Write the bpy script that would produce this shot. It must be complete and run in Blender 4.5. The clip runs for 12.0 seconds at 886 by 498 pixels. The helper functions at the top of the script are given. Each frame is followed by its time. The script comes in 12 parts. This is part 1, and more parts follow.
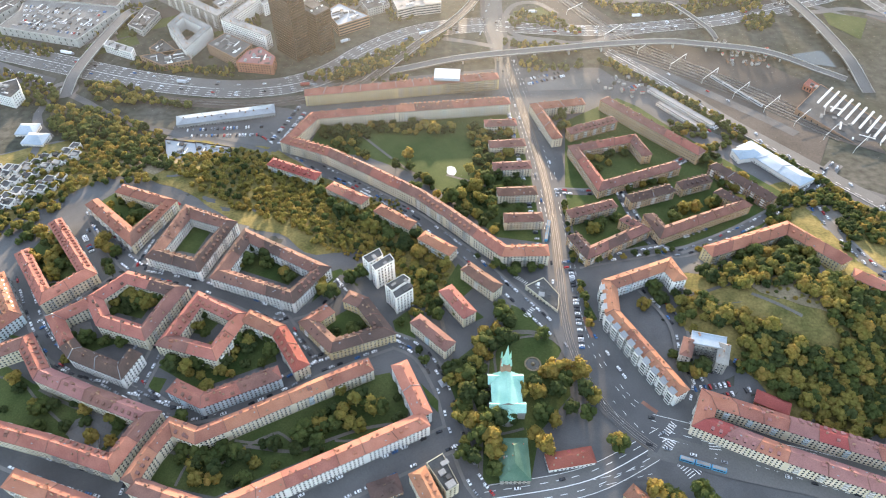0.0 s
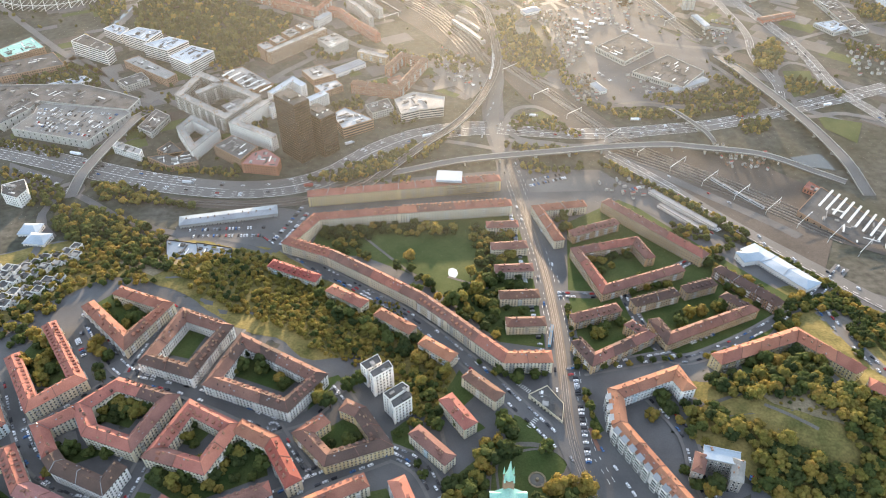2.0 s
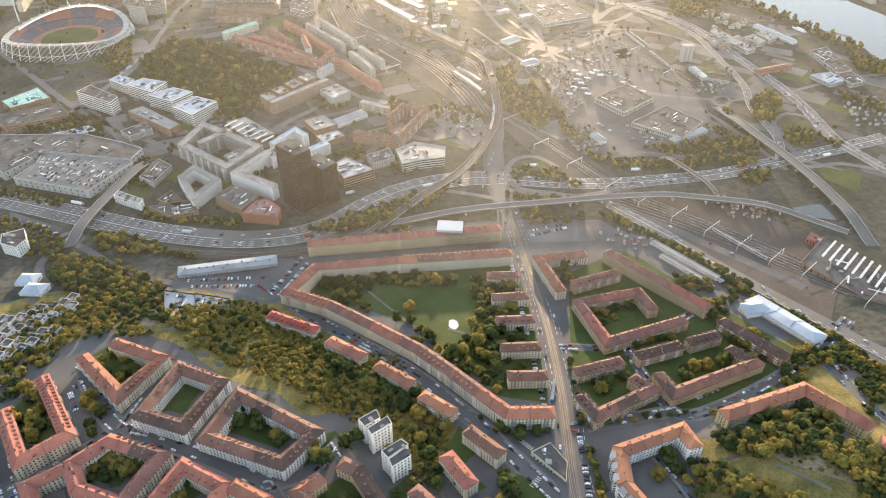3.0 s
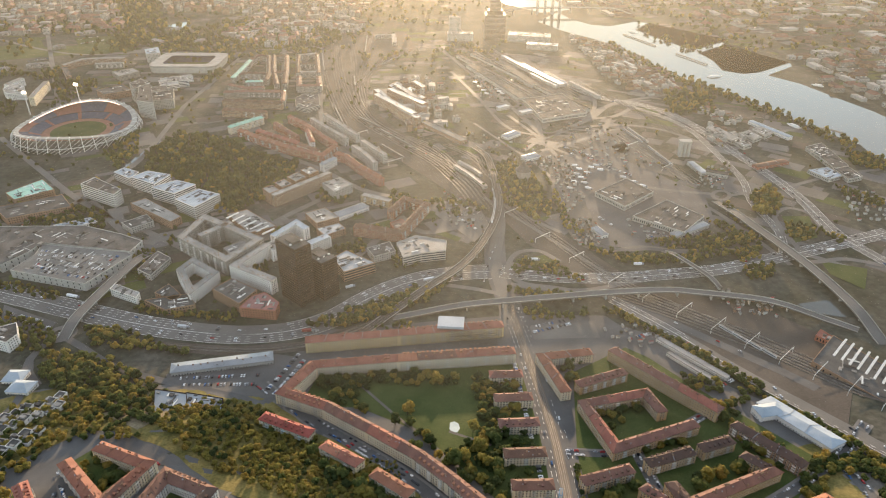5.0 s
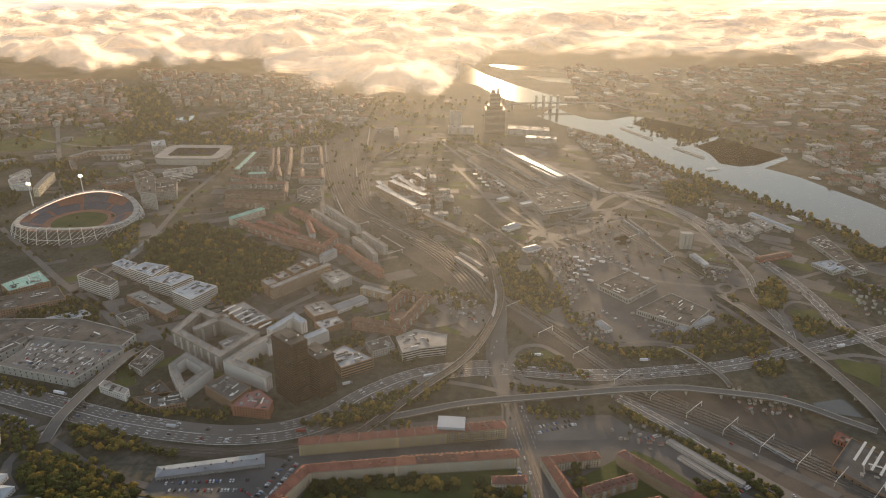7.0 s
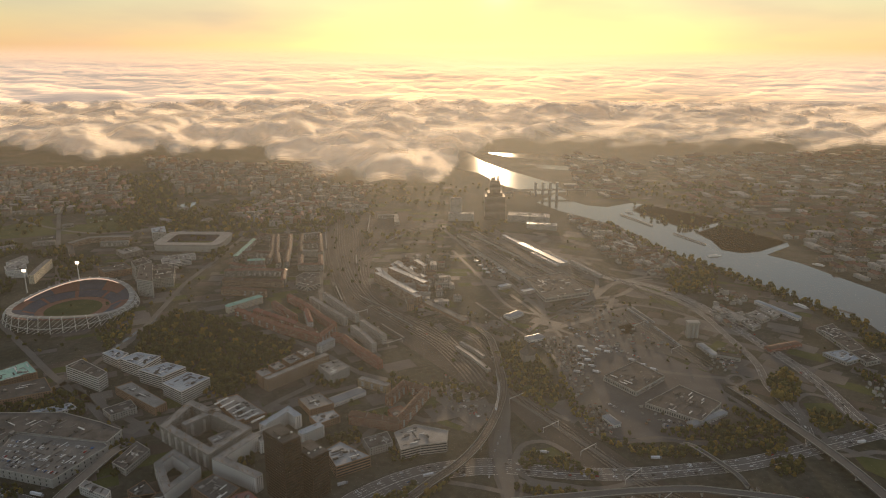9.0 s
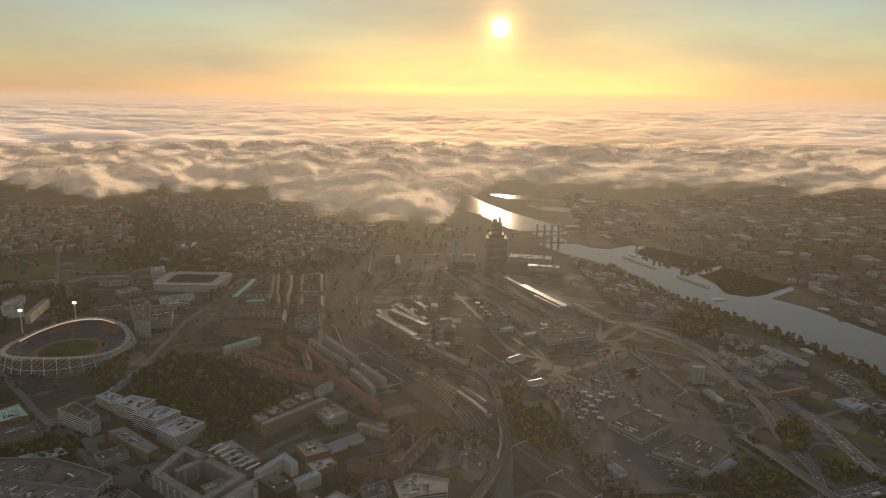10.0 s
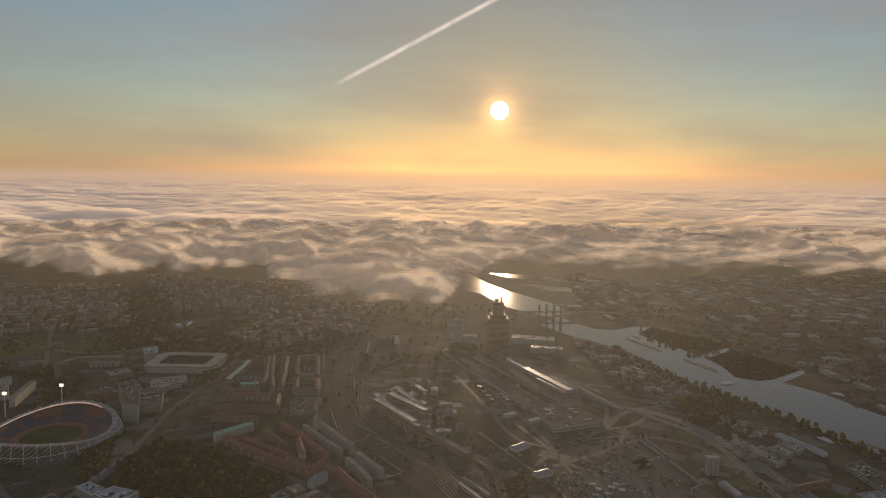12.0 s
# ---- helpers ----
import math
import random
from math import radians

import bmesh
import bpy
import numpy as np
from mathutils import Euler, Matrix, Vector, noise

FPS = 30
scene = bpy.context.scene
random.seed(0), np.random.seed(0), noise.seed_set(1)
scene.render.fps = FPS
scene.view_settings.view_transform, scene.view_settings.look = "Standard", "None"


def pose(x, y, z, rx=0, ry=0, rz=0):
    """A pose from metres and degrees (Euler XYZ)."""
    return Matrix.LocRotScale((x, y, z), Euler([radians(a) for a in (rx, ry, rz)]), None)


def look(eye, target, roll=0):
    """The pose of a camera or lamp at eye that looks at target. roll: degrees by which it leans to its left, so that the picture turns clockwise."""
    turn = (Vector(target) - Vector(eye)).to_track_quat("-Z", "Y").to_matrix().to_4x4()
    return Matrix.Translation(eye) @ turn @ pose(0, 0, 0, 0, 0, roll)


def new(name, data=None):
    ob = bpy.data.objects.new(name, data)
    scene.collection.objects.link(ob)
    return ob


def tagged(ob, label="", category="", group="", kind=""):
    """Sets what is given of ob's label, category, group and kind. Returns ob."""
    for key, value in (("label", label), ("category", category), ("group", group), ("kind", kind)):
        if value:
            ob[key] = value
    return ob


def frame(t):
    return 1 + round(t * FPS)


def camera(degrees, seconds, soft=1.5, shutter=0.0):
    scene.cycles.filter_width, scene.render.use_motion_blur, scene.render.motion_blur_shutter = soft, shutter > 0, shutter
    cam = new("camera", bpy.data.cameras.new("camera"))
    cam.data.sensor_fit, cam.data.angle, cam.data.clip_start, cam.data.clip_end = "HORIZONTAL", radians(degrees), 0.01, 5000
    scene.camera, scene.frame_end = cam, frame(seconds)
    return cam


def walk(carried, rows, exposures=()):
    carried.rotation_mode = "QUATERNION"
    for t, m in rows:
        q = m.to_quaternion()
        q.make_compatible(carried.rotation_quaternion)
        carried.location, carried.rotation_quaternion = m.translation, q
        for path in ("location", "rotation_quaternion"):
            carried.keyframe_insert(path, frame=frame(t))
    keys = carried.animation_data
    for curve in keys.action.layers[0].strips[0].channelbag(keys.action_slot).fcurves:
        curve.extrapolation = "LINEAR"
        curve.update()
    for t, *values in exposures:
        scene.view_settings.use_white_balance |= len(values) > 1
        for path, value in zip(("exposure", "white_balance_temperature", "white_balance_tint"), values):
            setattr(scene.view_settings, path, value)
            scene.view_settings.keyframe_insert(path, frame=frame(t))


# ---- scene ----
KNOLLS = [(-225, 376, 120, 100, 15), (-250, 520, 100, 50, 14), (-105, 447, 90, 45, 8), (270, 340, 95, 70, 24), (97, 1112, 60, 50, 18)]
def ground_z(x, y):
    """Height of the land: a plateau in the south that falls to the river plain, with four knolls on it."""
    s = min(1.0, max(0.0, (720 - y) / 420))
    z = 3 + 42 * s * s * (3 - 2 * s)
    for cx, cy, rx, ry, h in KNOLLS:
        d = ((x - cx) / rx) ** 2 + ((y - cy) / ry) ** 2
        if d < 9:
            z += h * math.exp(-d)
    return z


# ---- camera ----
cam = camera(64.5, 12.0, soft=1.1)
PATH = [
    (0, (-2.137, 2.791, 498.724), (-2.132, 4.125, 497.235), 0.1),
    (0.5, (-1.238, 6.352, 498.935), (-1.236, 7.734, 497.49), 0.0),
    (1, (-0.556, 10.026, 499.154), (-0.557, 11.455, 497.754), 0.0),
    (1.5, (0.051, 13.909, 499.353), (0.047, 15.382, 498.0), 0.0),
    (2, (0.688, 17.955, 499.515), (0.681, 19.471, 498.21), -0.0),
    (2.5, (1.206, 22.165, 499.671), (1.198, 23.722, 498.416), -0.0),
    (3, (1.412, 26.384, 499.807), (1.401, 27.981, 498.603), -0.0),
    (3.2, (1.402, 28.079, 499.864), (1.39, 29.692, 498.682), -0.0),
    (4.8, (0.85, 41.854, 501.361), (0.834, 43.573, 500.34), -0.1),
    (5, (0.77, 43.61, 501.427), (0.756, 45.342, 500.427), 0.2),
    (5.5, (0.579, 48.091, 501.652), (0.564, 49.853, 500.705), 0.2),
    (6, (0.537, 52.897, 501.856), (0.521, 54.687, 500.963), 0.2),
    (6.5, (0.663, 57.762, 502.059), (0.647, 59.578, 501.223), 0.2),
    (7, (0.851, 62.666, 502.227), (0.833, 64.508, 501.448), 0.3),
    (7.5, (0.882, 67.849, 502.271), (0.863, 69.714, 501.549), 0.2),
    (7.7, (0.799, 70.108, 502.24), (0.781, 71.981, 501.539), 0.2),
    (9.5, (-1.013, 92.616, 500.789), (-1.036, 94.554, 500.292), 0.4),
    (10, (-1.529, 99.361, 500.522), (-1.553, 101.312, 500.08), 0.6),
    (10.5, (-2.049, 106.62, 500.316), (-2.074, 108.583, 499.932), 0.6),
    (11, (-2.679, 114.27, 500.215), (-2.704, 116.243, 499.886), 0.6),
    (11.5, (-3.304, 122.179, 500.17), (-3.332, 124.16, 499.895), 0.8),
    (12, (-3.981, 130.163, 500.19), (-4.008, 132.151, 499.967), 0.8),
]

EXPOSURES = [(0, 2.4, 6350, 7), (3, 2.0, 6800, 7), (5.5, 1.33, 7400, 7), (7.5, 0.42, 7550, 10), (9.5, -0.42, 7550, 9), (12, -1.03, 7100, 12)]
walk(cam, [(t, look(eye, target, roll)) for t, eye, target, roll in PATH], EXPOSURES)

# ---- sky and sun ----
SUN_UP, SUN_AZ = radians(4.8), radians(3.6)
SUN_DIR = Vector((math.sin(SUN_AZ) * math.cos(SUN_UP), math.cos(SUN_AZ) * math.cos(SUN_UP), math.sin(SUN_UP)))


def node(tree, kind, **values):
    n = tree.nodes.new(kind)
    for key, value in values.items():
        n.inputs[key.replace("_", " ")].default_value = value
    return n


def maths(tree, op, a, b=None, clamp=False):
    n = tree.nodes.new("ShaderNodeMath")
    n.operation, n.use_clamp = op, clamp
    for i, v in enumerate((a, b)):
        if v is None:
            continue
        if isinstance(v, (int, float)):
            n.inputs[i].default_value = v
        else:
            tree.links.new(v, n.inputs[i])
    return n.outputs[0]


def mixed(tree, fac, a, b, how="MIX"):
    n = tree.nodes.new("ShaderNodeMix")
    n.data_type, n.blend_type = "RGBA", how
    for i, v in ((0, fac), (6, a), (7, b)):
        if isinstance(v, (int, float)):
            n.inputs[i].default_value = v
        elif isinstance(v, tuple):
            n.inputs[i].default_value = (*v, 1) if len(v) == 3 else v
        else:
            tree.links.new(v, n.inputs[i])
    return n.outputs[2]


def ramp(tree, fac, *stops):
    n = tree.nodes.new("ShaderNodeValToRGB")
    e = n.color_ramp.elements
    while len(e) < len(stops):
        e.new(0.5)
    for el, (p, c) in zip(e, stops):
        el.position, el.color = p, (*c, 1)
    tree.links.new(fac, n.inputs[0])
    return n.outputs[0]


def build_world():
    w = bpy.data.worlds.new("sky")
    scene.world = w
    w.use_nodes = True
    t = w.node_tree
    t.nodes.clear()
    sky = t.nodes.new("ShaderNodeTexSky")
    sky.sky_type, sky.sun_disc = "NISHITA", False
    sky.sun_elevation, sky.sun_rotation = SUN_UP, SUN_AZ
    sky.air_density, sky.dust_density, sky.ozone_density = 1.0, 0.15, 2.5
    co = t.nodes.new("ShaderNodeTexCoord").outputs["Generated"]
    dot = t.nodes.new("ShaderNodeVectorMath")
    dot.operation = "DOT_PRODUCT"
    t.links.new(co, dot.inputs[0])
    dot.inputs[1].default_value = SUN_DIR
    c = maths(t, "MAXIMUM", dot.outputs["Value"], 0.0)
    sep = t.nodes.new("ShaderNodeSeparateXYZ")
    t.links.new(co, sep.inputs[0])
    # the sun's own disc and the bright air round it
    disc = maths(t, "MULTIPLY", maths(t, "SUBTRACT", c, math.cos(radians(0.74))), 20000.0, True)
    halo = maths(t, "POWER", c, 1300.0)
    rim = maths(t, "POWER", c, 5200.0)
    wide = maths(t, "POWER", c, 45.0)
    low = maths(t, "POWER", maths(t, "SUBTRACT", 1.0, maths(t, "ABSOLUTE", sep.outputs["Z"]), True), 9.0)
    # thin veils of high cloud, and a vapour trail
    veil = node(t, "ShaderNodeTexNoise", Scale=3.0, Detail=5.0)
    m = t.nodes.new("ShaderNodeMapping")
    m.inputs["Scale"].default_value = (1.0, 1.0, 5.0)
    t.links.new(co, m.inputs[0]), t.links.new(m.outputs[0], veil.inputs["Vector"])
    veils = maths(t, "ADD", 0.06, maths(t, "MULTIPLY", maths(t, "SUBTRACT", veil.outputs[0], 0.42, True), 1.5), True)
    soft = t.nodes.new("ShaderNodeHueSaturation")
    soft.inputs["Saturation"].default_value = 0.84
    t.links.new(sky.outputs[0], soft.inputs["Color"])
    col = mixed(t, 1.0, soft.outputs[0], (SKY, SKY, SKY), "MULTIPLY")
    col = mixed(t, 1.0, col, mixed(t, low, (1, 1, 1), (0.72, 0.66, 0.66)), "MULTIPLY")
    col = mixed(t, 1.0, col, mixed(t, low, (0, 0, 0), (0.12, 0.080, 0.048)), "ADD")
    col = mixed(t, 1.0, col, mixed(t, wide, (0, 0, 0), (0.08, 0.035, 0.0)), "ADD")
    col = mixed(t, 1.0, col, mixed(t, halo, (0, 0, 0), (0.75, 0.36, 0.12)), "ADD")
    col = mixed(t, 1.0, col, mixed(t, rim, (0, 0, 0), (2.2, 1.4, 0.6)), "ADD")
    col = mixed(t, 1.0, col, mixed(t, maths(t, "POWER", c, 30.0), (1, 1, 1), (0.68, 0.63, 0.54)), "MULTIPLY")
    col = mixed(t, veils, col, (0.42, 0.36, 0.33))
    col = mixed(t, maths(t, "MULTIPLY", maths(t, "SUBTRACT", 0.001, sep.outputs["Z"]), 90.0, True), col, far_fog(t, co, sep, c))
    trail = trail_mask(t, co)
    col = mixed(t, trail, col, (1.1, 0.98, 0.9))
    col = mixed(t, 1.0, col, mixed(t, disc, (0, 0, 0), (60, 48, 30)), "ADD")
    bg = t.nodes.new("ShaderNodeBackground")
    t.links.new(col, bg.inputs[0])
    bg.inputs[1].default_value = 1.6
    t.links.new(bg.outputs[0], t.nodes.new("ShaderNodeOutputWorld").inputs[0])


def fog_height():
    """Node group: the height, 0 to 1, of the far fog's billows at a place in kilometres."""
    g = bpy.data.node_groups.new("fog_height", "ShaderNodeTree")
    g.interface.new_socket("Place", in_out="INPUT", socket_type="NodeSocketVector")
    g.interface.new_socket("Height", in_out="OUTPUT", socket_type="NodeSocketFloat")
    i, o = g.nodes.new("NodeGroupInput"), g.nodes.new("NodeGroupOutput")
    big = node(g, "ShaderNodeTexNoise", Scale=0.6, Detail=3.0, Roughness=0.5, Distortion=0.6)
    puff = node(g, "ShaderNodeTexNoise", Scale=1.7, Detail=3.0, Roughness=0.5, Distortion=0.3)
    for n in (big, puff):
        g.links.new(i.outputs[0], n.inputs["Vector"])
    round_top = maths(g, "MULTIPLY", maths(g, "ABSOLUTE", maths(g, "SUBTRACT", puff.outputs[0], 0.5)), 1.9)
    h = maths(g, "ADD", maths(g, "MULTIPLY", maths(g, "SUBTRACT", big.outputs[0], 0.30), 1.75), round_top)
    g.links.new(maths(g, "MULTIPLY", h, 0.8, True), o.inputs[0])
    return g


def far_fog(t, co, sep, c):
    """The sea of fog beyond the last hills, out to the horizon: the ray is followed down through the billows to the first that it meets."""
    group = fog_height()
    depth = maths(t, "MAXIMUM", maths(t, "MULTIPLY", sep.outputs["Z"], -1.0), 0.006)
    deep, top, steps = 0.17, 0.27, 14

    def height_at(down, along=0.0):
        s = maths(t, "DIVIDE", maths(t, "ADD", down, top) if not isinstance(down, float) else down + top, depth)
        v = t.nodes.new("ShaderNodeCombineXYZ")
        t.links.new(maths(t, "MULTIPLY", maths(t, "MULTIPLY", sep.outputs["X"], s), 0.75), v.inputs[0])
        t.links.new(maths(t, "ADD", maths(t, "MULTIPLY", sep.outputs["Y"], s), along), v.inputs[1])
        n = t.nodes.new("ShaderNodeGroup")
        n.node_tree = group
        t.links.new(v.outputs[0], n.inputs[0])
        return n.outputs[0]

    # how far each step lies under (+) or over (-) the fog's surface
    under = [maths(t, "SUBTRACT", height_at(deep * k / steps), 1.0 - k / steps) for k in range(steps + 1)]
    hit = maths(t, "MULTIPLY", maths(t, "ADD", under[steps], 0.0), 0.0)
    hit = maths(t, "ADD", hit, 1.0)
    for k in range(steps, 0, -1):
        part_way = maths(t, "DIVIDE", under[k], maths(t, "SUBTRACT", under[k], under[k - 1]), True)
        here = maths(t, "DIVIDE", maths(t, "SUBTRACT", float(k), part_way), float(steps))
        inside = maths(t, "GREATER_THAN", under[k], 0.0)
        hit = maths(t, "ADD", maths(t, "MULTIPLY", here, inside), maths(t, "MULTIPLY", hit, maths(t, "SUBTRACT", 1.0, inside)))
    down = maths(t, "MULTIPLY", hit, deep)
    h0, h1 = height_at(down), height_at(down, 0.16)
    # sunlit tops and shaded near slopes are put into the fog's colour
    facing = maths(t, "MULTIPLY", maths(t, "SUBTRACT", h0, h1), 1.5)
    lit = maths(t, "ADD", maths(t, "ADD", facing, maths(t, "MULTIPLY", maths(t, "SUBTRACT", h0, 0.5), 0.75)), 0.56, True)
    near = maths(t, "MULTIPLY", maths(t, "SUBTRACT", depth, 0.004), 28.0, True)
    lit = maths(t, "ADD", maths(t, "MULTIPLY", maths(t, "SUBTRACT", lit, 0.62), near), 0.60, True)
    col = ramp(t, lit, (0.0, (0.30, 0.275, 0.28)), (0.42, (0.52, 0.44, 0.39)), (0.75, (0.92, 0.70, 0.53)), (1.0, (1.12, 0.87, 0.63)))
    # haze at the horizon is mixed in as an even peach
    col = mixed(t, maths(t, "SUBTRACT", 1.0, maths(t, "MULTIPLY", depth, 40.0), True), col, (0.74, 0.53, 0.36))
    # thinner brown haze, put into the colour where the sheet ends over eastern land
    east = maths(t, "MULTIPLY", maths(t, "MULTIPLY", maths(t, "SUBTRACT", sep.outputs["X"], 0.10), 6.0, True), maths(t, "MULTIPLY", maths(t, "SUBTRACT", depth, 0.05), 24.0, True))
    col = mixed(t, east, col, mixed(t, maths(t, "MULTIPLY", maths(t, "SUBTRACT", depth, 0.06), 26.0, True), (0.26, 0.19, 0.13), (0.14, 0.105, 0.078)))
    # the sun's glow is coloured in: brighter and warmer towards it
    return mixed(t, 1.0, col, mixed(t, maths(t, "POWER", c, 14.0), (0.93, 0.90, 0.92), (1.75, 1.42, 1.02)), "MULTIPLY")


def trail_mask(t, co):
    """A vapour trail: a thin band along the great circle through two directions."""
    a, b = Vector(TRAIL[0]).normalized(), Vector(TRAIL[1]).normalized()
    pole, mid = a.cross(b).normalized(), (a + b).normalized()
    out = []
    for v in (pole, mid):
        d = t.nodes.new("ShaderNodeVectorMath")
        d.operation = "DOT_PRODUCT"
        t.links.new(co, d.inputs[0])
        d.inputs[1].default_value = v
        out.append(d.outputs["Value"])
    band = maths(t, "SUBTRACT", 1.0, maths(t, "MULTIPLY", maths(t, "ABSOLUTE", out[0]), 230.0), True)
    ends = maths(t, "MULTIPLY", maths(t, "SUBTRACT", out[1], a.dot(mid)), 220.0, True)
    n = node(t, "ShaderNodeTexNoise", Scale=60.0, Detail=4.0)
    t.links.new(co, n.inputs["Vector"])
    return maths(t, "MULTIPLY", maths(t, "MULTIPLY", band, ends), maths(t, "MULTIPLY", n.outputs[0], 1.5))


SKY = 0.15
TRAIL = [(-0.170, 1.0, 0.1155), (0.08, 1.0, 0.249)]
build_world()
sun = new("sun", bpy.data.lights.new("sun", "SUN"))
sun.data.energy, sun.data.angle, sun.data.color = 3.0, radians(2.0), (1.0, 0.74, 0.51)
sun.matrix_world = look((0, 3000, 900), Vector((0, 3000, 900)) - SUN_DIR - Vector((0, 0, 0.015)))


# ---- materials ----
MATS = {}


def material(name, colors, scale=0.1, rough=0.9, fine=3.0, bump=0.3, spread=0.12, metal=0.0, per_object=0.0, spec=0.12, glow=None, island=0.0):
    """Two scales of noise over a pair of base colours, with relief; per_object shifts the shade from thing to thing."""
    m = bpy.data.materials.new(name)
    m.use_nodes = True
    t = m.node_tree
    p = t.nodes["Principled BSDF"]
    co = t.nodes.new("ShaderNodeNewGeometry").outputs["Position"]
    big = node(t, "ShaderNodeTexNoise", Scale=scale, Detail=4.0)
    small = node(t, "ShaderNodeTexNoise", Scale=fine, Detail=3.0)
    for n in (big, small):
        t.links.new(co, n.inputs["Vector"])
    fac = maths(t, "ADD", maths(t, "MULTIPLY", maths(t, "SUBTRACT", big.outputs[0], 0.5), 2.6), 0.5, True)
    col = mixed(t, fac, colors[0], colors[1])
    grain = maths(t, "ADD", maths(t, "MULTIPLY", small.outputs[0], 2 * spread * 1.6), 1 - spread * 1.6)
    col = mixed(t, 1.0, col, grain, "MULTIPLY")
    if per_object or island:
        rnd = t.nodes.new("ShaderNodeObjectInfo").outputs["Random"] if per_object else t.nodes.new("ShaderNodeNewGeometry").outputs["Random Per Island"]
        k = per_object or island
        hsv = t.nodes.new("ShaderNodeHueSaturation")
        t.links.new(col, hsv.inputs["Color"])
        t.links.new(maths(t, "ADD", maths(t, "MULTIPLY", rnd, k), 1 - k / 2), hsv.inputs["Value"])
        t.links.new(maths(t, "ADD", maths(t, "MULTIPLY", rnd, -k * 0.09), 0.5 + k * 0.045), hsv.inputs["Hue"])
        col = hsv.outputs[0]
    t.links.new(col, p.inputs["Base Color"])
    p.inputs["Roughness"].default_value, p.inputs["Metallic"].default_value = rough, metal
    p.inputs["Specular IOR Level"].default_value = spec
    if bump:
        b = node(t, "ShaderNodeBump", Strength=bump, Distance=0.3)
        t.links.new(small.outputs[0], b.inputs["Height"])
        t.links.new(b.outputs[0], p.inputs["Normal"])
    if glow:
        p.inputs["Emission Color"].default_value, p.inputs["Emission Strength"].default_value = (*glow[:3], 1), glow[3]
    MATS[name] = m
    return m


def leafy(name, a, b):
    """Foliage: greens turning yellow from tree to tree, a little light shining through."""
    m = material(name, (a, b), 0.05, 0.75, 0.7, 0.5, 0.25, island=0.28, spec=0.1)
    t = m.node_tree
    p, out = t.nodes["Principled BSDF"], t.nodes["Material Output"]
    tr = t.nodes.new("ShaderNodeBsdfTranslucent")
    t.links.new(p.inputs["Base Color"].links[0].from_socket, tr.inputs[0])
    mix = t.nodes.new("ShaderNodeMixShader")
    mix.inputs[0].default_value = 0.58
    t.links.new(p.outputs[0], mix.inputs[1]), t.links.new(tr.outputs[0], mix.inputs[2])
    t.links.new(mix.outputs[0], out.inputs[0])


material("earth", ((0.028, 0.036, 0.024), (0.084, 0.082, 0.07)), 0.013, 0.95, 0.13, 0.4, 0.5)
material("asphalt", ((0.092, 0.091, 0.092), (0.132, 0.130, 0.130)), 0.03, 0.85, 1.2, 0.15, 0.15)
material("road_pale", ((0.115, 0.112, 0.108), (0.165, 0.158, 0.150)), 0.02, 0.7, 0.8, 0.1, 0.15)
material("tramway", ((0.13, 0.112, 0.095), (0.185, 0.16, 0.138)), 0.03, 0.85, 0.8, 0.1, 0.15)
material("pavement", ((0.14, 0.135, 0.13), (0.20, 0.19, 0.18)), 0.05, 0.9, 1.0, 0.1, 0.15)
material("gravel", ((0.112, 0.104, 0.092), (0.170, 0.156, 0.140)), 0.02, 0.95, 0.7, 0.3, 0.2)
material("ballast", ((0.066, 0.058, 0.052), (0.105, 0.092, 0.082)), 0.02, 0.95, 0.6, 0.4, 0.25)
material("lawn", ((0.042, 0.066, 0.020), (0.085, 0.100, 0.036)), 0.03, 0.95, 0.8, 0.4, 0.3)
material("scrub", ((0.09, 0.09, 0.03), (0.235, 0.185, 0.072)), 0.05, 0.95, 0.5, 0.6, 0.4)
material("rock", ((0.16, 0.135, 0.085), (0.26, 0.215, 0.145)), 0.05, 0.9, 0.5, 0.8, 0.35)
material("paint_white", ((0.72, 0.72, 0.70), (0.8, 0.8, 0.78)), 0.1, 0.6, 3.0, 0, 0.08)
material("steel_rail", ((0.30, 0.275, 0.25), (0.40, 0.37, 0.34)), 0.1, 0.6, 3.0, 0, 0.1, metal=0.8)
material("concrete", ((0.33, 0.32, 0.30), (0.42, 0.41, 0.38)), 0.05, 0.85, 0.8, 0.2, 0.15)
for n, a, b in (("tile_red", (0.225, 0.098, 0.073), (0.31, 0.142, 0.104)), ("tile_orange", (0.315, 0.140, 0.090), (0.395, 0.186, 0.124)),
                ("tile_brown", (0.150, 0.086, 0.070), (0.225, 0.125, 0.098)), ("tile_dark", (0.085, 0.06, 0.052), (0.13, 0.085, 0.072)),
                ("tile_pink", (0.235, 0.122, 0.110), (0.30, 0.158, 0.140)), ("tile_crimson", (0.25, 0.07, 0.06), (0.32, 0.095, 0.08))):
    material(n, (a, b), 0.08, 0.8, 1.6, 0.5, 0.22, per_object=0.25)
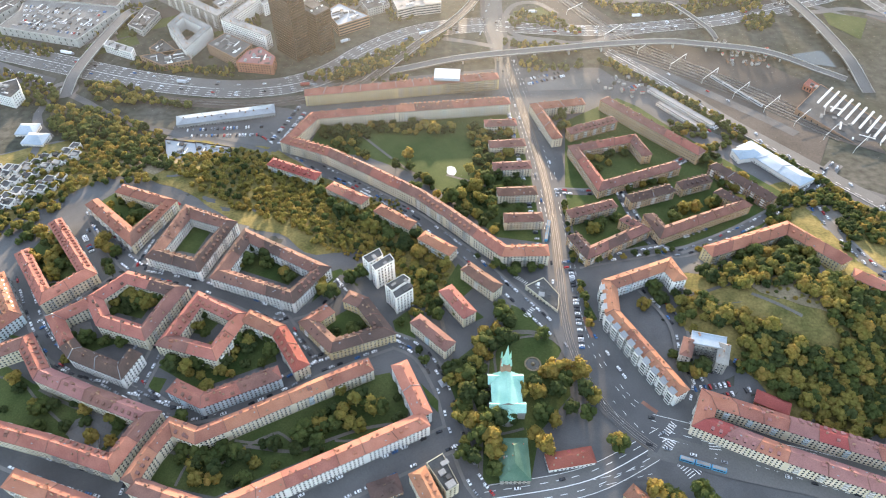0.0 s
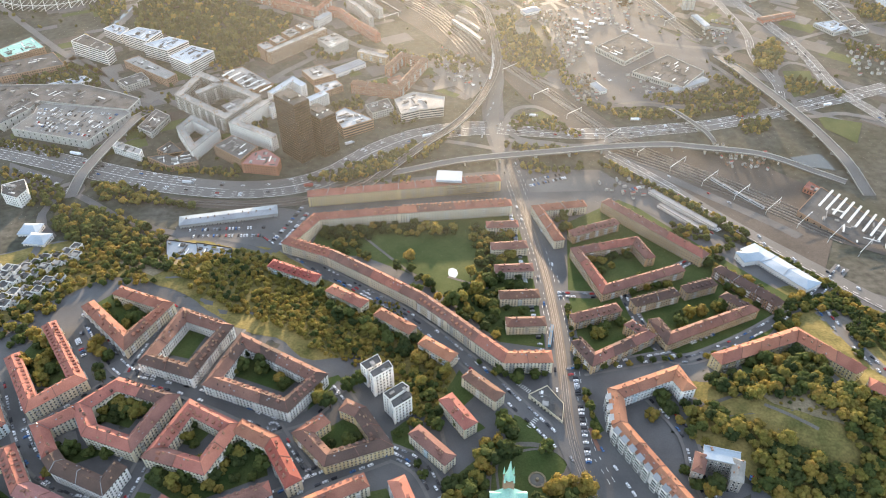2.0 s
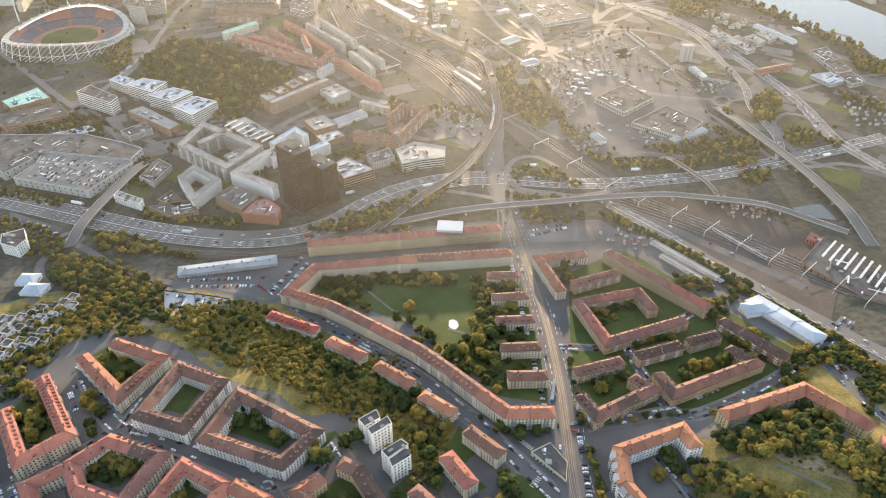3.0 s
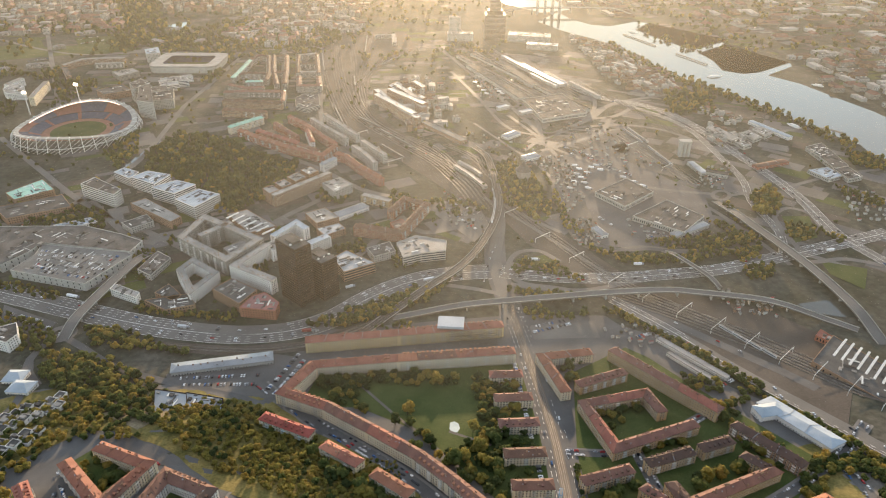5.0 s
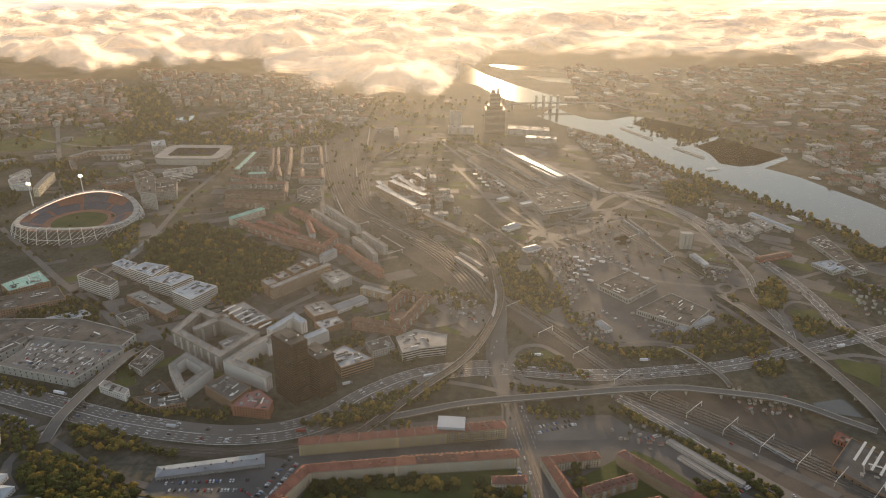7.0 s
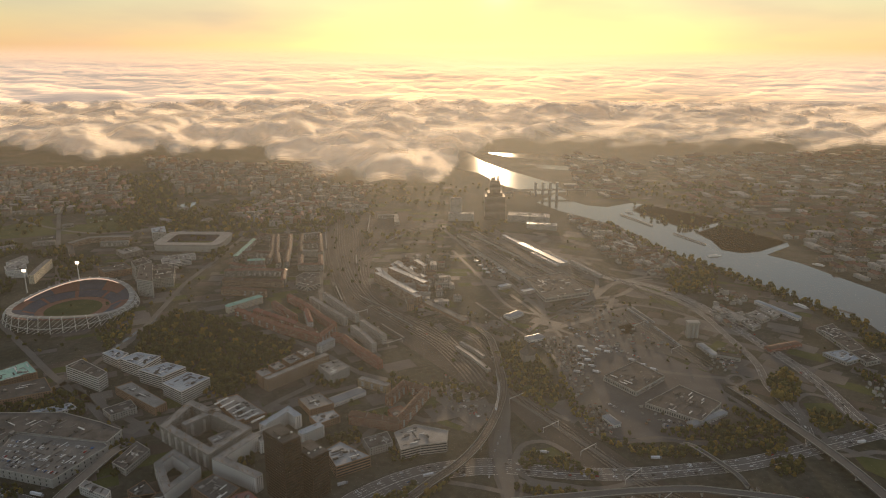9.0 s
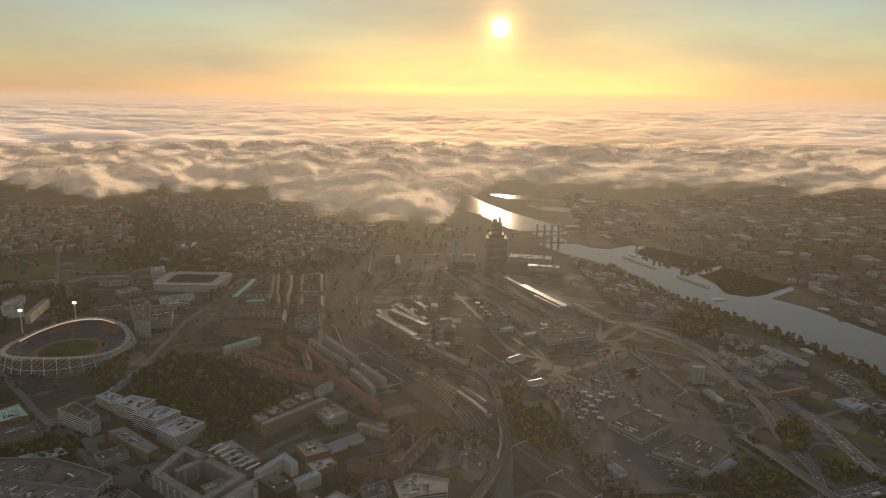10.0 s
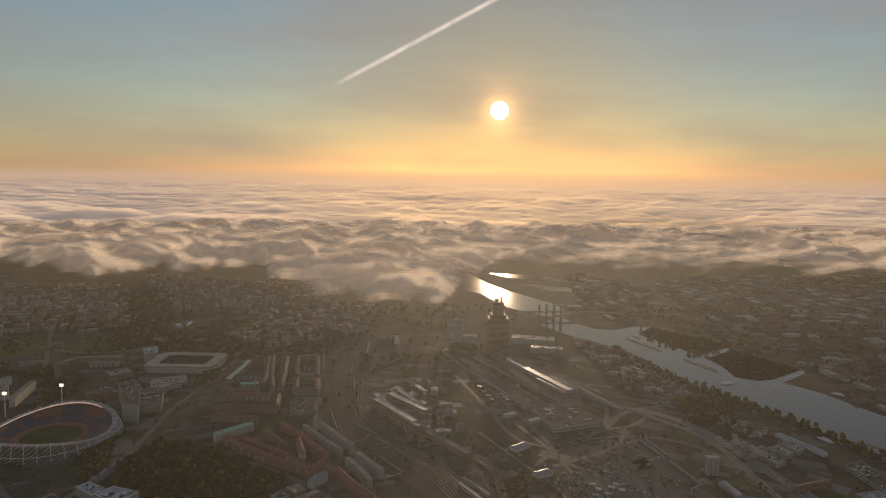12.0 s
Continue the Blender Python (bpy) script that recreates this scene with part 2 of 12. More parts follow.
for n, a, b in (("cream", (0.56, 0.49, 0.36), (0.66, 0.58, 0.44)), ("yellow", (0.52, 0.41, 0.22), (0.60, 0.48, 0.28)), ("white_wall", (0.66, 0.64, 0.61), (0.76, 0.74, 0.71)),
                ("pale_blue", (0.46, 0.53, 0.57), (0.56, 0.62, 0.65)), ("brick_brown", (0.25, 0.16, 0.11), (0.33, 0.22, 0.15)), ("brick_red", (0.30, 0.12, 0.08), (0.38, 0.17, 0.11)),
                ("ochre", (0.40, 0.29, 0.17), (0.49, 0.36, 0.22)), ("grey_wall", (0.34, 0.33, 0.31), (0.44, 0.43, 0.40)), ("stone_wall", (0.235, 0.217, 0.194), (0.315, 0.292, 0.262))):
    material(n, (a, b), 0.12, 0.9, 1.5, 0.2, 0.14, per_object=0.15)
material("flat_roof", ((0.07, 0.068, 0.066), (0.13, 0.125, 0.12)), 0.06, 0.9, 0.8, 0.2, 0.2, per_object=0.3, spec=0.1)
material("pale_roof", ((0.22, 0.215, 0.205), (0.33, 0.32, 0.305)), 0.06, 0.65, 0.8, 0.1, 0.15, per_object=0.2)
material("deck_roof", ((0.15, 0.147, 0.14), (0.22, 0.215, 0.205)), 0.05, 0.8, 0.8, 0.1, 0.18)
material("metal_roof", ((0.25, 0.265, 0.28), (0.34, 0.355, 0.37)), 0.05, 0.4, 1.0, 0.05, 0.1, metal=0.6)
material("blue_roof", ((0.30, 0.36, 0.42), (0.40, 0.46, 0.52)), 0.05, 0.6, 1.0, 0.05, 0.1)
material("pool_basin", ((0.18, 0.29, 0.35), (0.25, 0.37, 0.43)), 0.1, 0.5, 1.0, 0.05, 0.1)
material("copper_green", ((0.26, 0.50, 0.42), (0.38, 0.62, 0.53)), 0.1, 0.7, 1.2, 0.15, 0.14)
material("green_roof", ((0.07, 0.13, 0.09), (0.11, 0.18, 0.13)), 0.1, 0.7, 1.2, 0.15, 0.14)
material("dark_glass", ((0.015, 0.012, 0.010), (0.035, 0.028, 0.022)), 0.1, 0.12, 2.0, 0, 0.1, spec=0.6)
material("window_glass", ((0.015, 0.017, 0.02), (0.035, 0.038, 0.042)), 0.3, 0.2, 2.0, 0, 0.1, spec=0.6)
material("tower_cladding", ((0.026, 0.019, 0.015), (0.045, 0.032, 0.025)), 0.1, 0.6, 2.0, 0, 0.1)
material("bark", ((0.08, 0.06, 0.04), (0.13, 0.10, 0.07)), 0.4, 0.95, 4.0, 0.5, 0.3)
material("white_steel", ((0.68, 0.68, 0.66), (0.78, 0.78, 0.76)), 0.1, 0.5, 3.0, 0, 0.08)
material("dark_steel", ((0.10, 0.09, 0.08), (0.16, 0.14, 0.12)), 0.1, 0.5, 3.0, 0, 0.1)
material("seats_blue", ((0.05, 0.06, 0.09), (0.08, 0.09, 0.13)), 0.1, 0.7, 3.0, 0, 0.1)
material("seats_red", ((0.16, 0.075, 0.06), (0.22, 0.10, 0.08)), 0.1, 0.7, 3.0, 0, 0.1)
material("track_red", ((0.22, 0.115, 0.085), (0.28, 0.15, 0.11)), 0.1, 0.9, 3.0, 0, 0.1)
material("flood_lamp", ((0.9, 0.85, 0.8), (0.9, 0.88, 0.85)), 0.1, 0.5, 3.0, 0, 0.02, glow=(1.0, 0.85, 0.7, 3.0))
material("lamp_band", ((0.9, 0.75, 0.7), (0.9, 0.8, 0.75)), 0.1, 0.5, 3.0, 0, 0.02, glow=(1.0, 0.62, 0.5, 0.9))
for n, c in (("car_white", (0.75, 0.76, 0.78)), ("car_black", (0.025, 0.025, 0.03)), ("car_grey", (0.25, 0.26, 0.28)), ("car_red", (0.35, 0.03, 0.03)), ("car_blue", (0.05, 0.13, 0.30)), ("car_silver", (0.5, 0.51, 0.53)), ("tram_blue", (0.10, 0.30, 0.48))):
    material(n, (c, tuple(v * 1.08 for v in c)), 0.5, 0.25, 3.0, 0, 0.02, spec=0.5)
leafy("leaf_green", (0.082, 0.112, 0.038), (0.140, 0.162, 0.052))
leafy("leaf_gold", (0.270, 0.215, 0.060), (0.380, 0.285, 0.080))
leafy("leaf_dark", (0.058, 0.082, 0.032), (0.098, 0.118, 0.044))
leafy("leaf_olive", (0.220, 0.200, 0.055), (0.330, 0.280, 0.080))


def water_material():
    m = material("water", ((0.05, 0.055, 0.05), (0.07, 0.075, 0.065)), 0.02, 0.10, 0.25, 0.06, 0.1, spec=1.0)
    m.node_tree.nodes["Principled BSDF"].inputs["IOR"].default_value = 1.33


water_material()


def haze_material():
    """Stand-in for thin morning haze on one sheet: clear at the ground, denser higher up for distance and towards the
    sun's side for its glow.
    """
    m = bpy.data.materials.new("haze")
    m.use_nodes = True
    t = m.node_tree
    t.nodes.clear()
    pos = t.nodes.new("ShaderNodeNewGeometry").outputs["Position"]
    sep = t.nodes.new("ShaderNodeSeparateXYZ")
    t.links.new(pos, sep.inputs[0])
    n = node(t, "ShaderNodeTexNoise", Scale=0.004, Detail=3.0)
    t.links.new(pos, n.inputs["Vector"])
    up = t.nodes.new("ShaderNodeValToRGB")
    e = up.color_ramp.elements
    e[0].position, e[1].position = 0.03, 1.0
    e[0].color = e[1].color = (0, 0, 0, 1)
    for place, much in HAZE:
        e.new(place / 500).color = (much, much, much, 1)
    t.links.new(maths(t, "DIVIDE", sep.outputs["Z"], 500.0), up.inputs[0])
    # the sun's glow is imitated by a denser patch on its side
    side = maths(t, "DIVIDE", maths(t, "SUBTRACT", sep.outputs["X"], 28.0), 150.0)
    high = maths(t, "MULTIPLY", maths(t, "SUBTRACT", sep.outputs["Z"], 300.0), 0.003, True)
    glow_density = maths(t, "ADD", maths(t, "ADD", 0.38, high), maths(t, "DIVIDE", 1.15, maths(t, "ADD", 1.0, maths(t, "MULTIPLY", side, side))))
    fac = maths(t, "MULTIPLY", maths(t, "MULTIPLY", up.outputs[0], maths(t, "ADD", maths(t, "MULTIPLY", n.outputs[0], 0.5), 0.75)), glow_density, True)
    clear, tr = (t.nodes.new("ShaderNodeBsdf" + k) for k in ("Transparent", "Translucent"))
    # warm tint puts the low sun's gold into the sheet's colour
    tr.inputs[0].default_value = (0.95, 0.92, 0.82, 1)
    mix = t.nodes.new("ShaderNodeMixShader")
    t.links.new(fac, mix.inputs[0]), t.links.new(clear.outputs[0], mix.inputs[1]), t.links.new(tr.outputs[0], mix.inputs[2])
    t.links.new(mix.outputs[0], t.nodes.new("ShaderNodeOutputMaterial").inputs[0])
    return m


def cloud_material():
    """Fog: white tinted with the low sun's warmth, its normals bent to imitate light passed forward, soft on top and
    thinning out into wisps along the near rim.
    """
    m = bpy.data.materials.new("fog")
    m.cycles.use_bump_map_correction = False
    m.use_nodes = True
    t = m.node_tree
    t.nodes.clear()
    geo = t.nodes.new("ShaderNodeNewGeometry")
    rim = t.nodes.new("ShaderNodeAttribute")
    rim.attribute_name = "thick"
    wisp = node(t, "ShaderNodeTexNoise", Scale=0.0075, Detail=5.0, Distortion=0.6)
    t.links.new(geo.outputs["Position"], wisp.inputs["Vector"])
    fac = maths(t, "ADD", rim.outputs["Fac"], maths(t, "MULTIPLY", maths(t, "SUBTRACT", wisp.outputs[0], 0.5), 1.7), True)
    # shading normals are steepened and bent towards the sun, imitating light scattered forward
    lean, unit = t.nodes.new("ShaderNodeVectorMath"), t.nodes.new("ShaderNodeVectorMath")
    lean.operation, unit.operation = "MULTIPLY_ADD", "NORMALIZE"
    lean.inputs[1].default_value, lean.inputs[2].default_value = (1.7, 1.8, 0.9), (0, 1.5, 0)
    t.links.new(geo.outputs["Normal"], lean.inputs[0]), t.links.new(lean.outputs[0], unit.inputs[0])
    clear, df = t.nodes.new("ShaderNodeBsdfTransparent"), t.nodes.new("ShaderNodeBsdfDiffuse")
    # peach of the low sun is put into the fog's own colour
    df.inputs[0].default_value = (0.97, 0.90, 0.82, 1)
    t.links.new(unit.outputs[0], df.inputs["Normal"])
    mix = t.nodes.new("ShaderNodeMixShader")
    t.links.new(fac, mix.inputs[0]), t.links.new(clear.outputs[0], mix.inputs[1]), t.links.new(df.outputs[0], mix.inputs[2])
    t.links.new(mix.outputs[0], t.nodes.new("ShaderNodeOutputMaterial").inputs[0])
    return m


# ---- mesh helpers ----
def mesh_of(name, verts, faces, mats, index=None, smooth=False):
    me = bpy.data.meshes.new(name)
    me.from_pydata([tuple(v) for v in verts], [], faces)
    for k in ([mats] if isinstance(mats, str) else mats):
        me.materials.append(MATS[k])
    if index is not None:
        me.polygons.foreach_set("material_index", index)
    if smooth:
        me.polygons.foreach_set("use_smooth", [True] * len(me.polygons))
    me.update()
    return me


def part(name, mesh, parent, label="", kind=""):
    ob = new(name, mesh)
    ob.parent = parent
    return tagged(ob, label, kind=kind)


class Pile:
    """Collects boxes and loose faces into one mesh."""

    def __init__(self):
        self.v, self.f, self.m = [], [], []

    def face(self, pts, m=0):
        k = len(self.v)
        self.v += [tuple(p) for p in pts]
        self.f.append(tuple(range(k, k + len(pts))))
        self.m.append(m)

    def box(self, c, ax, ay, h, m=0, az=None, bottom=False):
        """A box on the centre of its base c, with half axes ax and ay (vectors) and height h."""
        c, ax, ay, up = Vector(c), Vector(ax), Vector(ay), Vector(az or (0, 0, h))
        b = [c - ax - ay, c + ax - ay, c + ax + ay, c - ax + ay]
        t = [p + up for p in b]
        k = len(self.v)
        self.v += [tuple(p) for p in b + t]
        q = [(4, 5, 6, 7), (0, 1, 5, 4), (1, 2, 6, 5), (2, 3, 7, 6), (3, 0, 4, 7)] + ([(3, 2, 1, 0)] if bottom else [])
        self.f += [tuple(k + i for i in f) for f in q]
        self.m += [m] * len(q)

    def prism(self, poly, z0, z1, m=0, top=None):
        n, k = len(poly), len(self.v)
        self.v += [(x, y, z0) for x, y in poly] + [(x, y, z1) for x, y in poly]
        self.f += [(k + i, k + (i + 1) % n, k + n + (i + 1) % n, k + n + i) for i in range(n)] + [tuple(range(k + n, k + 2 * n))]
        self.m += [m] * n + [m if top is None else top]

    def tube(self, a, b, r0, r1=None, n=6, m=0):
        a, b = Vector(a), Vector(b)
        r1 = r0 if r1 is None else r1
        d = (b - a).normalized()
        u = d.orthogonal().normalized()
        w = d.cross(u)
        k = len(self.v)
        for p, r in ((a, r0), (b, r1)):
            self.v += [tuple(p + r * (math.cos(6.2832 * i / n) * u + math.sin(6.2832 * i / n) * w)) for i in range(n)]
        self.f += [(k + i, k + (i + 1) % n, k + n + (i + 1) % n, k + n + i) for i in range(n)] + [tuple(range(k + n, k + 2 * n))]
        self.m += [m] * (n + 1)

    def mesh(self, name, mats, smooth=False):
        return mesh_of(name, self.v, self.f, mats, self.m, smooth)


def gz(p):
    return ground_z(p[0], p[1])


def ccw(poly):
    a = sum(poly[i - 1][0] * poly[i][1] - poly[i][0] * poly[i - 1][1] for i in range(len(poly)))
    return list(poly) if a > 0 else list(poly)[::-1]


def inside(p, poly):
    hit = False
    for i in range(len(poly)):
        (x1, y1), (x2, y2) = poly[i - 1], poly[i]
        if (y1 > p[1]) != (y2 > p[1]) and p[0] < (x2 - x1) * (p[1] - y1) / (y2 - y1) + x1:
            hit = not hit
    return hit


def curve(pts, step=8.0, closed=False):
    """A smooth line through points, at even steps."""
    P = [Vector((*p, 0)) if len(p) == 2 else Vector(p) for p in pts]
    n, out = len(P), []
    for i in range(n if closed else n - 1):
        a, b, c, d = (P[(i + k) % n] if closed else P[min(n - 1, max(0, i + k))] for k in (-1, 0, 1, 2))
        m = max(1, int((c - b).length / step))
        for j in range(m):
            s = j / m
            out.append(0.5 * (2 * b + (c - a) * s + (2 * a - 5 * b + 4 * c - d) * s * s + (3 * b - a - 3 * c + d) * s ** 3))
    if not closed:
        out.append(P[-1])
    return out


def sides(line, closed=False):
    """Unit normals to the left of a line, mitred at its corners."""
    n, out = len(line), []
    for i in range(n):
        a = line[i - 1] if (closed or i) else None
        b = line[(i + 1) % n] if (closed or i < n - 1) else None
        d1 = (line[i] - a) if a is not None else (b - line[i])
        d2 = (b - line[i]) if b is not None else (line[i] - a)
        d1, d2 = Vector((d1.x, d1.y, 0)).normalized(), Vector((d2.x, d2.y, 0)).normalized()
        n1, n2 = Vector((-d1.y, d1.x, 0)), Vector((-d2.y, d2.x, 0))
        s = (n1 + n2)
        s = n1 if s.length < 0.3 else s.normalized()
        out.append(s / max(0.45, s.dot(n1)))
    return out


# ---- the land ----
def build_ground():
    xs = sorted({*range(-5000, -900, 205), *range(-900, 901, 12), *range(912, 5001, 204)})
    ys = sorted({*range(-1600, 100, 100), *range(100, 1260, 12), *range(1264, 4870, 120)})
    verts = [(x, y, ground_z(x, y)) for y in ys for x in xs]
    w = len(xs)
    faces = [(j * w + i, j * w + i + 1, (j + 1) * w + i + 1, (j + 1) * w + i) for j in range(len(ys) - 1) for i in range(w - 1)]
    g = new("ground", mesh_of("ground", verts, faces, "earth", smooth=True))
    tagged(g, "brown earth and trodden gravel of the whole city", "ground", kind="structure")


def patch(name, poly, mat, lift, label, category):
    """A surface laid over the land inside an outline."""
    bm = bmesh.new()
    vs = [bm.verts.new((x, y, 0)) for x, y in ccw(poly)]
    bm.faces.new(vs)
    bmesh.ops.triangulate(bm, faces=bm.faces[:])
    for _ in range(5):
        long = [e for e in bm.edges if e.calc_length() > 16 and min(e.verts[0].co.y, e.verts[1].co.y) < 1250]
        if not long:
            break
        bmesh.ops.subdivide_edges(bm, edges=long, cuts=1)
        bmesh.ops.triangulate(bm, faces=[f for f in bm.faces if len(f.verts) > 3])
    for v in bm.verts:
        if mat in ("rock", "scrub"):
            v.co += 9 * noise.noise_vector(Vector((v.co.x * 0.03, v.co.y * 0.03, 0)))
        v.co.z = gz(v.co) + lift
    me = bpy.data.meshes.new(name)
    bm.to_mesh(me)
    bm.free()
    me.materials.append(MATS[mat])
    return tagged(new(name, me), label, category, kind="structure")


def strip(name, pts, width, mat, lift=0.32, label="", category="road", rise=0.0, closed=False, step=8.0, kerb=0.0):
    line = curve(pts, step, closed)
    nor = sides(line, closed)
    verts, faces = [], []
    n = len(line)
    for p, s in zip(line, nor):
        z = gz(p) + lift + rise
        for k in (-1, -0.33, 0.33, 1):
            q = p + s * (width / 2 * k)
            verts.append((q.x, q.y, (max(z, gz(q) + lift) if not rise else z)))
    for i in range(n if closed else n - 1):
        for k in range(3):
            a, b = i * 4 + k, ((i + 1) % n) * 4 + k
            faces.append((a + 1, a, b, b + 1))
    return tagged(new(name, mesh_of(name, verts, faces, mat, smooth=True)), label or "grey asphalt road", category, kind="structure")


MARKS = Pile()


def dashes(pts, offset, width=0.14, on=4.0, off=6.0, lift=0.40):
    line = curve(pts, on)
    nor = sides(line)
    run = 0.0
    for i in range(len(line) - 1):
        run += (line[i + 1] - line[i]).length
        if off and run % (on + off) > on:
            continue
        a, b = line[i] + nor[i] * offset, line[i + 1] + nor[i + 1] * offset
        MARKS.face([(*(a - nor[i] * width).xy, gz(a) + lift), (*(b - nor[i + 1] * width).xy, gz(b) + lift), (*(b + nor[i + 1] * width).xy, gz(b) + lift), (*(a + nor[i] * width).xy, gz(a) + lift)])


def highway(pts, width, lanes, mat="road_pale", name="road", label="grey asphalt motorway with white lane lines", lift=0.32):
    strip(name, pts, width, mat, lift, label)
    for k in range(1, lanes):
        mid = 2 * k == lanes
        dashes(pts, -width / 2 + width * k / lanes, 0.2 if not mid else 0.3, 5.0, 0.0 if mid else 7.0, lift + 0.08)
    for k in (-1, 1):
        dashes(pts, k * (width / 2 - 0.7), 0.18, 8.0, 0.0, lift + 0.08)


def zebra(x, y, turn, length, width=4.0):
    """A zebra crossing: white bars side by side across a road."""
    e, s = Vector((math.cos(turn), math.sin(turn), 0)), Vector((-math.sin(turn), math.cos(turn), 0))
    for k in range(int(length)):
        if k % 2 == 0:
            c = Vector((x, y, 0)) + e * (k - length / 2)
            q = [c - e * 0.28 - s * width / 2, c + e * 0.28 - s * width / 2, c + e * 0.28 + s * width / 2, c - e * 0.28 + s * width / 2]
            MARKS.face([(*p.xy, gz(p) + 0.52) for p in q])


def yards(x0, x1, y0, y1, count, turn, seed, skip=(), weights=(4, 2, 1.5, 4, 2)):
    """Paved, gravelled and grassy lots between the buildings of the plain."""
    rng = random.Random(seed)
    pile = Pile()
    e, s = Vector((math.cos(turn), math.sin(turn), 0)), Vector((-math.sin(turn), math.cos(turn), 0))
    for k in range(count):
        c = Vector((rng.uniform(x0, x1), rng.uniform(y0, y1), 0))
        if any(inside(c, q) for q in skip):
            continue
        a, b = e * rng.uniform(8, 34), s * rng.uniform(5, 18)
        z = 3.12 + 0.0004 * k
        pile.face([(*(c - a - b).xy, z), (*(c + a - b).xy, z), (*(c + a + b).xy, z), (*(c - a + b).xy, z)], rng.choices(range(5), weights)[0])
    tagged(new("yards", pile.mesh("yards", ["asphalt", "road_pale", "gravel", "lawn", "ballast"])), "paved, gravelled and grassy yards between far buildings", "yards", kind="stuff")


def scattered_trees(x0, x1, y0, y1, count, size, seed, skip=()):
    rng = random.Random(seed)
    spots = [(rng.uniform(x0, x1), rng.uniform(y0, y1)) for _ in range(count)]
    spots = [p for p in spots if noise.noise(Vector((p[0] * 0.006, p[1] * 0.006, seed))) > -0.1 and not any(inside(p, q) for q in skip)]
    trees_as_one("scattered_trees", spots, [size * rng.uniform(0.6, 1.3) for _ in spots], (3, 0.5, 2, 5), "scattered trees and bushes of the plain", "trees", seed)


def gantry(x, y, turn, span):
    """A catenary gantry over the tracks: two masts and a beam."""
    root = tagged(new("rail_gantry"), "grey steel catenary gantry spanning the railway tracks", "gantry", "rail gantries")
    root.location = (x, y, ground_z(x, y))
    e = Vector((math.cos(turn), math.sin(turn), 0))
    for k in (-1, 1):
        m = Pile()
        m.tube(e * span / 2 * k + Vector((0, 0, -0.5)), e * span / 2 * k + Vector((0, 0, 8.5)), 0.28, 0.2)
        part("mast", m.mesh("mast", "white_steel"), root)
    b = Pile()
    b.box((0, 0, 7.4), e * span / 2, Vector((-e.y, e.x, 0)) * 0.2, 0.6, bottom=True)
    part("beam", b.mesh("beam", "white_steel"), root)


def lorry(x, y, turn, paint="car_white", length=14.0, lift=0.5):
    """A long lorry: cab and box body."""
    root = tagged(new("lorry"), "long lorry with pale box body on the motorway", "lorry", "lorries")
    root.matrix_world = Matrix.Translation((x, y, ground_z(x, y) + lift)) @ Matrix.Rotation(turn, 4, "Z")
    c, b, w = Pile(), Pile(), Pile()
    c.box((length / 2 - 1.1, 0, 0.5), (1.1, 0, 0), (0, 1.2, 0), 2.5)
    b.box((-1.3, 0, 1.0), (length / 2 - 1.5, 0, 0), (0, 1.25, 0), 3.0, bottom=True)
    for u in (-length / 2 + 1.6, -length / 2 + 3.0, length / 2 - 1.4):
        for v in (-1.0, 1.0):
            w.tube((u, v - 0.15, 0.5), (u, v + 0.15, 0.5), 0.5, n=8)
    part("cab", c.mesh("cab", "car_grey"), root), part("box_body", b.mesh("box_body", paint), root), part("wheels", w.mesh("wheels", "car_black"), root, kind="stuff")


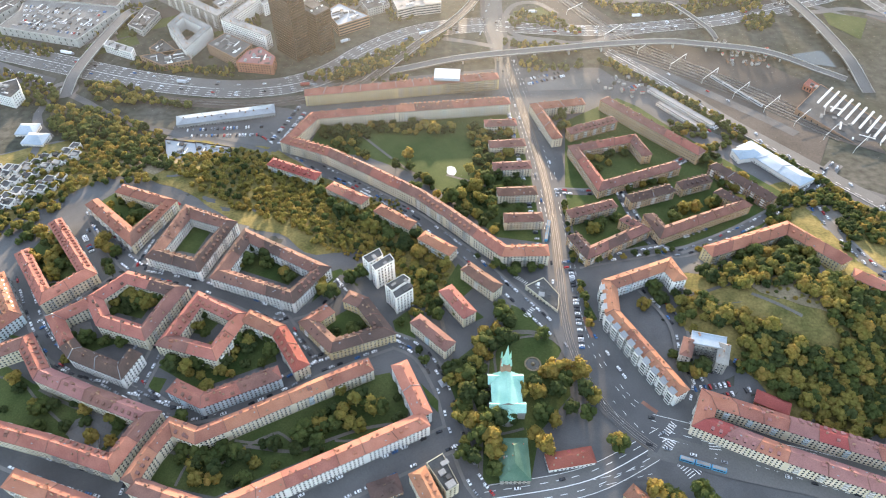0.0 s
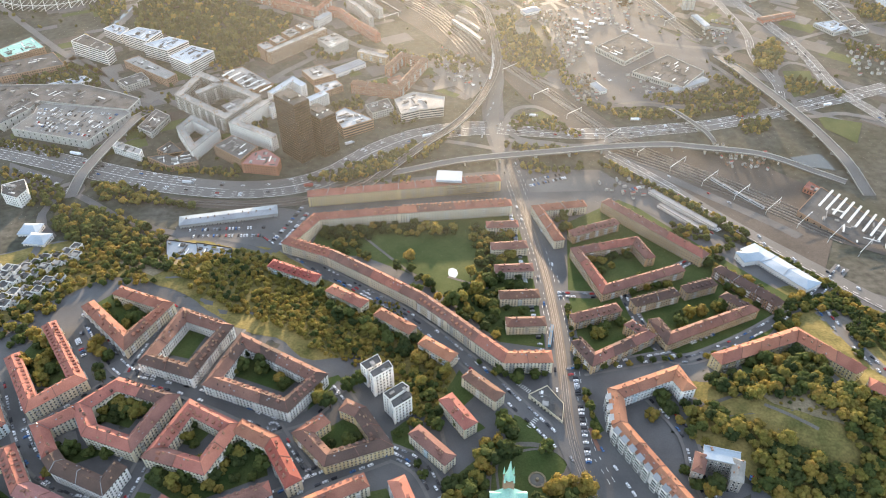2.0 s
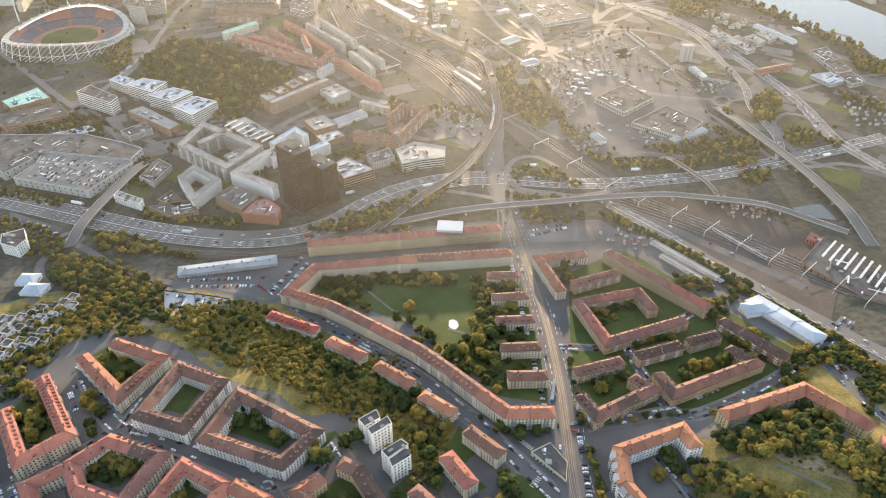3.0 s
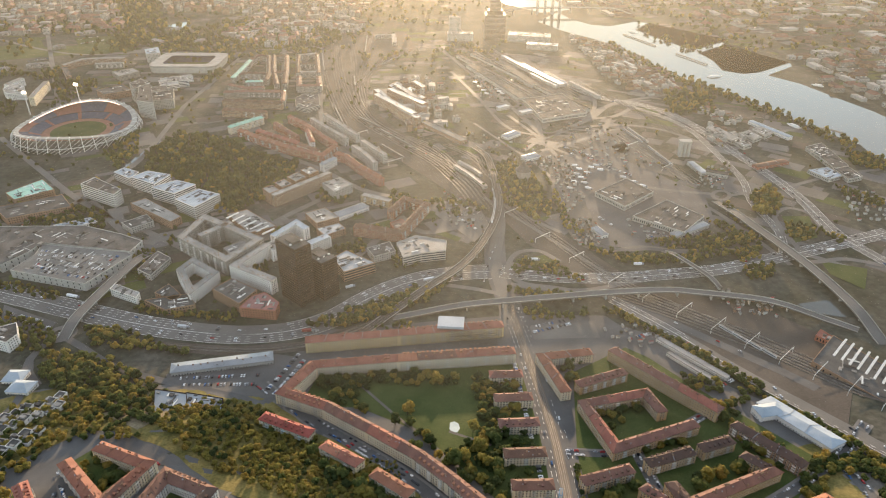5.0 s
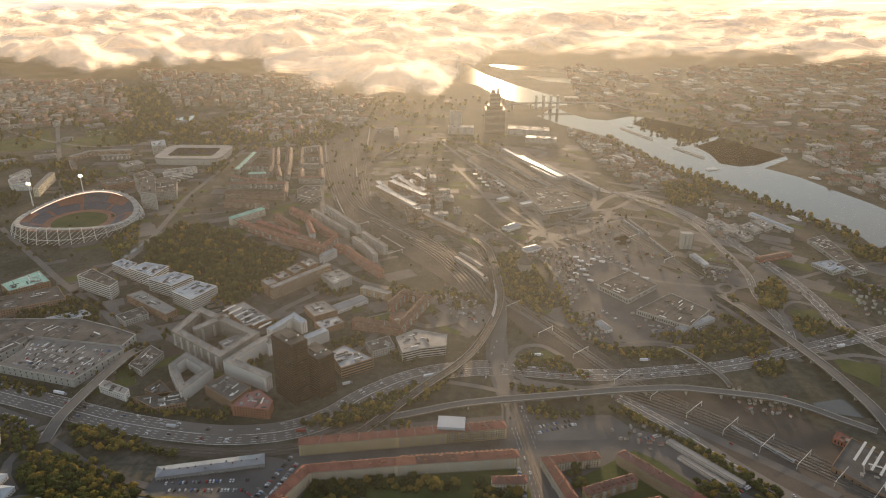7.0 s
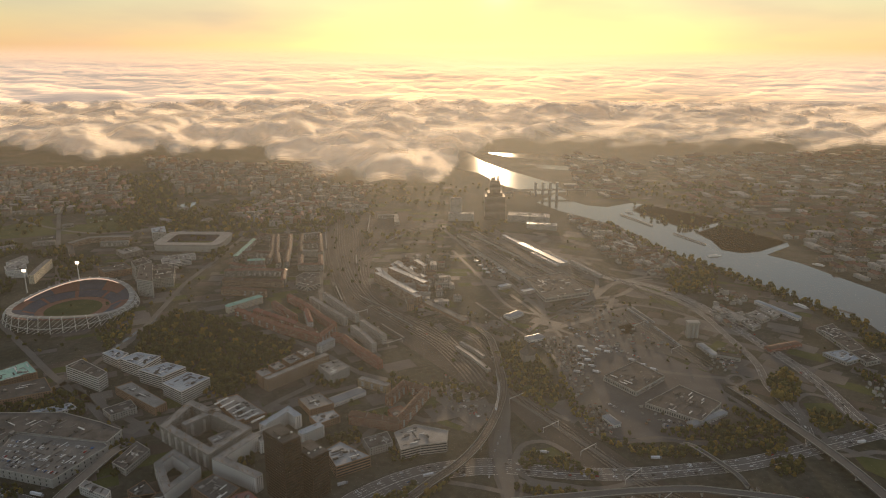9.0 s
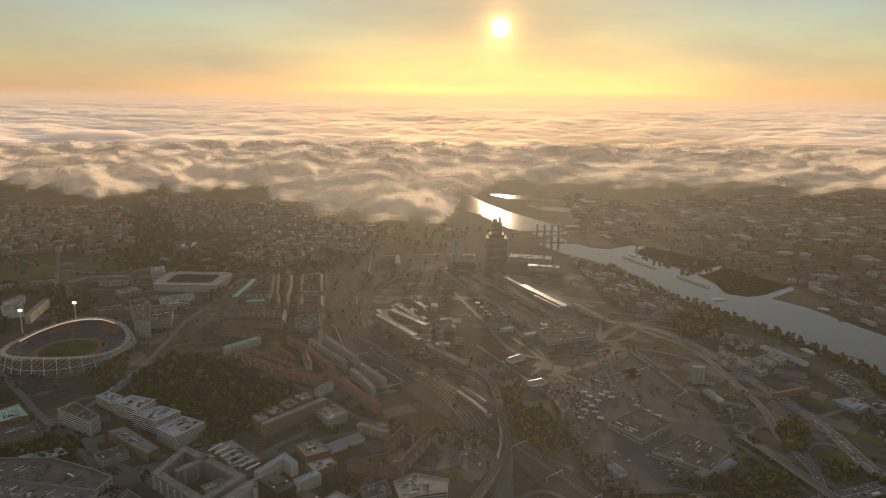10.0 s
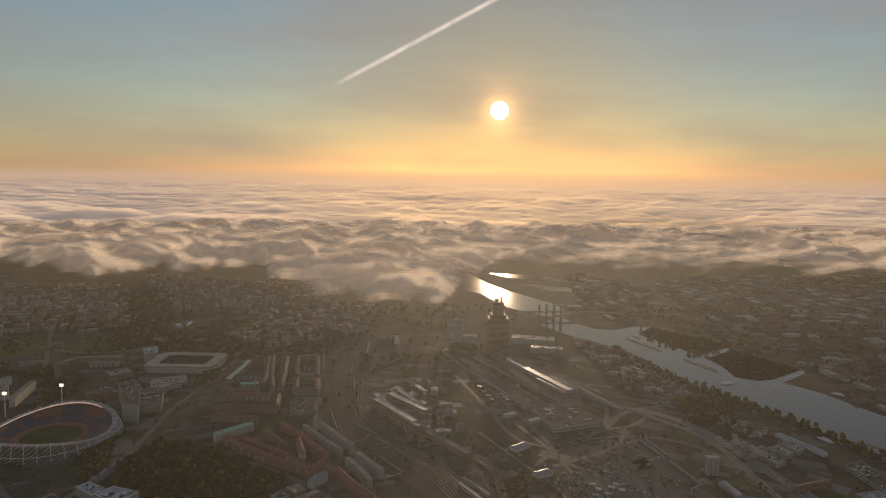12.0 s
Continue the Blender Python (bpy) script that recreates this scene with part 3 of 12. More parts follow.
def deck(pts, width, height, label, mat="road_pale", piers=40.0, name="viaduct", ramps=True):
    """A bridge: deck with parapets on piers."""
    line = curve(pts, 10.0)
    nor = sides(line)
    n = len(line)
    root = tagged(new(name), label, "bridge")
    zs = []
    for i, p in enumerate(line):
        s = i / (n - 1)
        k = min(1.0, 5 * s, 5 * (1 - s)) if ramps else 1.0
        zs.append(gz(p) + 0.5 + height * k * k * (3 - 2 * k))
    d, rails = Pile(), {-1: Pile(), 1: Pile()}
    for i in range(n - 1):
        a, b, na, nb, za, zb = line[i], line[i + 1], nor[i] * width / 2, nor[i + 1] * width / 2, zs[i], zs[i + 1]
        A, B, C, D = (*(a - na).xy, za), (*(b - nb).xy, zb), (*(b + nb).xy, zb), (*(a + na).xy, za)
        low = [(x, y, z - 1.4) for x, y, z in (A, B, C, D)]
        d.face([A, B, C, D]), d.face([A, low[0], low[1], B]), d.face([C, low[2], low[3], D]), d.face(low[::-1])
        for k in (-1, 1):
            p, q = a + na * k, b + nb * k
            P, Q = (*p.xy, za), (*q.xy, zb)
            ip, iq = (*(p - na.normalized() * 0.4 * k).xy, za), (*(q - nb.normalized() * 0.4 * k).xy, zb)
            up = lambda v: (v[0], v[1], v[2] + 1.1)
            rail = rails[k]
            rail.face([P, Q, up(Q), up(P)]), rail.face([ip, iq, up(iq), up(ip)]), rail.face([up(P), up(Q), up(iq), up(ip)])
    part("deck", d.mesh("deck", mat), root)
    if mat == "ballast":
        for o in (-2.9, -1.4, 1.4, 2.9):
            rail = Pile()
            for i in range(n - 1):
                a, b = line[i] + nor[i] * o, line[i + 1] + nor[i + 1] * o
                rail.face([(*(a - nor[i] * 0.12).xy, zs[i] + 0.25), (*(b - nor[i + 1] * 0.12).xy, zs[i + 1] + 0.25), (*(b + nor[i + 1] * 0.12).xy, zs[i + 1] + 0.25), (*(a + nor[i] * 0.12).xy, zs[i] + 0.25)])
            part("rail", rail.mesh("rail", "steel_rail"), root)
    for k in (-1, 1):
        part("parapet", rails[k].mesh("parapet", "concrete"), root)
    run = 0.0
    for i in range(1, n - 1):
        run += (line[i] - line[i - 1]).length
        if run > piers and zs[i] - gz(line[i]) > 3:
            run = 0.0
            b = Pile()
            b.box((*line[i].xy, gz(line[i]) - 0.5), nor[i].normalized() * width * 0.32, nor[i].normalized().cross(Vector((0, 0, 1))) * 0.9, zs[i] - gz(line[i]) - 0.8)
            part("pier", b.mesh("pier", "concrete"), root)
    return root


def tracks(pts, count, spacing, label="railway tracks of worn steel on brown ballast", name="railway_track"):
    """Pairs of rails side by side."""
    line = curve(pts, 14.0)
    nor = sides(line)
    for k in range(count):
        pile = Pile()
        for r in (-0.75, 0.75):
            o = (k - (count - 1) / 2) * spacing + r
            for i in range(len(line) - 1):
                a, b = line[i] + nor[i] * o, line[i + 1] + nor[i + 1] * o
                w, v, z1, z2 = nor[i] * 0.1, nor[i + 1] * 0.1, gz(a) + 0.85, gz(b) + 0.85
                pile.face([(*(a - w).xy, z1), (*(b - v).xy, z2), (*(b + v).xy, z2), (*(a + w).xy, z1)])
                pile.face([(*(a - w).xy, z1 - 0.4), (*(b - v).xy, z2 - 0.4), (*(b - v).xy, z2), (*(a - w).xy, z1)])
        tagged(new(name, pile.mesh(name, "steel_rail")), label, "railway track", "railway tracks", "structure")


# ---- houses ----
WALL_WORDS = {"cream": "cream rendered", "yellow": "yellow rendered", "white_wall": "white rendered", "pale_blue": "pale blue rendered", "brick_brown": "brown brick", "brick_red": "red brick",
              "ochre": "ochre rendered", "grey_wall": "grey concrete", "stone_wall": "grey stone", "tower_cladding": "dark brown"}
ROOF_WORDS = {"tile_red": "red tiled roof", "tile_orange": "orange tiled roof", "tile_brown": "brown tiled roof", "tile_dark": "dark tiled roof", "tile_pink": "pinkish tiled roof", "tile_crimson": "crimson metal roof",
              "flat_roof": "flat dark felt roof", "deck_roof": "flat grey parking roof", "pale_roof": "flat pale roof", "metal_roof": "grey sheet-metal roof", "blue_roof": "pale blue metal roof", "copper_green": "green copper roof", "green_roof": "dark green metal roof"}


def window_row(root, a, b, za, zb, out, z, w=1.5, h=1.7, gap=2.9, frame_mat="white_wall"):
    """One storey's windows along a wall from a to b: white frames with dark panes, proud of the wall."""
    d = b - a
    L = d.length
    n = int((L - 1.6) / gap)
    if n < 1:
        return
    e = d / L
    pile = Pile()
    start = (L - (n - 1) * gap) / 2
    for i in range(n):
        s = start + i * gap
        c = a + e * s
        zz = za + (zb - za) * s / L + z
        p = Vector((c.x, c.y, zz)) + out * 0.03
        pile.box(p, e * (w / 2), out * 0.09, h, 0)
        q = p + out * 0.10 + Vector((0, 0, 0.1))
        k = e * (w / 2 - 0.1)
        hh = Vector((0, 0, h - 0.2))
        pile.face([q - k, q + k, q + k + hh, q - k + hh], 1)
    part("window_row", pile.mesh("window_row", [frame_mat, "window_glass"]), root, kind="stuff")


BALCONY = {}


def balcony_mesh(paint):
    """A slab with a closed front and sides, looking along -y."""
    if paint not in BALCONY:
        p = Pile()
        p.box((0, -0.7, 0), (1.7, 0, 0), (0, 0.7, 0), 0.18, bottom=True)
        p.box((0, -1.36, 0.18), (1.7, 0, 0), (0, 0.05, 0), 0.9)
        for k in (-1, 1):
            p.box((1.65 * k, -0.65, 0.18), (0.05, 0, 0), (0, 0.66, 0), 0.9)
        BALCONY[paint] = p.mesh("balcony", paint)
    return BALCONY[paint]


def balcony_stack(root, a, b, za, zb, out, floors, storey, every, paint="white_wall"):
    """Balconies one above another along a facade: each its own near by, joined where they are far."""
    d = b - a
    L = d.length
    n = int(L / every)
    e = d / L if L else d
    turn = math.atan2(out.y, out.x) + math.pi / 2
    near = a.y < 420
    pile = Pile()
    for i in range(n):
        s = (i + 0.5) * L / n
        c = a + e * s
        z0 = za + (zb - za) * s / L
        for f in range(1, floors):
            p = Vector((c.x, c.y, z0 + 0.6 + f * storey))
            if near:
                ob = part("balcony", balcony_mesh(paint), root)
                ob.matrix_basis = Matrix.Translation(p) @ Matrix.Rotation(turn, 4, "Z")
                continue
            q = p + out * 0.7
            pile.box(q, e * 1.7, out * 0.7, 0.18, 0, bottom=True)
            pile.box(q + out * 0.66, e * 1.7, out * 0.05, 1.05, 0)
            for k in (-1, 1):
                pile.box(q + e * 1.65 * k, e * 0.05, out * 0.66, 1.05, 0)
    if pile.v:
        part("balcony_stack", pile.mesh("balcony_stack", paint), root, kind="stuff")


def wing(pts, width=13, eaves=13, ridge=18, roofs="tile_red", wall="cream", closed=False, name="apartment_block", label="", floors=None, extras=5, balcony=0, gap=2.9, hip=True):
    """A long house swept along its ridge line: walls, pitched or flat roof, chimneys and rows of windows."""
    roofs = roofs.split()
    line = [Vector((x, y, ground_z(x, y))) for x, y in pts]
    n = len(line)
    rng = random.Random(int(abs(pts[0][0] * 7 + pts[0][1] * 3)))
    nor = sides(line, closed)
    segs = n if closed else n - 1
    flat = ridge <= eaves + 0.5
    base = [p.z for p in line]
    root = new(name)
    root.location = line[0]
    inv = Matrix.Translation(-line[0])
    words = label or f"{'courtyard' if closed or n > 3 else 'long'} apartment house with {WALL_WORDS[wall]} walls and {ROOF_WORDS[roofs[0]]}"
    tagged(root, words, "house", "apartment houses")
    L = [p + s * width / 2 for p, s in zip(line, nor)]
    R = [p - s * width / 2 for p, s in zip(line, nor)]
    ends = []
    body = Pile()
    z = lambda v, k, h: (v.x, v.y, base[k] + h)
    for i in range(segs):
        j = (i + 1) % n
        for S, flip in ((L, False), (R, True)):
            q = [z(S[i], i, -3), z(S[j], j, -3), z(S[j], j, eaves), z(S[i], i, eaves)]
            body.face(q if flip else q[::-1])
    if not closed:
        for k in (0, n - 1):
            q = [z(L[k], k, -3), z(R[k], k, -3), z(R[k], k, eaves), z(L[k], k, eaves)]
            body.face(q if k == 0 else q[::-1])
    roof, walls = Pile(), Pile()
    o = 0.55 if not flat else 0.05
    Lo = [p + s * (width / 2 + o) for p, s in zip(line, nor)]
    Ro = [p - s * (width / 2 + o) for p, s in zip(line, nor)]
    C = [p.copy() for p in line]
    if not closed:
        for k, m in ((0, 1), (n - 1, n - 2)):
            d = (line[m] - line[k])
            d.z = 0
            d.normalize()
            Lo[k] -= d * o
            Ro[k] -= d * o
            if hip and not flat:
                C[k] += d * min(width * 0.42, (line[m] - line[k]).length * 0.3)
    for i in range(segs):
        j = (i + 1) % n
        m = i % len(roofs)
        if flat:
            roof.face([z(Ro[i], i, eaves + 0.25), z(Ro[j], j, eaves + 0.25), z(Lo[j], j, eaves + 0.25), z(Lo[i], i, eaves + 0.25)], m)
            for S, t, flip in ((Lo, 1, False), (Ro, -1, True)):
                P = [S[i], S[j]]
                Q = [S[i] - nor[i] * 0.5 * t, S[j] - nor[j] * 0.5 * t]
                roof.face([z(P[0], i, eaves - 0.1), z(P[1], j, eaves - 0.1), z(P[1], j, eaves + 0.9), z(P[0], i, eaves + 0.9)], m)
                roof.face([z(P[0], i, eaves + 0.9), z(P[1], j, eaves + 0.9), z(Q[1], j, eaves + 0.9), z(Q[0], i, eaves + 0.9)], m)
                roof.face([z(Q[0], i, eaves + 0.2), z(Q[1], j, eaves + 0.2), z(Q[1], j, eaves + 0.9), z(Q[0], i, eaves + 0.9)], m)
            continue
        long = (C[j] - C[i]).length
        cuts = max(1, round(long / 21))
        at = lambda S, h, u: Vector(z(S[i], i, h)).lerp(Vector(z(S[j], j, h)), u)
        for k in range(cuts):
            u, v = k / cuts, (k + 1) / cuts
            mm = m if rng.random() < 0.72 else rng.randrange(len(roofs))
            roof.face([at(Ro, eaves, u), at(Ro, eaves, v), at(C, ridge, v), at(C, ridge, u)], mm)
            roof.face([at(Lo, eaves, v), at(Lo, eaves, u), at(C, ridge, u), at(C, ridge, v)], mm)
            if k or i:
                e = (at(C, ridge, v) - at(C, ridge, u)).normalized() * 0.22
                up = Vector((0, 0, 0.38))
                for S in (Lo, Ro):
                    a, b = at(S, eaves, u), at(C, ridge, u)
                    walls.face([a - e + up, a + e + up, b + e + up, b - e + up]), walls.face([a - e, a - e + up, b - e + up, b - e]), walls.face([a + e, a + e + up, b + e + up, b + e])
        for S in (Lo, Ro):
            roof.face([z(S[i], i, eaves - 0.35), z(S[j], j, eaves - 0.35), z(S[j], j, eaves), z(S[i], i, eaves)], m)
        roof.face([z(Lo[i], i, eaves - 0.35), z(Lo[j], j, eaves - 0.35), z(Ro[j], j, eaves - 0.35), z(Ro[i], i, eaves - 0.35)], m)
    if not closed and not flat:
        for k in (0, n - 1):
            roof.face([z(Lo[k], k, eaves), z(Ro[k], k, eaves), z(C[k], k, ridge)], 0 if k == 0 else (segs - 1) % len(roofs))
            roof.face([z(Lo[k], k, eaves - 0.35), z(Ro[k], k, eaves - 0.35), z(Ro[k], k, eaves), z(Lo[k], k, eaves)], 0)
    ws, rf = part("wall", body.mesh("wall", wall), root), part("roof", roof.mesh("roof", roofs), root)
    if walls.v:
        part("fire_wall", walls.mesh("fire_wall", "metal_roof" if len(roofs) == 1 else "tile_brown"), root, "raised roof seams between staircases", "stuff")
    # chimneys, hatches, roof windows and rows of dormers
    if extras:
        stacks = Pile()
        for i in range(segs):
            j = (i + 1) % n
            d = line[j] - line[i]
            LL = Vector((d.x, d.y, 0)).length
            e = Vector((d.x, d.y, 0)) / max(LL, 1e-6)
            s_ = Vector((-e.y, e.x, 0))
            on = lambda u, side: line[i] + d * u + s_ * side * width / 2 + Vector((0, 0, eaves if flat else eaves + (ridge - eaves) * (1 - abs(side))))
            for _ in range(int(LL / 17 * extras * 0.7)):
                q, big = on(rng.uniform(0.06, 0.94), rng.choice((-1, 1)) * rng.uniform(0.05, 0.8)), rng.random()
                if big < 0.45:
                    stacks.box(q - Vector((0, 0, 0.6)), e * rng.uniform(0.35, 0.9), s_ * 0.4, 1.9, 0)
                elif big < 0.7:
                    stacks.box(q - Vector((0, 0, 0.5)), e * 0.6, s_ * 0.5, 0.75, 1)
                else:
                    stacks.box(q - Vector((0, 0, 0.8)), e * rng.uniform(0.9, 1.5), s_ * 0.9, 1.9, 2)
            if flat or LL < 14:
                continue
            for k in range(int(LL / 15)):
                q = on((k + 0.5) / int(LL / 15), rng.choice((-0.12, 0.12)))
                stacks.box(q - Vector((0, 0, 0.5)), e * 0.75, s_ * 0.42, 2.0, 0)
                stacks.box(q + Vector((0, 0, 1.5)), e * 0.85, s_ * 0.5, 0.18, 2)
            for side in (-1, 1):
                kind, count = rng.random(), int((LL - 8) / 5.2)
                for k in range(count if kind < 0.45 else 0):
                    u = (4 + (k + 0.5) * (LL - 8) / count) / LL
                    if kind < 0.2:
                        q, out = on(u, side * 0.62), s_ * side
                        stacks.box(q - Vector((0, 0, 0.6)), e * 0.95, s_ * 1.1, 1.9, 2)
                        f = q + out * 1.13 + Vector((0, 0, 0.1))
                        stacks.face([f - e * 0.7, f + e * 0.7, f + e * 0.7 + Vector((0, 0, 1.0)), f - e * 0.7 + Vector((0, 0, 1.0))], 3)
                        g = q + Vector((0, 0, 1.3))
                        stacks.face([g - e * 1.1 + out * 1.3, g + e * 1.1 + out * 1.3, g + e * 1.1 - out * 1.3 + Vector((0, 0, 0.35)), g - e * 1.1 - out * 1.3 + Vector((0, 0, 0.35))], 2)
                    else:
                        q, fall = on(u, side * 0.55), (s_ * side * width / 2 - Vector((0, 0, ridge - eaves))).normalized()
                        up = Vector((0, 0, 0.12))
                        stacks.face([q - e * 0.5 - fall * 0.7 + up, q + e * 0.5 - fall * 0.7 + up, q + e * 0.5 + fall * 0.7 + up, q - e * 0.5 + fall * 0.7 + up], 3)
        if stacks.v:
            part("chimney_stack", stacks.mesh("chimney_stack", ["brick_brown", "metal_roof", roofs[0], "window_glass"]), root, "brick stacks, roof windows and small dormers", "stuff")
    fl = floors or max(1, round((eaves - 1.2) / 3.0))
    storey = (eaves - 0.8) / fl
    for i in range(segs):
        j = (i + 1) % n
        for S, t in ((L, 1), (R, -1)):
            d = (S[j] - S[i])
            out = Vector((-d.y, d.x, 0)).normalized() * t
            for f in range(fl):
                window_row(root, Vector((S[i].x, S[i].y, 0)), Vector((S[j].x, S[j].y, 0)), base[i], base[j], out, 1.0 + f * storey, gap=gap)
            if fl >= 3 and name == "apartment_block" and d.length > 24 and rng.random() < 0.5:
                balcony_stack(root, Vector((S[i].x, S[i].y, 0)), Vector((S[j].x, S[j].y, 0)), base[i], base[j], out, fl, storey, rng.choice((11.0, 15.0, 20.0)), rng.choice(("white_wall", "white_wall", "pale_blue", "grey_wall")))
    if not closed:
        for k in (0, n - 1):
            a, b = (R[k], L[k]) if k == 0 else (L[k], R[k])
            d = line[0] - line[1] if k == 0 else line[-1] - line[-2]
            out = Vector((d.x, d.y, 0)).normalized()
            for f in range(fl):
                window_row(root, Vector((a.x, a.y, 0)), Vector((b.x, b.y, 0)), base[k], base[k], out, 1.0 + f * storey, gap=gap)
    for c in root.children:
        c.matrix_parent_inverse = inv
    return root


def slab(poly, height, roof="flat_roof", wall="grey_wall", name="office_building", label="", floors=None, gap=3.4, clutter=4, bands=False, win=1.6):
    """A flat-roofed building on an outline: walls, parapet, plant on the roof and rows of windows."""
    poly = ccw(poly)
    zb = min(ground_z(x, y) for x, y in poly)
    root = new(name)
    cx, cy = sum(p[0] for p in poly) / len(poly), sum(p[1] for p in poly) / len(poly)
    root.location = (cx, cy, zb)
    tagged(root, label or f"flat-topped building with {WALL_WORDS[wall]} walls and {ROOF_WORDS[roof]}", "building", "city buildings")
    body, top = Pile(), Pile()
    body.prism(poly, zb - 2, zb + height)
    reach = sum(math.hypot(x - cx, y - cy) for x, y in poly) / len(poly)
    shrink = 1 - min(0.035, 0.55 / reach)
    inner = [(cx + (x - cx) * shrink, cy + (y - cy) * shrink) for x, y in poly]
    outer = [(cx + (x - cx) * 1.006, cy + (y - cy) * 1.006) for x, y in poly]
    n = len(poly)
    top.face([(x, y, zb + height + 0.15) for x, y in inner])
    for i in range(n):
        j = (i + 1) % n
        up, lo = zb + height + 0.9, zb + height - 0.3
        top.face([(*outer[i], lo), (*outer[j], lo), (*outer[j], up), (*outer[i], up)], 1)
        top.face([(*outer[i], up), (*outer[j], up), (*inner[j], up), (*inner[i], up)], 1)
        top.face([(*inner[i], up), (*inner[j], up), (*inner[j], zb + height + 0.1), (*inner[i], zb + height + 0.1)], 1)
    part("wall", body.mesh("wall", wall), root)
    part("roof", top.mesh("roof", [roof, wall]), root)
    rng = random.Random(int(abs(cx * 3 + cy)))
    xs, ys = [p[0] for p in poly], [p[1] for p in poly]
    e = (Vector(poly[1]) - Vector(poly[0])).normalized().to_3d()
    s = Vector((-e.y, e.x, 0))
    plant = Pile()
    for _ in range(clutter * 6):
        p = (rng.uniform(min(xs), max(xs)), rng.uniform(min(ys), max(ys)))
        if inside(p, [(cx + (x - cx) * 0.8, cy + (y - cy) * 0.8) for x, y in poly]):
            plant.box((*p, zb + height + 0.1), e * rng.uniform(0.8, 3.5), s * rng.uniform(0.8, 2.5), rng.uniform(0.6, 2.6), rng.randrange(2))
            if len(plant.v) >= clutter * 8:
                break
    if reach > 16:
        keep = [(cx + (x - cx) * 0.9, cy + (y - cy) * 0.9) for x, y in poly]
        for k in range(int(reach * 1.3)):
            p = Vector((rng.uniform(min(xs), max(xs)), rng.uniform(min(ys), max(ys)), zb + height + 0.1))
            u, w = (e, s) if k % 3 else (s, e)
            a = rng.uniform(1.5, min(9.0, reach * 0.25))
            if inside(p - u * a, keep) and inside(p + u * a, keep):
                plant.box(p, u * a, w * rng.uniform(0.3, 1.1), rng.uniform(0.3, 0.9), rng.choice((0, 1, 1, 2)))
    if plant.v:
        part("roof_plant", plant.mesh("roof_plant", ["pale_roof", "flat_roof", "white_steel"]), root, "ventilation housings and roof lights", "stuff")
    fl = floors if floors is not None else max(1, round(height / 3.4))
    for i in range(n):
        a, b = Vector((*poly[i], 0)), Vector((*poly[(i + 1) % n], 0))
        d = b - a
        out = Vector((d.y, -d.x, 0)).normalized()
        for f in range(fl):
            h = height / fl
            if bands:
                pile = Pile()
                pile.box(Vector((*((a + b) / 2).xy, zb + f * h + h * 0.35)) + out * 0.04, d / 2 * 0.97, out * 0.06, h * 0.45)
                part("window_band", pile.mesh("window_band", "window_glass"), root, "dark ribbon of glazing")
            else:
                window_row(root, a, b, zb, zb, out, f * h + h * 0.3, w=win, h=h * 0.5, gap=gap, frame_mat=wall)
    for c in root.children:
        c.matrix_parent_inverse = Matrix.Translation(-root.location)
    return root


# ---- trees ----
def crown_template(seed, clumps, leaves, spread=1.0):
    """Verts and faces of a crown about 2 wide and 2 high: uneven clumps with loose leaf sprays round them."""
    rng = random.Random(seed)
    bm = bmesh.new()
    bmesh.ops.create_icosphere(bm, subdivisions=1, radius=1.0)
    iv = [v.co.copy() for v in bm.verts]
    fi = [tuple(v.index for v in f.verts) for f in bm.faces]
    bm.free()
    V, F = [], []
    cs = []
    for i in range(clumps):
        a, u = rng.uniform(0, 6.283), rng.uniform(-0.5, 0.95)
        r = math.sqrt(max(0.0, 1 - u * u)) * rng.uniform(0.25, 0.72) * spread
        c, s = Vector((r * math.cos(a), r * math.sin(a), 0.62 * u)), rng.uniform(0.26, 0.46)
        cs.append((c, s))
        k = len(V)
        rot = Euler((rng.uniform(0, 6), rng.uniform(0, 6), rng.uniform(0, 6))).to_matrix()
        for v in iv:
            V.append(c + rot @ v * s * rng.uniform(0.78, 1.22) * Vector((1, 1, 0.85)).length / 1.65)
        F += [tuple(k + j for j in f) for f in fi]
    for i in range(leaves):
        c, s = rng.choice(cs)
        d = Vector((rng.gauss(0, 1), rng.gauss(0, 1), rng.gauss(0.3, 1))).normalized()
        p = c + d * s * rng.uniform(0.95, 1.3)
        u = d.orthogonal().normalized() * rng.uniform(0.07, 0.13)
        w = (d + Vector((rng.uniform(-1, 1), rng.uniform(-1, 1), rng.uniform(-1, 1)))).normalized() * rng.uniform(0.07, 0.14)
        k = len(V)
        V += [p - u, p + w * 0.6, p + u, p - w]
        F.append((k, k + 1, k + 2, k + 3))
    return np.array([tuple(v) for v in V]), F


LEAVES = ["leaf_green", "leaf_gold", "leaf_olive", "leaf_dark"]
CROWNS = []
TREE_WORDS = ["broad green tree with a full crown", "broad tree with golden autumn leaves", "olive-green tree turning yellow", "dark green tree with a dense crown"]


def build_tree_kinds():
    for k in range(4):
        for s in range(2):
            V, F = crown_template(10 * k + s, 15, 170)
            me = bpy.data.meshes.new("crown")
            me.from_pydata((V * (1, 1, 1) + (0, 0, 1.12)).tolist(), [], F)
            me.materials.append(MATS[LEAVES[k]])
            tr = Pile()
            tr.tube((0, 0, -0.15), (0.02, 0.01, 0.9), 0.075, 0.045)
            for a in range(4):
                c, d = math.cos(a * 1.6 + s), math.sin(a * 1.6 + s)
                tr.tube((0.02, 0, 0.7 + 0.06 * a), (0.42 * c, 0.42 * d, 1.35 + 0.05 * a), 0.035, 0.012, 5)
            CROWNS.append((me, tr.mesh("trunk", "bark")))


TREE_COUNT = [0]


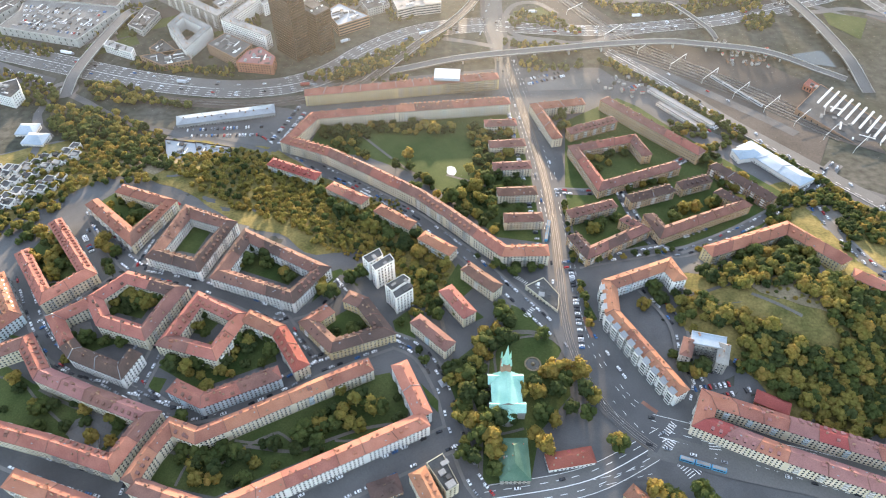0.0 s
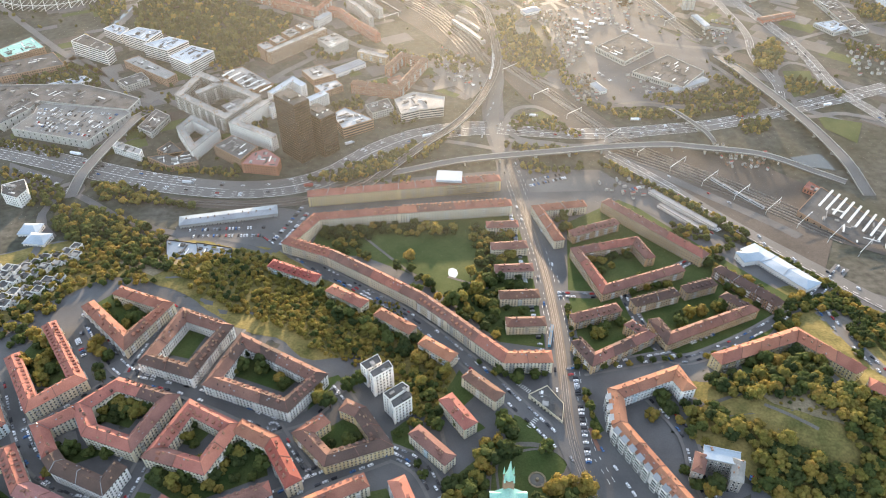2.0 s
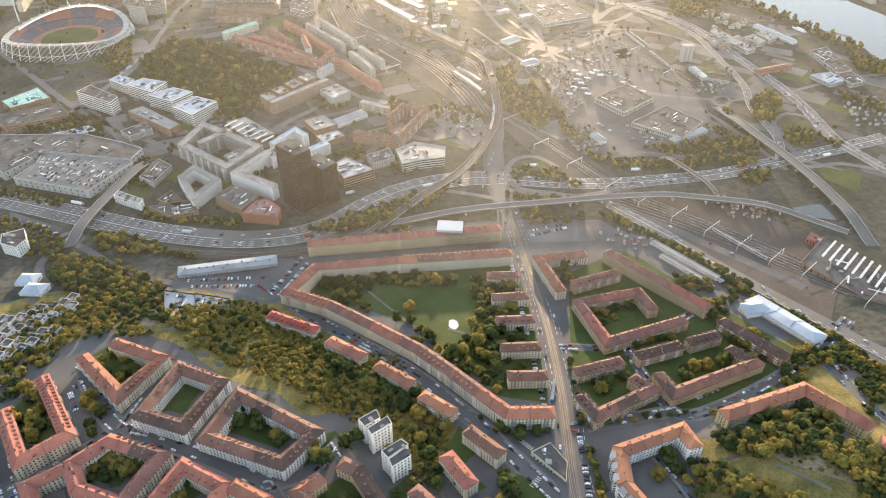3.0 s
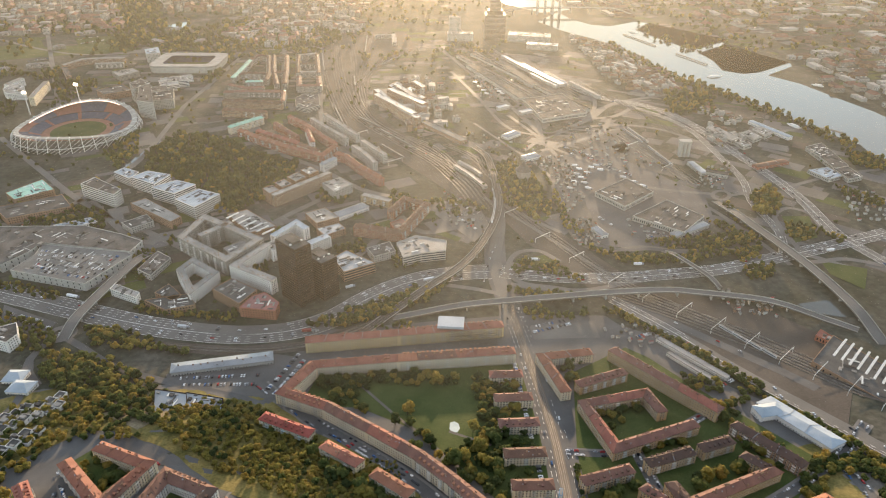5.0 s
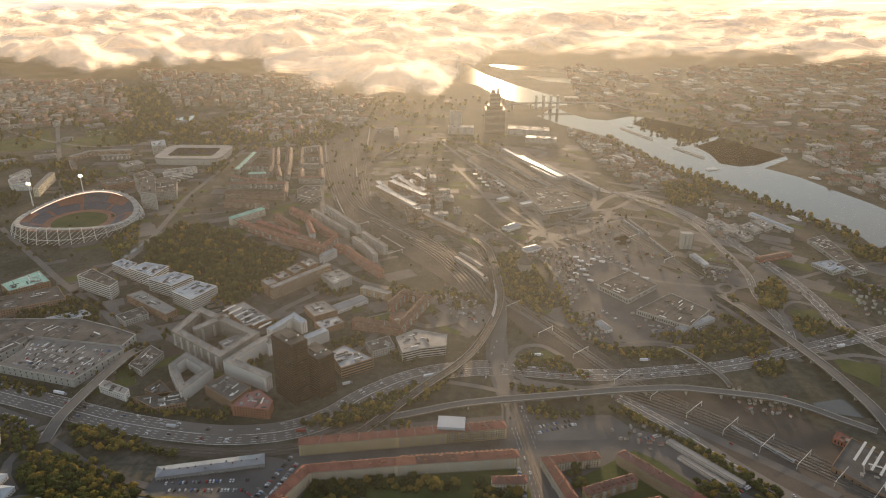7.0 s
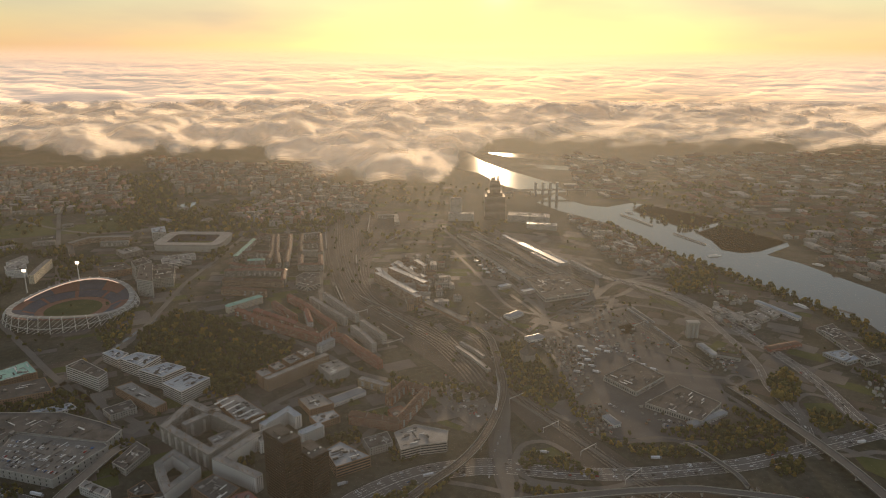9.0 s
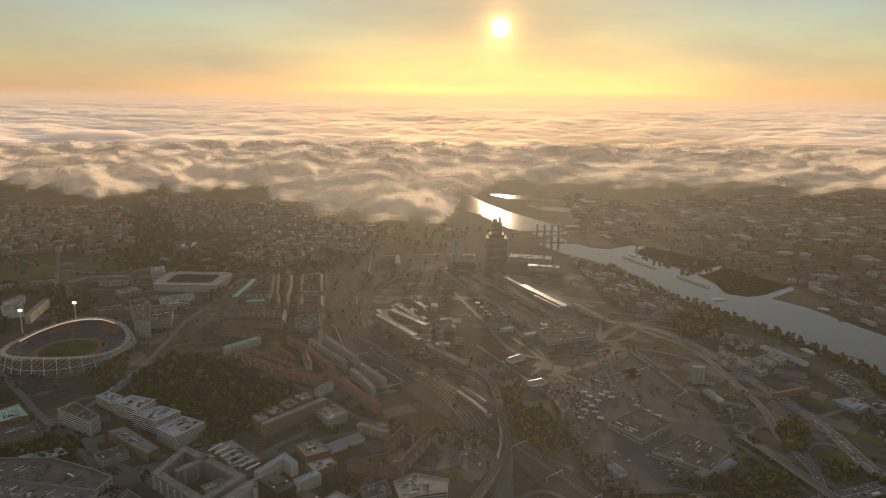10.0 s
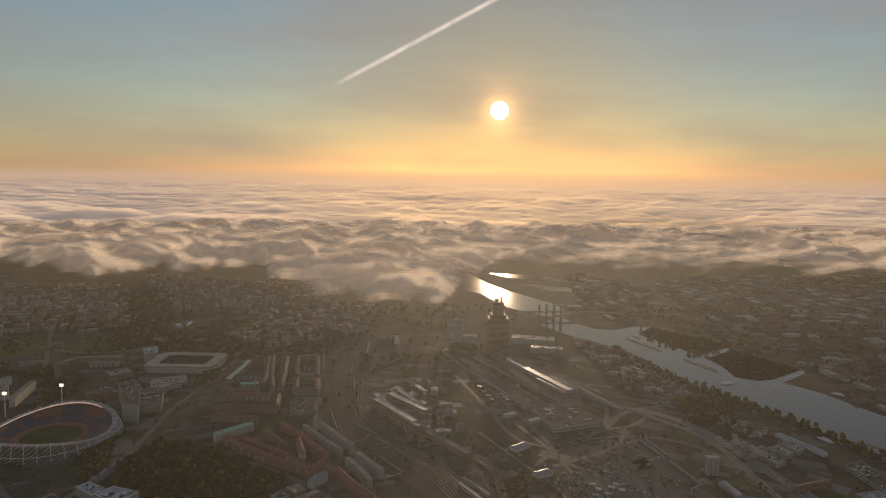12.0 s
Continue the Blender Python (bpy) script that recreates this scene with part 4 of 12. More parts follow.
def tree(x, y, size, kind=None, group="street trees"):
    rng = random.Random(int(x * 13 + y * 7))
    k = kind if kind is not None else rng.choices(range(4), (4, 2, 3, 3))[0]
    me, tr = CROWNS[2 * k + rng.randrange(2)]
    root = tagged(new("tree"), TREE_WORDS[k], "tree", group)
    root.matrix_world = Matrix.Translation((x, y, ground_z(x, y))) @ Matrix.Rotation(rng.uniform(0, 6.28), 4, "Z") @ Matrix.Diagonal((size, size, size * rng.uniform(0.85, 1.1), 1))
    part("trunk", tr, root), part("crown", me, root)
    TREE_COUNT[0] += 1


def scatter(poly, gap, rng):
    xs, ys = [p[0] for p in poly], [p[1] for p in poly]
    out = []
    nx, ny = int((max(xs) - min(xs)) / gap) + 1, int((max(ys) - min(ys)) / gap) + 1
    for i in range(nx):
        for j in range(ny):
            p = (min(xs) + (i + rng.uniform(0.1, 0.9)) * gap, min(ys) + (j + rng.uniform(0.1, 0.9)) * gap)
            if inside(p, poly):
                out.append(p)
    return out


WOOD_KINDS = [crown_template(50 + s, 8, 60, 0.9) for s in range(3)]
GARDEN_KINDS = [crown_template(70 + s, 13, 130, 1.0) for s in range(3)]


def trees_as_one(name, spots, sizes, mix, label, category="wood", seed=1):
    """Many trees too close to tell apart, in one mesh."""
    rng = random.Random(seed)
    V, F, M = [], [], []
    k = 0
    for (x, y), s in zip(spots, sizes):
        v, f = (GARDEN_KINDS if y < 700 else WOOD_KINDS)[rng.randrange(3)]
        a = rng.uniform(0, 6.283)
        c, d = math.cos(a), math.sin(a)
        w = np.empty_like(v)
        w[:, 0], w[:, 1], w[:, 2] = (v[:, 0] * c - v[:, 1] * d) * s, (v[:, 0] * d + v[:, 1] * c) * s, (v[:, 2] + 0.72) * s * rng.uniform(0.8, 1.15)
        w += (x, y, ground_z(x, y))
        V.append(w)
        F += [tuple(k + i for i in q) for q in f]
        m = rng.choices(range(4), mix)[0]
        M += [m] * len(f)
        k += len(v)
    if not V:
        return
    me = bpy.data.meshes.new(name)
    me.from_pydata(np.concatenate(V).tolist(), [], F)
    for n in LEAVES:
        me.materials.append(MATS[n])
    me.polygons.foreach_set("material_index", M)
    tagged(new(name, me), label, category, kind="stuff")


def wood(poly, gap=7.0, size=4.5, mix=(4, 1, 3, 3), label="dense wood of green and yellowing trees on a hillside", name="wood"):
    rng = random.Random(int(abs(poly[0][0] * 5 + poly[0][1])))
    spots = scatter(poly, gap, rng)
    trees_as_one(name, spots, [size * rng.uniform(0.6, 1.25) for _ in spots], mix, label, "wood", len(spots))


def tree_row(pts, gap, size, mix=(4, 1, 3, 3), single=True, wobble=1.5, label="row of green and yellowing trees beside a road"):
    rng = random.Random(int(abs(pts[0][0] * 3 + pts[0][1])))
    line = curve(pts, gap)
    spots = [(p.x + rng.uniform(-wobble, wobble), p.y + rng.uniform(-wobble, wobble)) for p in line]
    if single:
        for p in spots:
            tree(p[0], p[1], size * rng.uniform(0.75, 1.2), rng.choices(range(4), mix)[0])
    else:
        trees_as_one("tree_belt", spots, [size * rng.uniform(0.7, 1.3) for _ in spots], mix, label, "trees", len(spots))


# ---- cars ----
CAR_PAINTS = ["car_white", "car_black", "car_grey", "car_silver", "car_red", "car_blue"]
CAR_WORDS = ["white", "black", "grey", "silver", "red", "blue"]
CAR_MESH = []
CARS = []


def car_pile(pile, m, paint, glass, tyre):
    """A saloon: lower body with rounded nose and tail, cabin, roof and wheels."""
    prof = [(-2.2, 0.35), (-2.25, 0.75), (-2.05, 0.95), (-1.2, 1.0), (1.0, 0.98), (2.0, 0.85), (2.25, 0.6), (2.2, 0.3)]
    cab = [(-1.75, 0.95), (-1.15, 1.45), (0.3, 1.47), (1.15, 0.95)]
    for shape, w, k in ((prof, 0.88, paint), (cab, 0.76, glass)):
        a, b = [m @ Vector((x, -w, z)) for x, z in shape], [m @ Vector((x, w, z)) for x, z in shape]
        pile.face(a[::-1], k), pile.face(b, k)
        for i in range(len(shape) - 1):
            pile.face([a[i], b[i], b[i + 1], a[i + 1]][::-1], k)
    pile.face([m @ Vector(v) for v in ((-1.15, -0.72, 1.49), (0.3, -0.72, 1.51), (0.3, 0.72, 1.51), (-1.15, 0.72, 1.49))], paint)
    for x in (-1.4, 1.4):
        for y in (-0.82, 0.82):
            pile.tube(m @ Vector((x, y - 0.1, 0.33)), m @ Vector((x, y + 0.1, 0.33)), 0.33, n=8, m=tyre)


def welded(me):
    bm = bmesh.new()
    bm.from_mesh(me)
    bmesh.ops.remove_doubles(bm, verts=bm.verts, dist=0.002)
    bm.to_mesh(me)
    bm.free()
    return me


def build_car_kinds():
    for paint in CAR_PAINTS:
        full = Pile()
        car_pile(full, Matrix(), 0, 1, 2)
        pick = lambda k: [f for f, m in zip(full.f, full.m) if m == k]
        CAR_MESH.append([welded(mesh_of(n, full.v, pick(k), mat)) for n, k, mat in (("car", 0, paint), ("cabin", 1, "window_glass"))])
    w = Pile()
    w.tube((0, -0.1, 0), (0, 0.1, 0), 0.33, n=8)
    CAR_MESH.append(welded(w.mesh("wheel", "car_black")))


def cars_along(pts, gap=6.0, fill=0.8, offset=0.0, across=False, lift=0.4, z=None):
    """Cars parked or driving along a line; across: side by side, nose to kerb."""
    rng = random.Random(int(abs(pts[0][0] * 11 + pts[0][1] * 5 + offset * 3)))
    line = curve(pts, gap if not across else 2.7)
    nor = sides(line)
    for i in range(len(line) - 1):
        if rng.random() > fill:
            continue
        d = line[i + 1] - line[i]
        p = line[i] + nor[i] * offset
        a = math.atan2(d.y, d.x) + (math.pi / 2 if across else 0) + (math.pi if rng.random() < 0.4 else 0) + rng.uniform(-0.04, 0.04)
        CARS.append((p.x, p.y, a, rng.choices(range(6), (6, 3, 3, 3, 1, 1))[0], lift, z))


def park_cars():
    """The nearest cars are things of their own, the rest one mass."""
    CARS.sort(key=lambda c: c[0] ** 2 * 0.5 + c[1] ** 2)
    rest = Pile()
    for i, (x, y, a, k, lift, z) in enumerate(CARS):
        m = Matrix.Translation((x, y, (ground_z(x, y) if z is None else z) + lift)) @ Matrix.Rotation(a, 4, "Z")
        if i < 85:
            body, glass = CAR_MESH[k]
            c = tagged(new("car", body), f"small {CAR_WORDS[k]} car standing on grey asphalt", "car", "cars")
            c.matrix_world = m
            part("cabin", glass, c, "dark glass cabin")
            for u in (-1.4, 1.4):
                for v in (-0.82, 0.82):
                    part("wheel", CAR_MESH[6], c).location = (u, v, 0.33)
        else:
            rest.box(m @ Vector((0, 0, 0.3)), m.to_3x3() @ Vector((2.15, 0, 0)), m.to_3x3() @ Vector((0, 0.88, 0)), 0.65, k)
            rest.box(m @ Vector((-0.3, 0, 0.95)), m.to_3x3() @ Vector((1.25, 0, 0)), m.to_3x3() @ Vector((0, 0.75, 0)), 0.5, 6)
            rest.box(m @ Vector((-0.3, 0, 1.42)), m.to_3x3() @ Vector((0.95, 0, 0)), m.to_3x3() @ Vector((0, 0.7, 0)), 0.08, k)
    if rest.v:
        tagged(new("distant_cars", rest.mesh("distant_cars", CAR_PAINTS + ["window_glass"])), "many small parked and driving cars", "cars", kind="stuff")


build_ground()
build_tree_kinds()
build_car_kinds()


def quarter(poly, count, h0, h1, look_="pale", size=16):
    """Far houses packed together: walls, pitched or flat roofs with plant, and rows of windows, in one mass."""
    rng = random.Random(int(abs(poly[0][0] * 2 + poly[0][1])))
    area = abs(sum(poly[i - 1][0] * poly[i][1] - poly[i][0] * poly[i - 1][1] for i in range(len(poly)))) / 2
    gap = math.sqrt(area / count)
    kinds = {"pale": (("pale_roof", "stone_wall"), ("tile_brown", "stone_wall"), ("flat_roof", "grey_wall"), ("tile_dark", "stone_wall"), ("tile_brown", "brick_brown")),
             "dark": (("flat_roof", "grey_wall"), ("pale_roof", "grey_wall"), ("tile_dark", "brick_brown"), ("tile_brown", "stone_wall")),
             "white": (("pale_roof", "grey_wall"), ("deck_roof", "grey_wall"), ("tile_crimson", "grey_wall"), ("flat_roof", "grey_wall"), ("flat_roof", "brick_brown"), ("earth", "earth"))}[look_]
    names = sorted({n for k in kinds for n in k} | {"window_glass"})
    pile = Pile()
    for p in scatter(poly, gap, rng):
        roof, wall = (names.index(n) for n in rng.choice(kinds))
        k = min(1.6 if size > 8 else 1.0, max(0.6, gap / size / 1.7))
        a, b, t = size * k * rng.uniform(0.7, 1.7), size * k * rng.uniform(0.45, 0.8), rng.choice((0.15, 0.15 + math.pi / 2)) + rng.uniform(-0.12, 0.12)
        e, s = Vector((math.cos(t), math.sin(t), 0)), Vector((-math.sin(t), math.cos(t), 0))
        h = rng.uniform(h0, h1)
        o = Vector((*p, ground_z(*p)))
        pile.box(o - Vector((0, 0, 1)), e * a / 2, s * b / 2, h + 1, wall)
        pitched = names[roof].startswith("tile")
        up = b * 0.3 if pitched else 0.4
        q = [o + e * a * 0.51 * i + s * b * 0.52 * j + Vector((0, 0, h)) for i, j in ((-1, -1), (1, -1), (1, 1), (-1, 1))]
        r = [o + e * a * (0.4 if pitched else 0.5) * i + (Vector() if pitched else s * b * 0.5 * j) + Vector((0, 0, h + up)) for i, j in ((-1, -1), (1, -1), (1, 1), (-1, 1))]
        for i in range(4):
            j = (i + 1) % 4
            pile.face([q[i], q[j], r[j], r[i]], roof)
        if not pitched:
            pile.face(r, roof)
            for _ in range(2 if h > 5 else 0):
                pile.box(o + e * a * rng.uniform(-0.35, 0.35) + s * b * rng.uniform(-0.3, 0.3) + Vector((0, 0, h + up)), e * rng.uniform(1, 2.5), s * rng.uniform(1, 2), 1.8, wall)
        if h > 8:
            for f in range(int(h / 3.4)):
                for (d, oo, w, n) in ((e, -s * b / 2, a, int(a / 3.6)), (s, e * a / 2, b, int(b / 3.6)), (s, -e * a / 2, b, int(b / 3.6))):
                    for i in range(n):
                        out = oo.normalized() * 0.06
                        c = o + oo * 1.004 + d * (w * ((i + 0.5) / n - 0.5)) + Vector((0, 0, 1.1 + 3.4 * f)) + out
                        k2, hh = d * 0.75, Vector((0, 0, 1.7))
                        pile.face([c - k2, c + k2, c + k2 + hh, c - k2 + hh], names.index("window_glass"))
    if pile.v:
        name, words, cat = ("far_houses", "crowded far city houses with pale and tiled roofs", "houses") if h1 > 5 else ("containers", "pale containers and sheds on bare ground", "containers")
        tagged(new(name, pile.mesh(name, names)), words, cat, kind="stuff")



# ---- grass, gravel and streets of the near quarters ----
patch('paving', [(-576.5, 512.2), (-416.9, 595.7), (-188.4, 612), (-151.6, 711.8), (81.1, 747.2), (192.7, 747.2), (290.8, 617.7), (366.8, 541), (516.8, 431.7), (389.1, 146.2), (-414.5, 147.9)], 'asphalt', 0.12, 'grey asphalt and paving between the houses', 'paving')
patch('lawn', [(-360.9, 402.8), (-327, 359.7), (-303.6, 379.9), (-353, 445.3)], 'lawn', 0.25, 'green grass of a courtyard garden', 'lawn')
patch('lawn', [(-328, 472.2), (-277.5, 421.9), (-261.3, 466.4), (-308, 494.4)], 'lawn', 0.25, 'green grass of a courtyard garden', 'lawn')
patch('lawn', [(-229.9, 448.2), (-201.8, 438.7), (-210, 395.5), (-236.2, 403.2)], 'lawn', 0.25, 'green grass of a courtyard garden', 'lawn')
patch('lawn', [(-166.6, 415.1), (-114.2, 385), (-127.6, 365), (-178.7, 381.7)], 'lawn', 0.25, 'green grass of a courtyard garden', 'lawn')
patch('lawn', [(-257, 363.3), (-224.3, 353.5), (-235.1, 326.6), (-264.3, 335.3)], 'lawn', 0.25, 'green grass of a courtyard garden', 'lawn')
patch('lawn', [(-191.6, 337.6), (-170.6, 330.6), (-182.1, 312.3), (-202.3, 316.7)], 'lawn', 0.25, 'green grass of a courtyard garden', 'lawn')
patch('lawn', [(-283.9, 291.5), (-239.3, 309.3), (-315.1, 312.1), (-344.7, 318.7)], 'lawn', 0.25, 'green grass of a courtyard garden', 'lawn')
patch('lawn', [(-166.8, 310.4), (-133.7, 316.9), (-125.9, 292.5), (-179.7, 268.2), (-212.4, 285.9)], 'lawn', 0.25, 'green grass of a courtyard garden', 'lawn')
patch('lawn', [(-301.2, 273.5), (-260.5, 263.8), (-219.5, 248.4), (-233.5, 221.3), (-274.8, 233.9), (-324, 247.2), (-334.3, 293.2)], 'lawn', 0.25, 'green grass of a courtyard garden', 'lawn')
patch('lawn', [(-193, 237.8), (-170.5, 225.4), (-115.8, 251.3), (-61.4, 279.5), (-40.7, 284.5), (-20.8, 247.3), (-109.7, 209.4), (-151.4, 190), (-186.8, 197.6), (-204, 205.4)], 'lawn', 0.25, 'green grass of a courtyard garden', 'lawn')
patch('lawn', [(-99.9, 323.8), (-81.4, 313.9), (-56.1, 328.1), (-71, 347.6)], 'lawn', 0.25, 'green grass of a courtyard garden', 'lawn')
patch('lawn', [(-2.6, 284.7), (37.3, 320.8), (77.1, 320.5), (92.8, 304.4), (92.4, 265.3), (69.1, 238.4), (21.3, 238.5), (9.6, 256.3)], 'lawn', 0.25, 'green grass of a courtyard garden', 'lawn')
patch('lawn', [(20, 197.4), (29.6, 247.3), (70, 247.2), (57.9, 201.3), (34.8, 193.5)], 'lawn', 0.25, 'green grass of a courtyard garden', 'lawn')
patch('park', [(-145, 570.8), (-85.5, 567.3), (-25.4, 530.9), (18.8, 473.2), (48.2, 431.9), (88.1, 424.3), (98.4, 541.3), (81.3, 652.8), (-53.8, 647.1), (-135.7, 635.5)], 'lawn', 0.25, 'green lawn of the park inside the long curved block', 'lawn')
patch('lawn', [(54.8, 349.4), (78.8, 337.4), (86.3, 304.5), (87.4, 294.3), (76.6, 315.1), (46.1, 320.7)], 'lawn', 0.26, 'green grass of a courtyard garden', 'lawn')
patch('hillside', [(-473.8, 563), (-397, 607), (-296.2, 600), (-188.4, 581.1), (-128.3, 536.8), (-67.4, 487.5), (-12.7, 429.5), (21.1, 374.6), (-11.6, 337.4), (-71.4, 410.9), (-109.2, 401.6), (-185, 442.6), (-260.7, 493.8), (-325.8, 520), (-385.4, 472.6), (-413.3, 432.1)], 'scrub', 0.22, 'dry yellow scrub on a rocky hillside', 'hillside')
patch('hillside', [(204, 377.9), (237.9, 372.2), (296.8, 379.9), (356.6, 353), (323, 236.9), (272.2, 228.5), (239.9, 253.3), (215.6, 288), (174.9, 331)], 'scrub', 0.22, 'dry grass and scrub on a wooded knoll', 'hillside')
patch('rock_outcrop', [(241.1, 356.5), (269.6, 361.7), (289.9, 355.4), (301.1, 337.8), (299.8, 321.9), (283.9, 328.3), (269.7, 338.8), (249.4, 342.7)], 'rock', 0.5, 'bare pale rock on the top of the knoll', 'rock')
patch('rock_outcrop', [(-349.5, 595), (-298.2, 587.4), (-255.4, 532.6), (-282.9, 512.9), (-335.8, 544.6)], 'rock', 0.5, 'bare pale rock among scrub', 'rock')
patch('yard', [(137, 635.2), (210.3, 688), (283.9, 572.9), (336, 491.8), (273.8, 426.6), (195.1, 412.3), (123.4, 393.9), (111.5, 448.3)], 'lawn', 0.24, 'green gardens between apartment houses', 'lawn')
patch('yard', [(246.7, 407.8), (308.6, 436.8), (336.3, 398.3), (278.9, 361.9), (237.9, 372.2)], 'lawn', 0.24, 'green gardens between apartment houses', 'lawn')
patch('hillside', [(304.4, 510.9), (359.4, 522.7), (425, 452), (374.1, 355.7), (319.8, 367), (309.7, 427.6), (289.8, 454.8)], 'scrub', 0.2, 'dry grass and scrub among the trees', 'grass')
patch('playground', [(357.1, 489.9), (379.8, 491.8), (387, 460.3), (365.2, 447.1), (352.5, 466.2)], 'gravel', 0.3, 'gravel play area among trees', 'playground')
patch('yard', [(153.2, 364.1), (184.8, 373.6), (200.7, 350.2), (160.3, 321.9), (174.5, 286.4), (188, 272.1), (166, 264), (141, 334.7)], 'asphalt', 0.27, 'grey paved yard', 'yard')
strip('pavement', [(-351.8, 377.7), (-298.9, 303.9), (-242.3, 272.5), (-204.5, 252.7)], 16, 'pavement', 0.2, 'pale paved footways beside the street', 'pavement')
strip('road', [(-351.8, 377.7), (-298.9, 303.9), (-242.3, 272.5), (-204.5, 252.7)], 11, 'asphalt', 0.32, 'grey asphalt street with parked cars', 'road')
cars_along([(-351.8, 377.7), (-298.9, 303.9), (-242.3, 272.5), (-204.5, 252.7)], 5.8, 0.62, 4.3)
cars_along([(-351.8, 377.7), (-298.9, 303.9), (-242.3, 272.5), (-204.5, 252.7)], 5.8, 0.55, -4.3)
strip('pavement', [(-315.1, 225.9), (-265.4, 207.5), (-213.8, 193.8)], 21, 'pavement', 0.2, 'pale paved footways beside the street', 'pavement')
strip('road', [(-315.1, 225.9), (-265.4, 207.5), (-213.8, 193.8)], 16, 'asphalt', 0.32, 'grey asphalt street with parked cars', 'road')
cars_along([(-315.1, 225.9), (-265.4, 207.5), (-213.8, 193.8)], 5.8, 0.62, 6.8)
cars_along([(-315.1, 225.9), (-265.4, 207.5), (-213.8, 193.8)], 5.8, 0.55, -6.8)
strip('pavement', [(-217.6, 193.8), (-213.3, 225.4), (-202.5, 252.7)], 16, 'pavement', 0.2, 'pale paved footways beside the street', 'pavement')
strip('road', [(-217.6, 193.8), (-213.3, 225.4), (-202.5, 252.7)], 11, 'asphalt', 0.32, 'grey asphalt street with parked cars', 'road')
cars_along([(-217.6, 193.8), (-213.3, 225.4), (-202.5, 252.7)], 5.8, 0.62, 4.3)
cars_along([(-217.6, 193.8), (-213.3, 225.4), (-202.5, 252.7)], 5.8, 0.55, -4.3)
strip('pavement', [(-223.1, 270.2), (-200.2, 251.4), (-164.1, 251.7), (-118.9, 272.9), (-95.8, 287.5), (-42, 312.2)], 16, 'pavement', 0.2, 'pale paved footways beside the street', 'pavement')
strip('road', [(-223.1, 270.2), (-200.2, 251.4), (-164.1, 251.7), (-118.9, 272.9), (-95.8, 287.5), (-42, 312.2)], 11, 'asphalt', 0.32, 'grey asphalt street with parked cars', 'road')
cars_along([(-223.1, 270.2), (-200.2, 251.4), (-164.1, 251.7), (-118.9, 272.9), (-95.8, 287.5), (-42, 312.2)], 5.8, 0.62, 4.3)
cars_along([(-223.1, 270.2), (-200.2, 251.4), (-164.1, 251.7), (-118.9, 272.9), (-95.8, 287.5), (-42, 312.2)], 5.8, 0.55, -4.3)
strip('pavement', [(-324.8, 463.7), (-281.8, 406.4), (-249.5, 376.9), (-204, 362.7), (-165.2, 348.4), (-129.4, 331.9)], 17, 'pavement', 0.2, 'pale paved footways beside the street', 'pavement')
strip('road', [(-324.8, 463.7), (-281.8, 406.4), (-249.5, 376.9), (-204, 362.7), (-165.2, 348.4), (-129.4, 331.9)], 12, 'asphalt', 0.32, 'grey asphalt street with parked cars', 'road')
cars_along([(-324.8, 463.7), (-281.8, 406.4), (-249.5, 376.9), (-204, 362.7), (-165.2, 348.4), (-129.4, 331.9)], 5.8, 0.62, 4.8)
cars_along([(-324.8, 463.7), (-281.8, 406.4), (-249.5, 376.9), (-204, 362.7), (-165.2, 348.4), (-129.4, 331.9)], 5.8, 0.55, -4.8)
strip('pavement', [(-316.8, 322.4), (-297, 337.2), (-266.9, 365.1)], 15, 'pavement', 0.2, 'pale paved footways beside the street', 'pavement')
strip('road', [(-316.8, 322.4), (-297, 337.2), (-266.9, 365.1)], 10, 'asphalt', 0.32, 'grey asphalt street with parked cars', 'road')
cars_along([(-316.8, 322.4), (-297, 337.2), (-266.9, 365.1)], 5.8, 0.62, 3.8)
cars_along([(-316.8, 322.4), (-297, 337.2), (-266.9, 365.1)], 5.8, 0.55, -3.8)
strip('pavement', [(-250.1, 378.9), (-242, 459.7)], 16, 'pavement', 0.2, 'pale paved footways beside the street', 'pavement')
strip('road', [(-250.1, 378.9), (-242, 459.7)], 11, 'asphalt', 0.32, 'grey asphalt street with parked cars', 'road')
cars_along([(-250.1, 378.9), (-242, 459.7)], 5.8, 0.62, 4.3)
cars_along([(-250.1, 378.9), (-242, 459.7)], 5.8, 0.55, -4.3)
strip('pavement', [(-199.8, 367.8), (-179.4, 435.8)], 16, 'pavement', 0.2, 'pale paved footways beside the street', 'pavement')
strip('road', [(-199.8, 367.8), (-179.4, 435.8)], 11, 'asphalt', 0.32, 'grey asphalt street with parked cars', 'road')
cars_along([(-199.8, 367.8), (-179.4, 435.8)], 5.8, 0.62, 4.3)
cars_along([(-199.8, 367.8), (-179.4, 435.8)], 5.8, 0.55, -4.3)
strip('pavement', [(-129.4, 331.9), (-110.9, 307.8), (-95.9, 288.5)], 15, 'pavement', 0.2, 'pale paved footways beside the street', 'pavement')
strip('road', [(-129.4, 331.9), (-110.9, 307.8), (-95.9, 288.5)], 10, 'asphalt', 0.32, 'grey asphalt street with parked cars', 'road')
cars_along([(-129.4, 331.9), (-110.9, 307.8), (-95.9, 288.5)], 5.8, 0.62, 3.8)
cars_along([(-129.4, 331.9), (-110.9, 307.8), (-95.9, 288.5)], 5.8, 0.55, -3.8)
strip('pavement', [(-205.7, 350.9), (-213.5, 309.2), (-223.1, 270.2)], 14, 'pavement', 0.2, 'pale paved footways beside the street', 'pavement')
strip('road', [(-205.7, 350.9), (-213.5, 309.2), (-223.1, 270.2)], 9, 'asphalt', 0.32, 'grey asphalt street with parked cars', 'road')
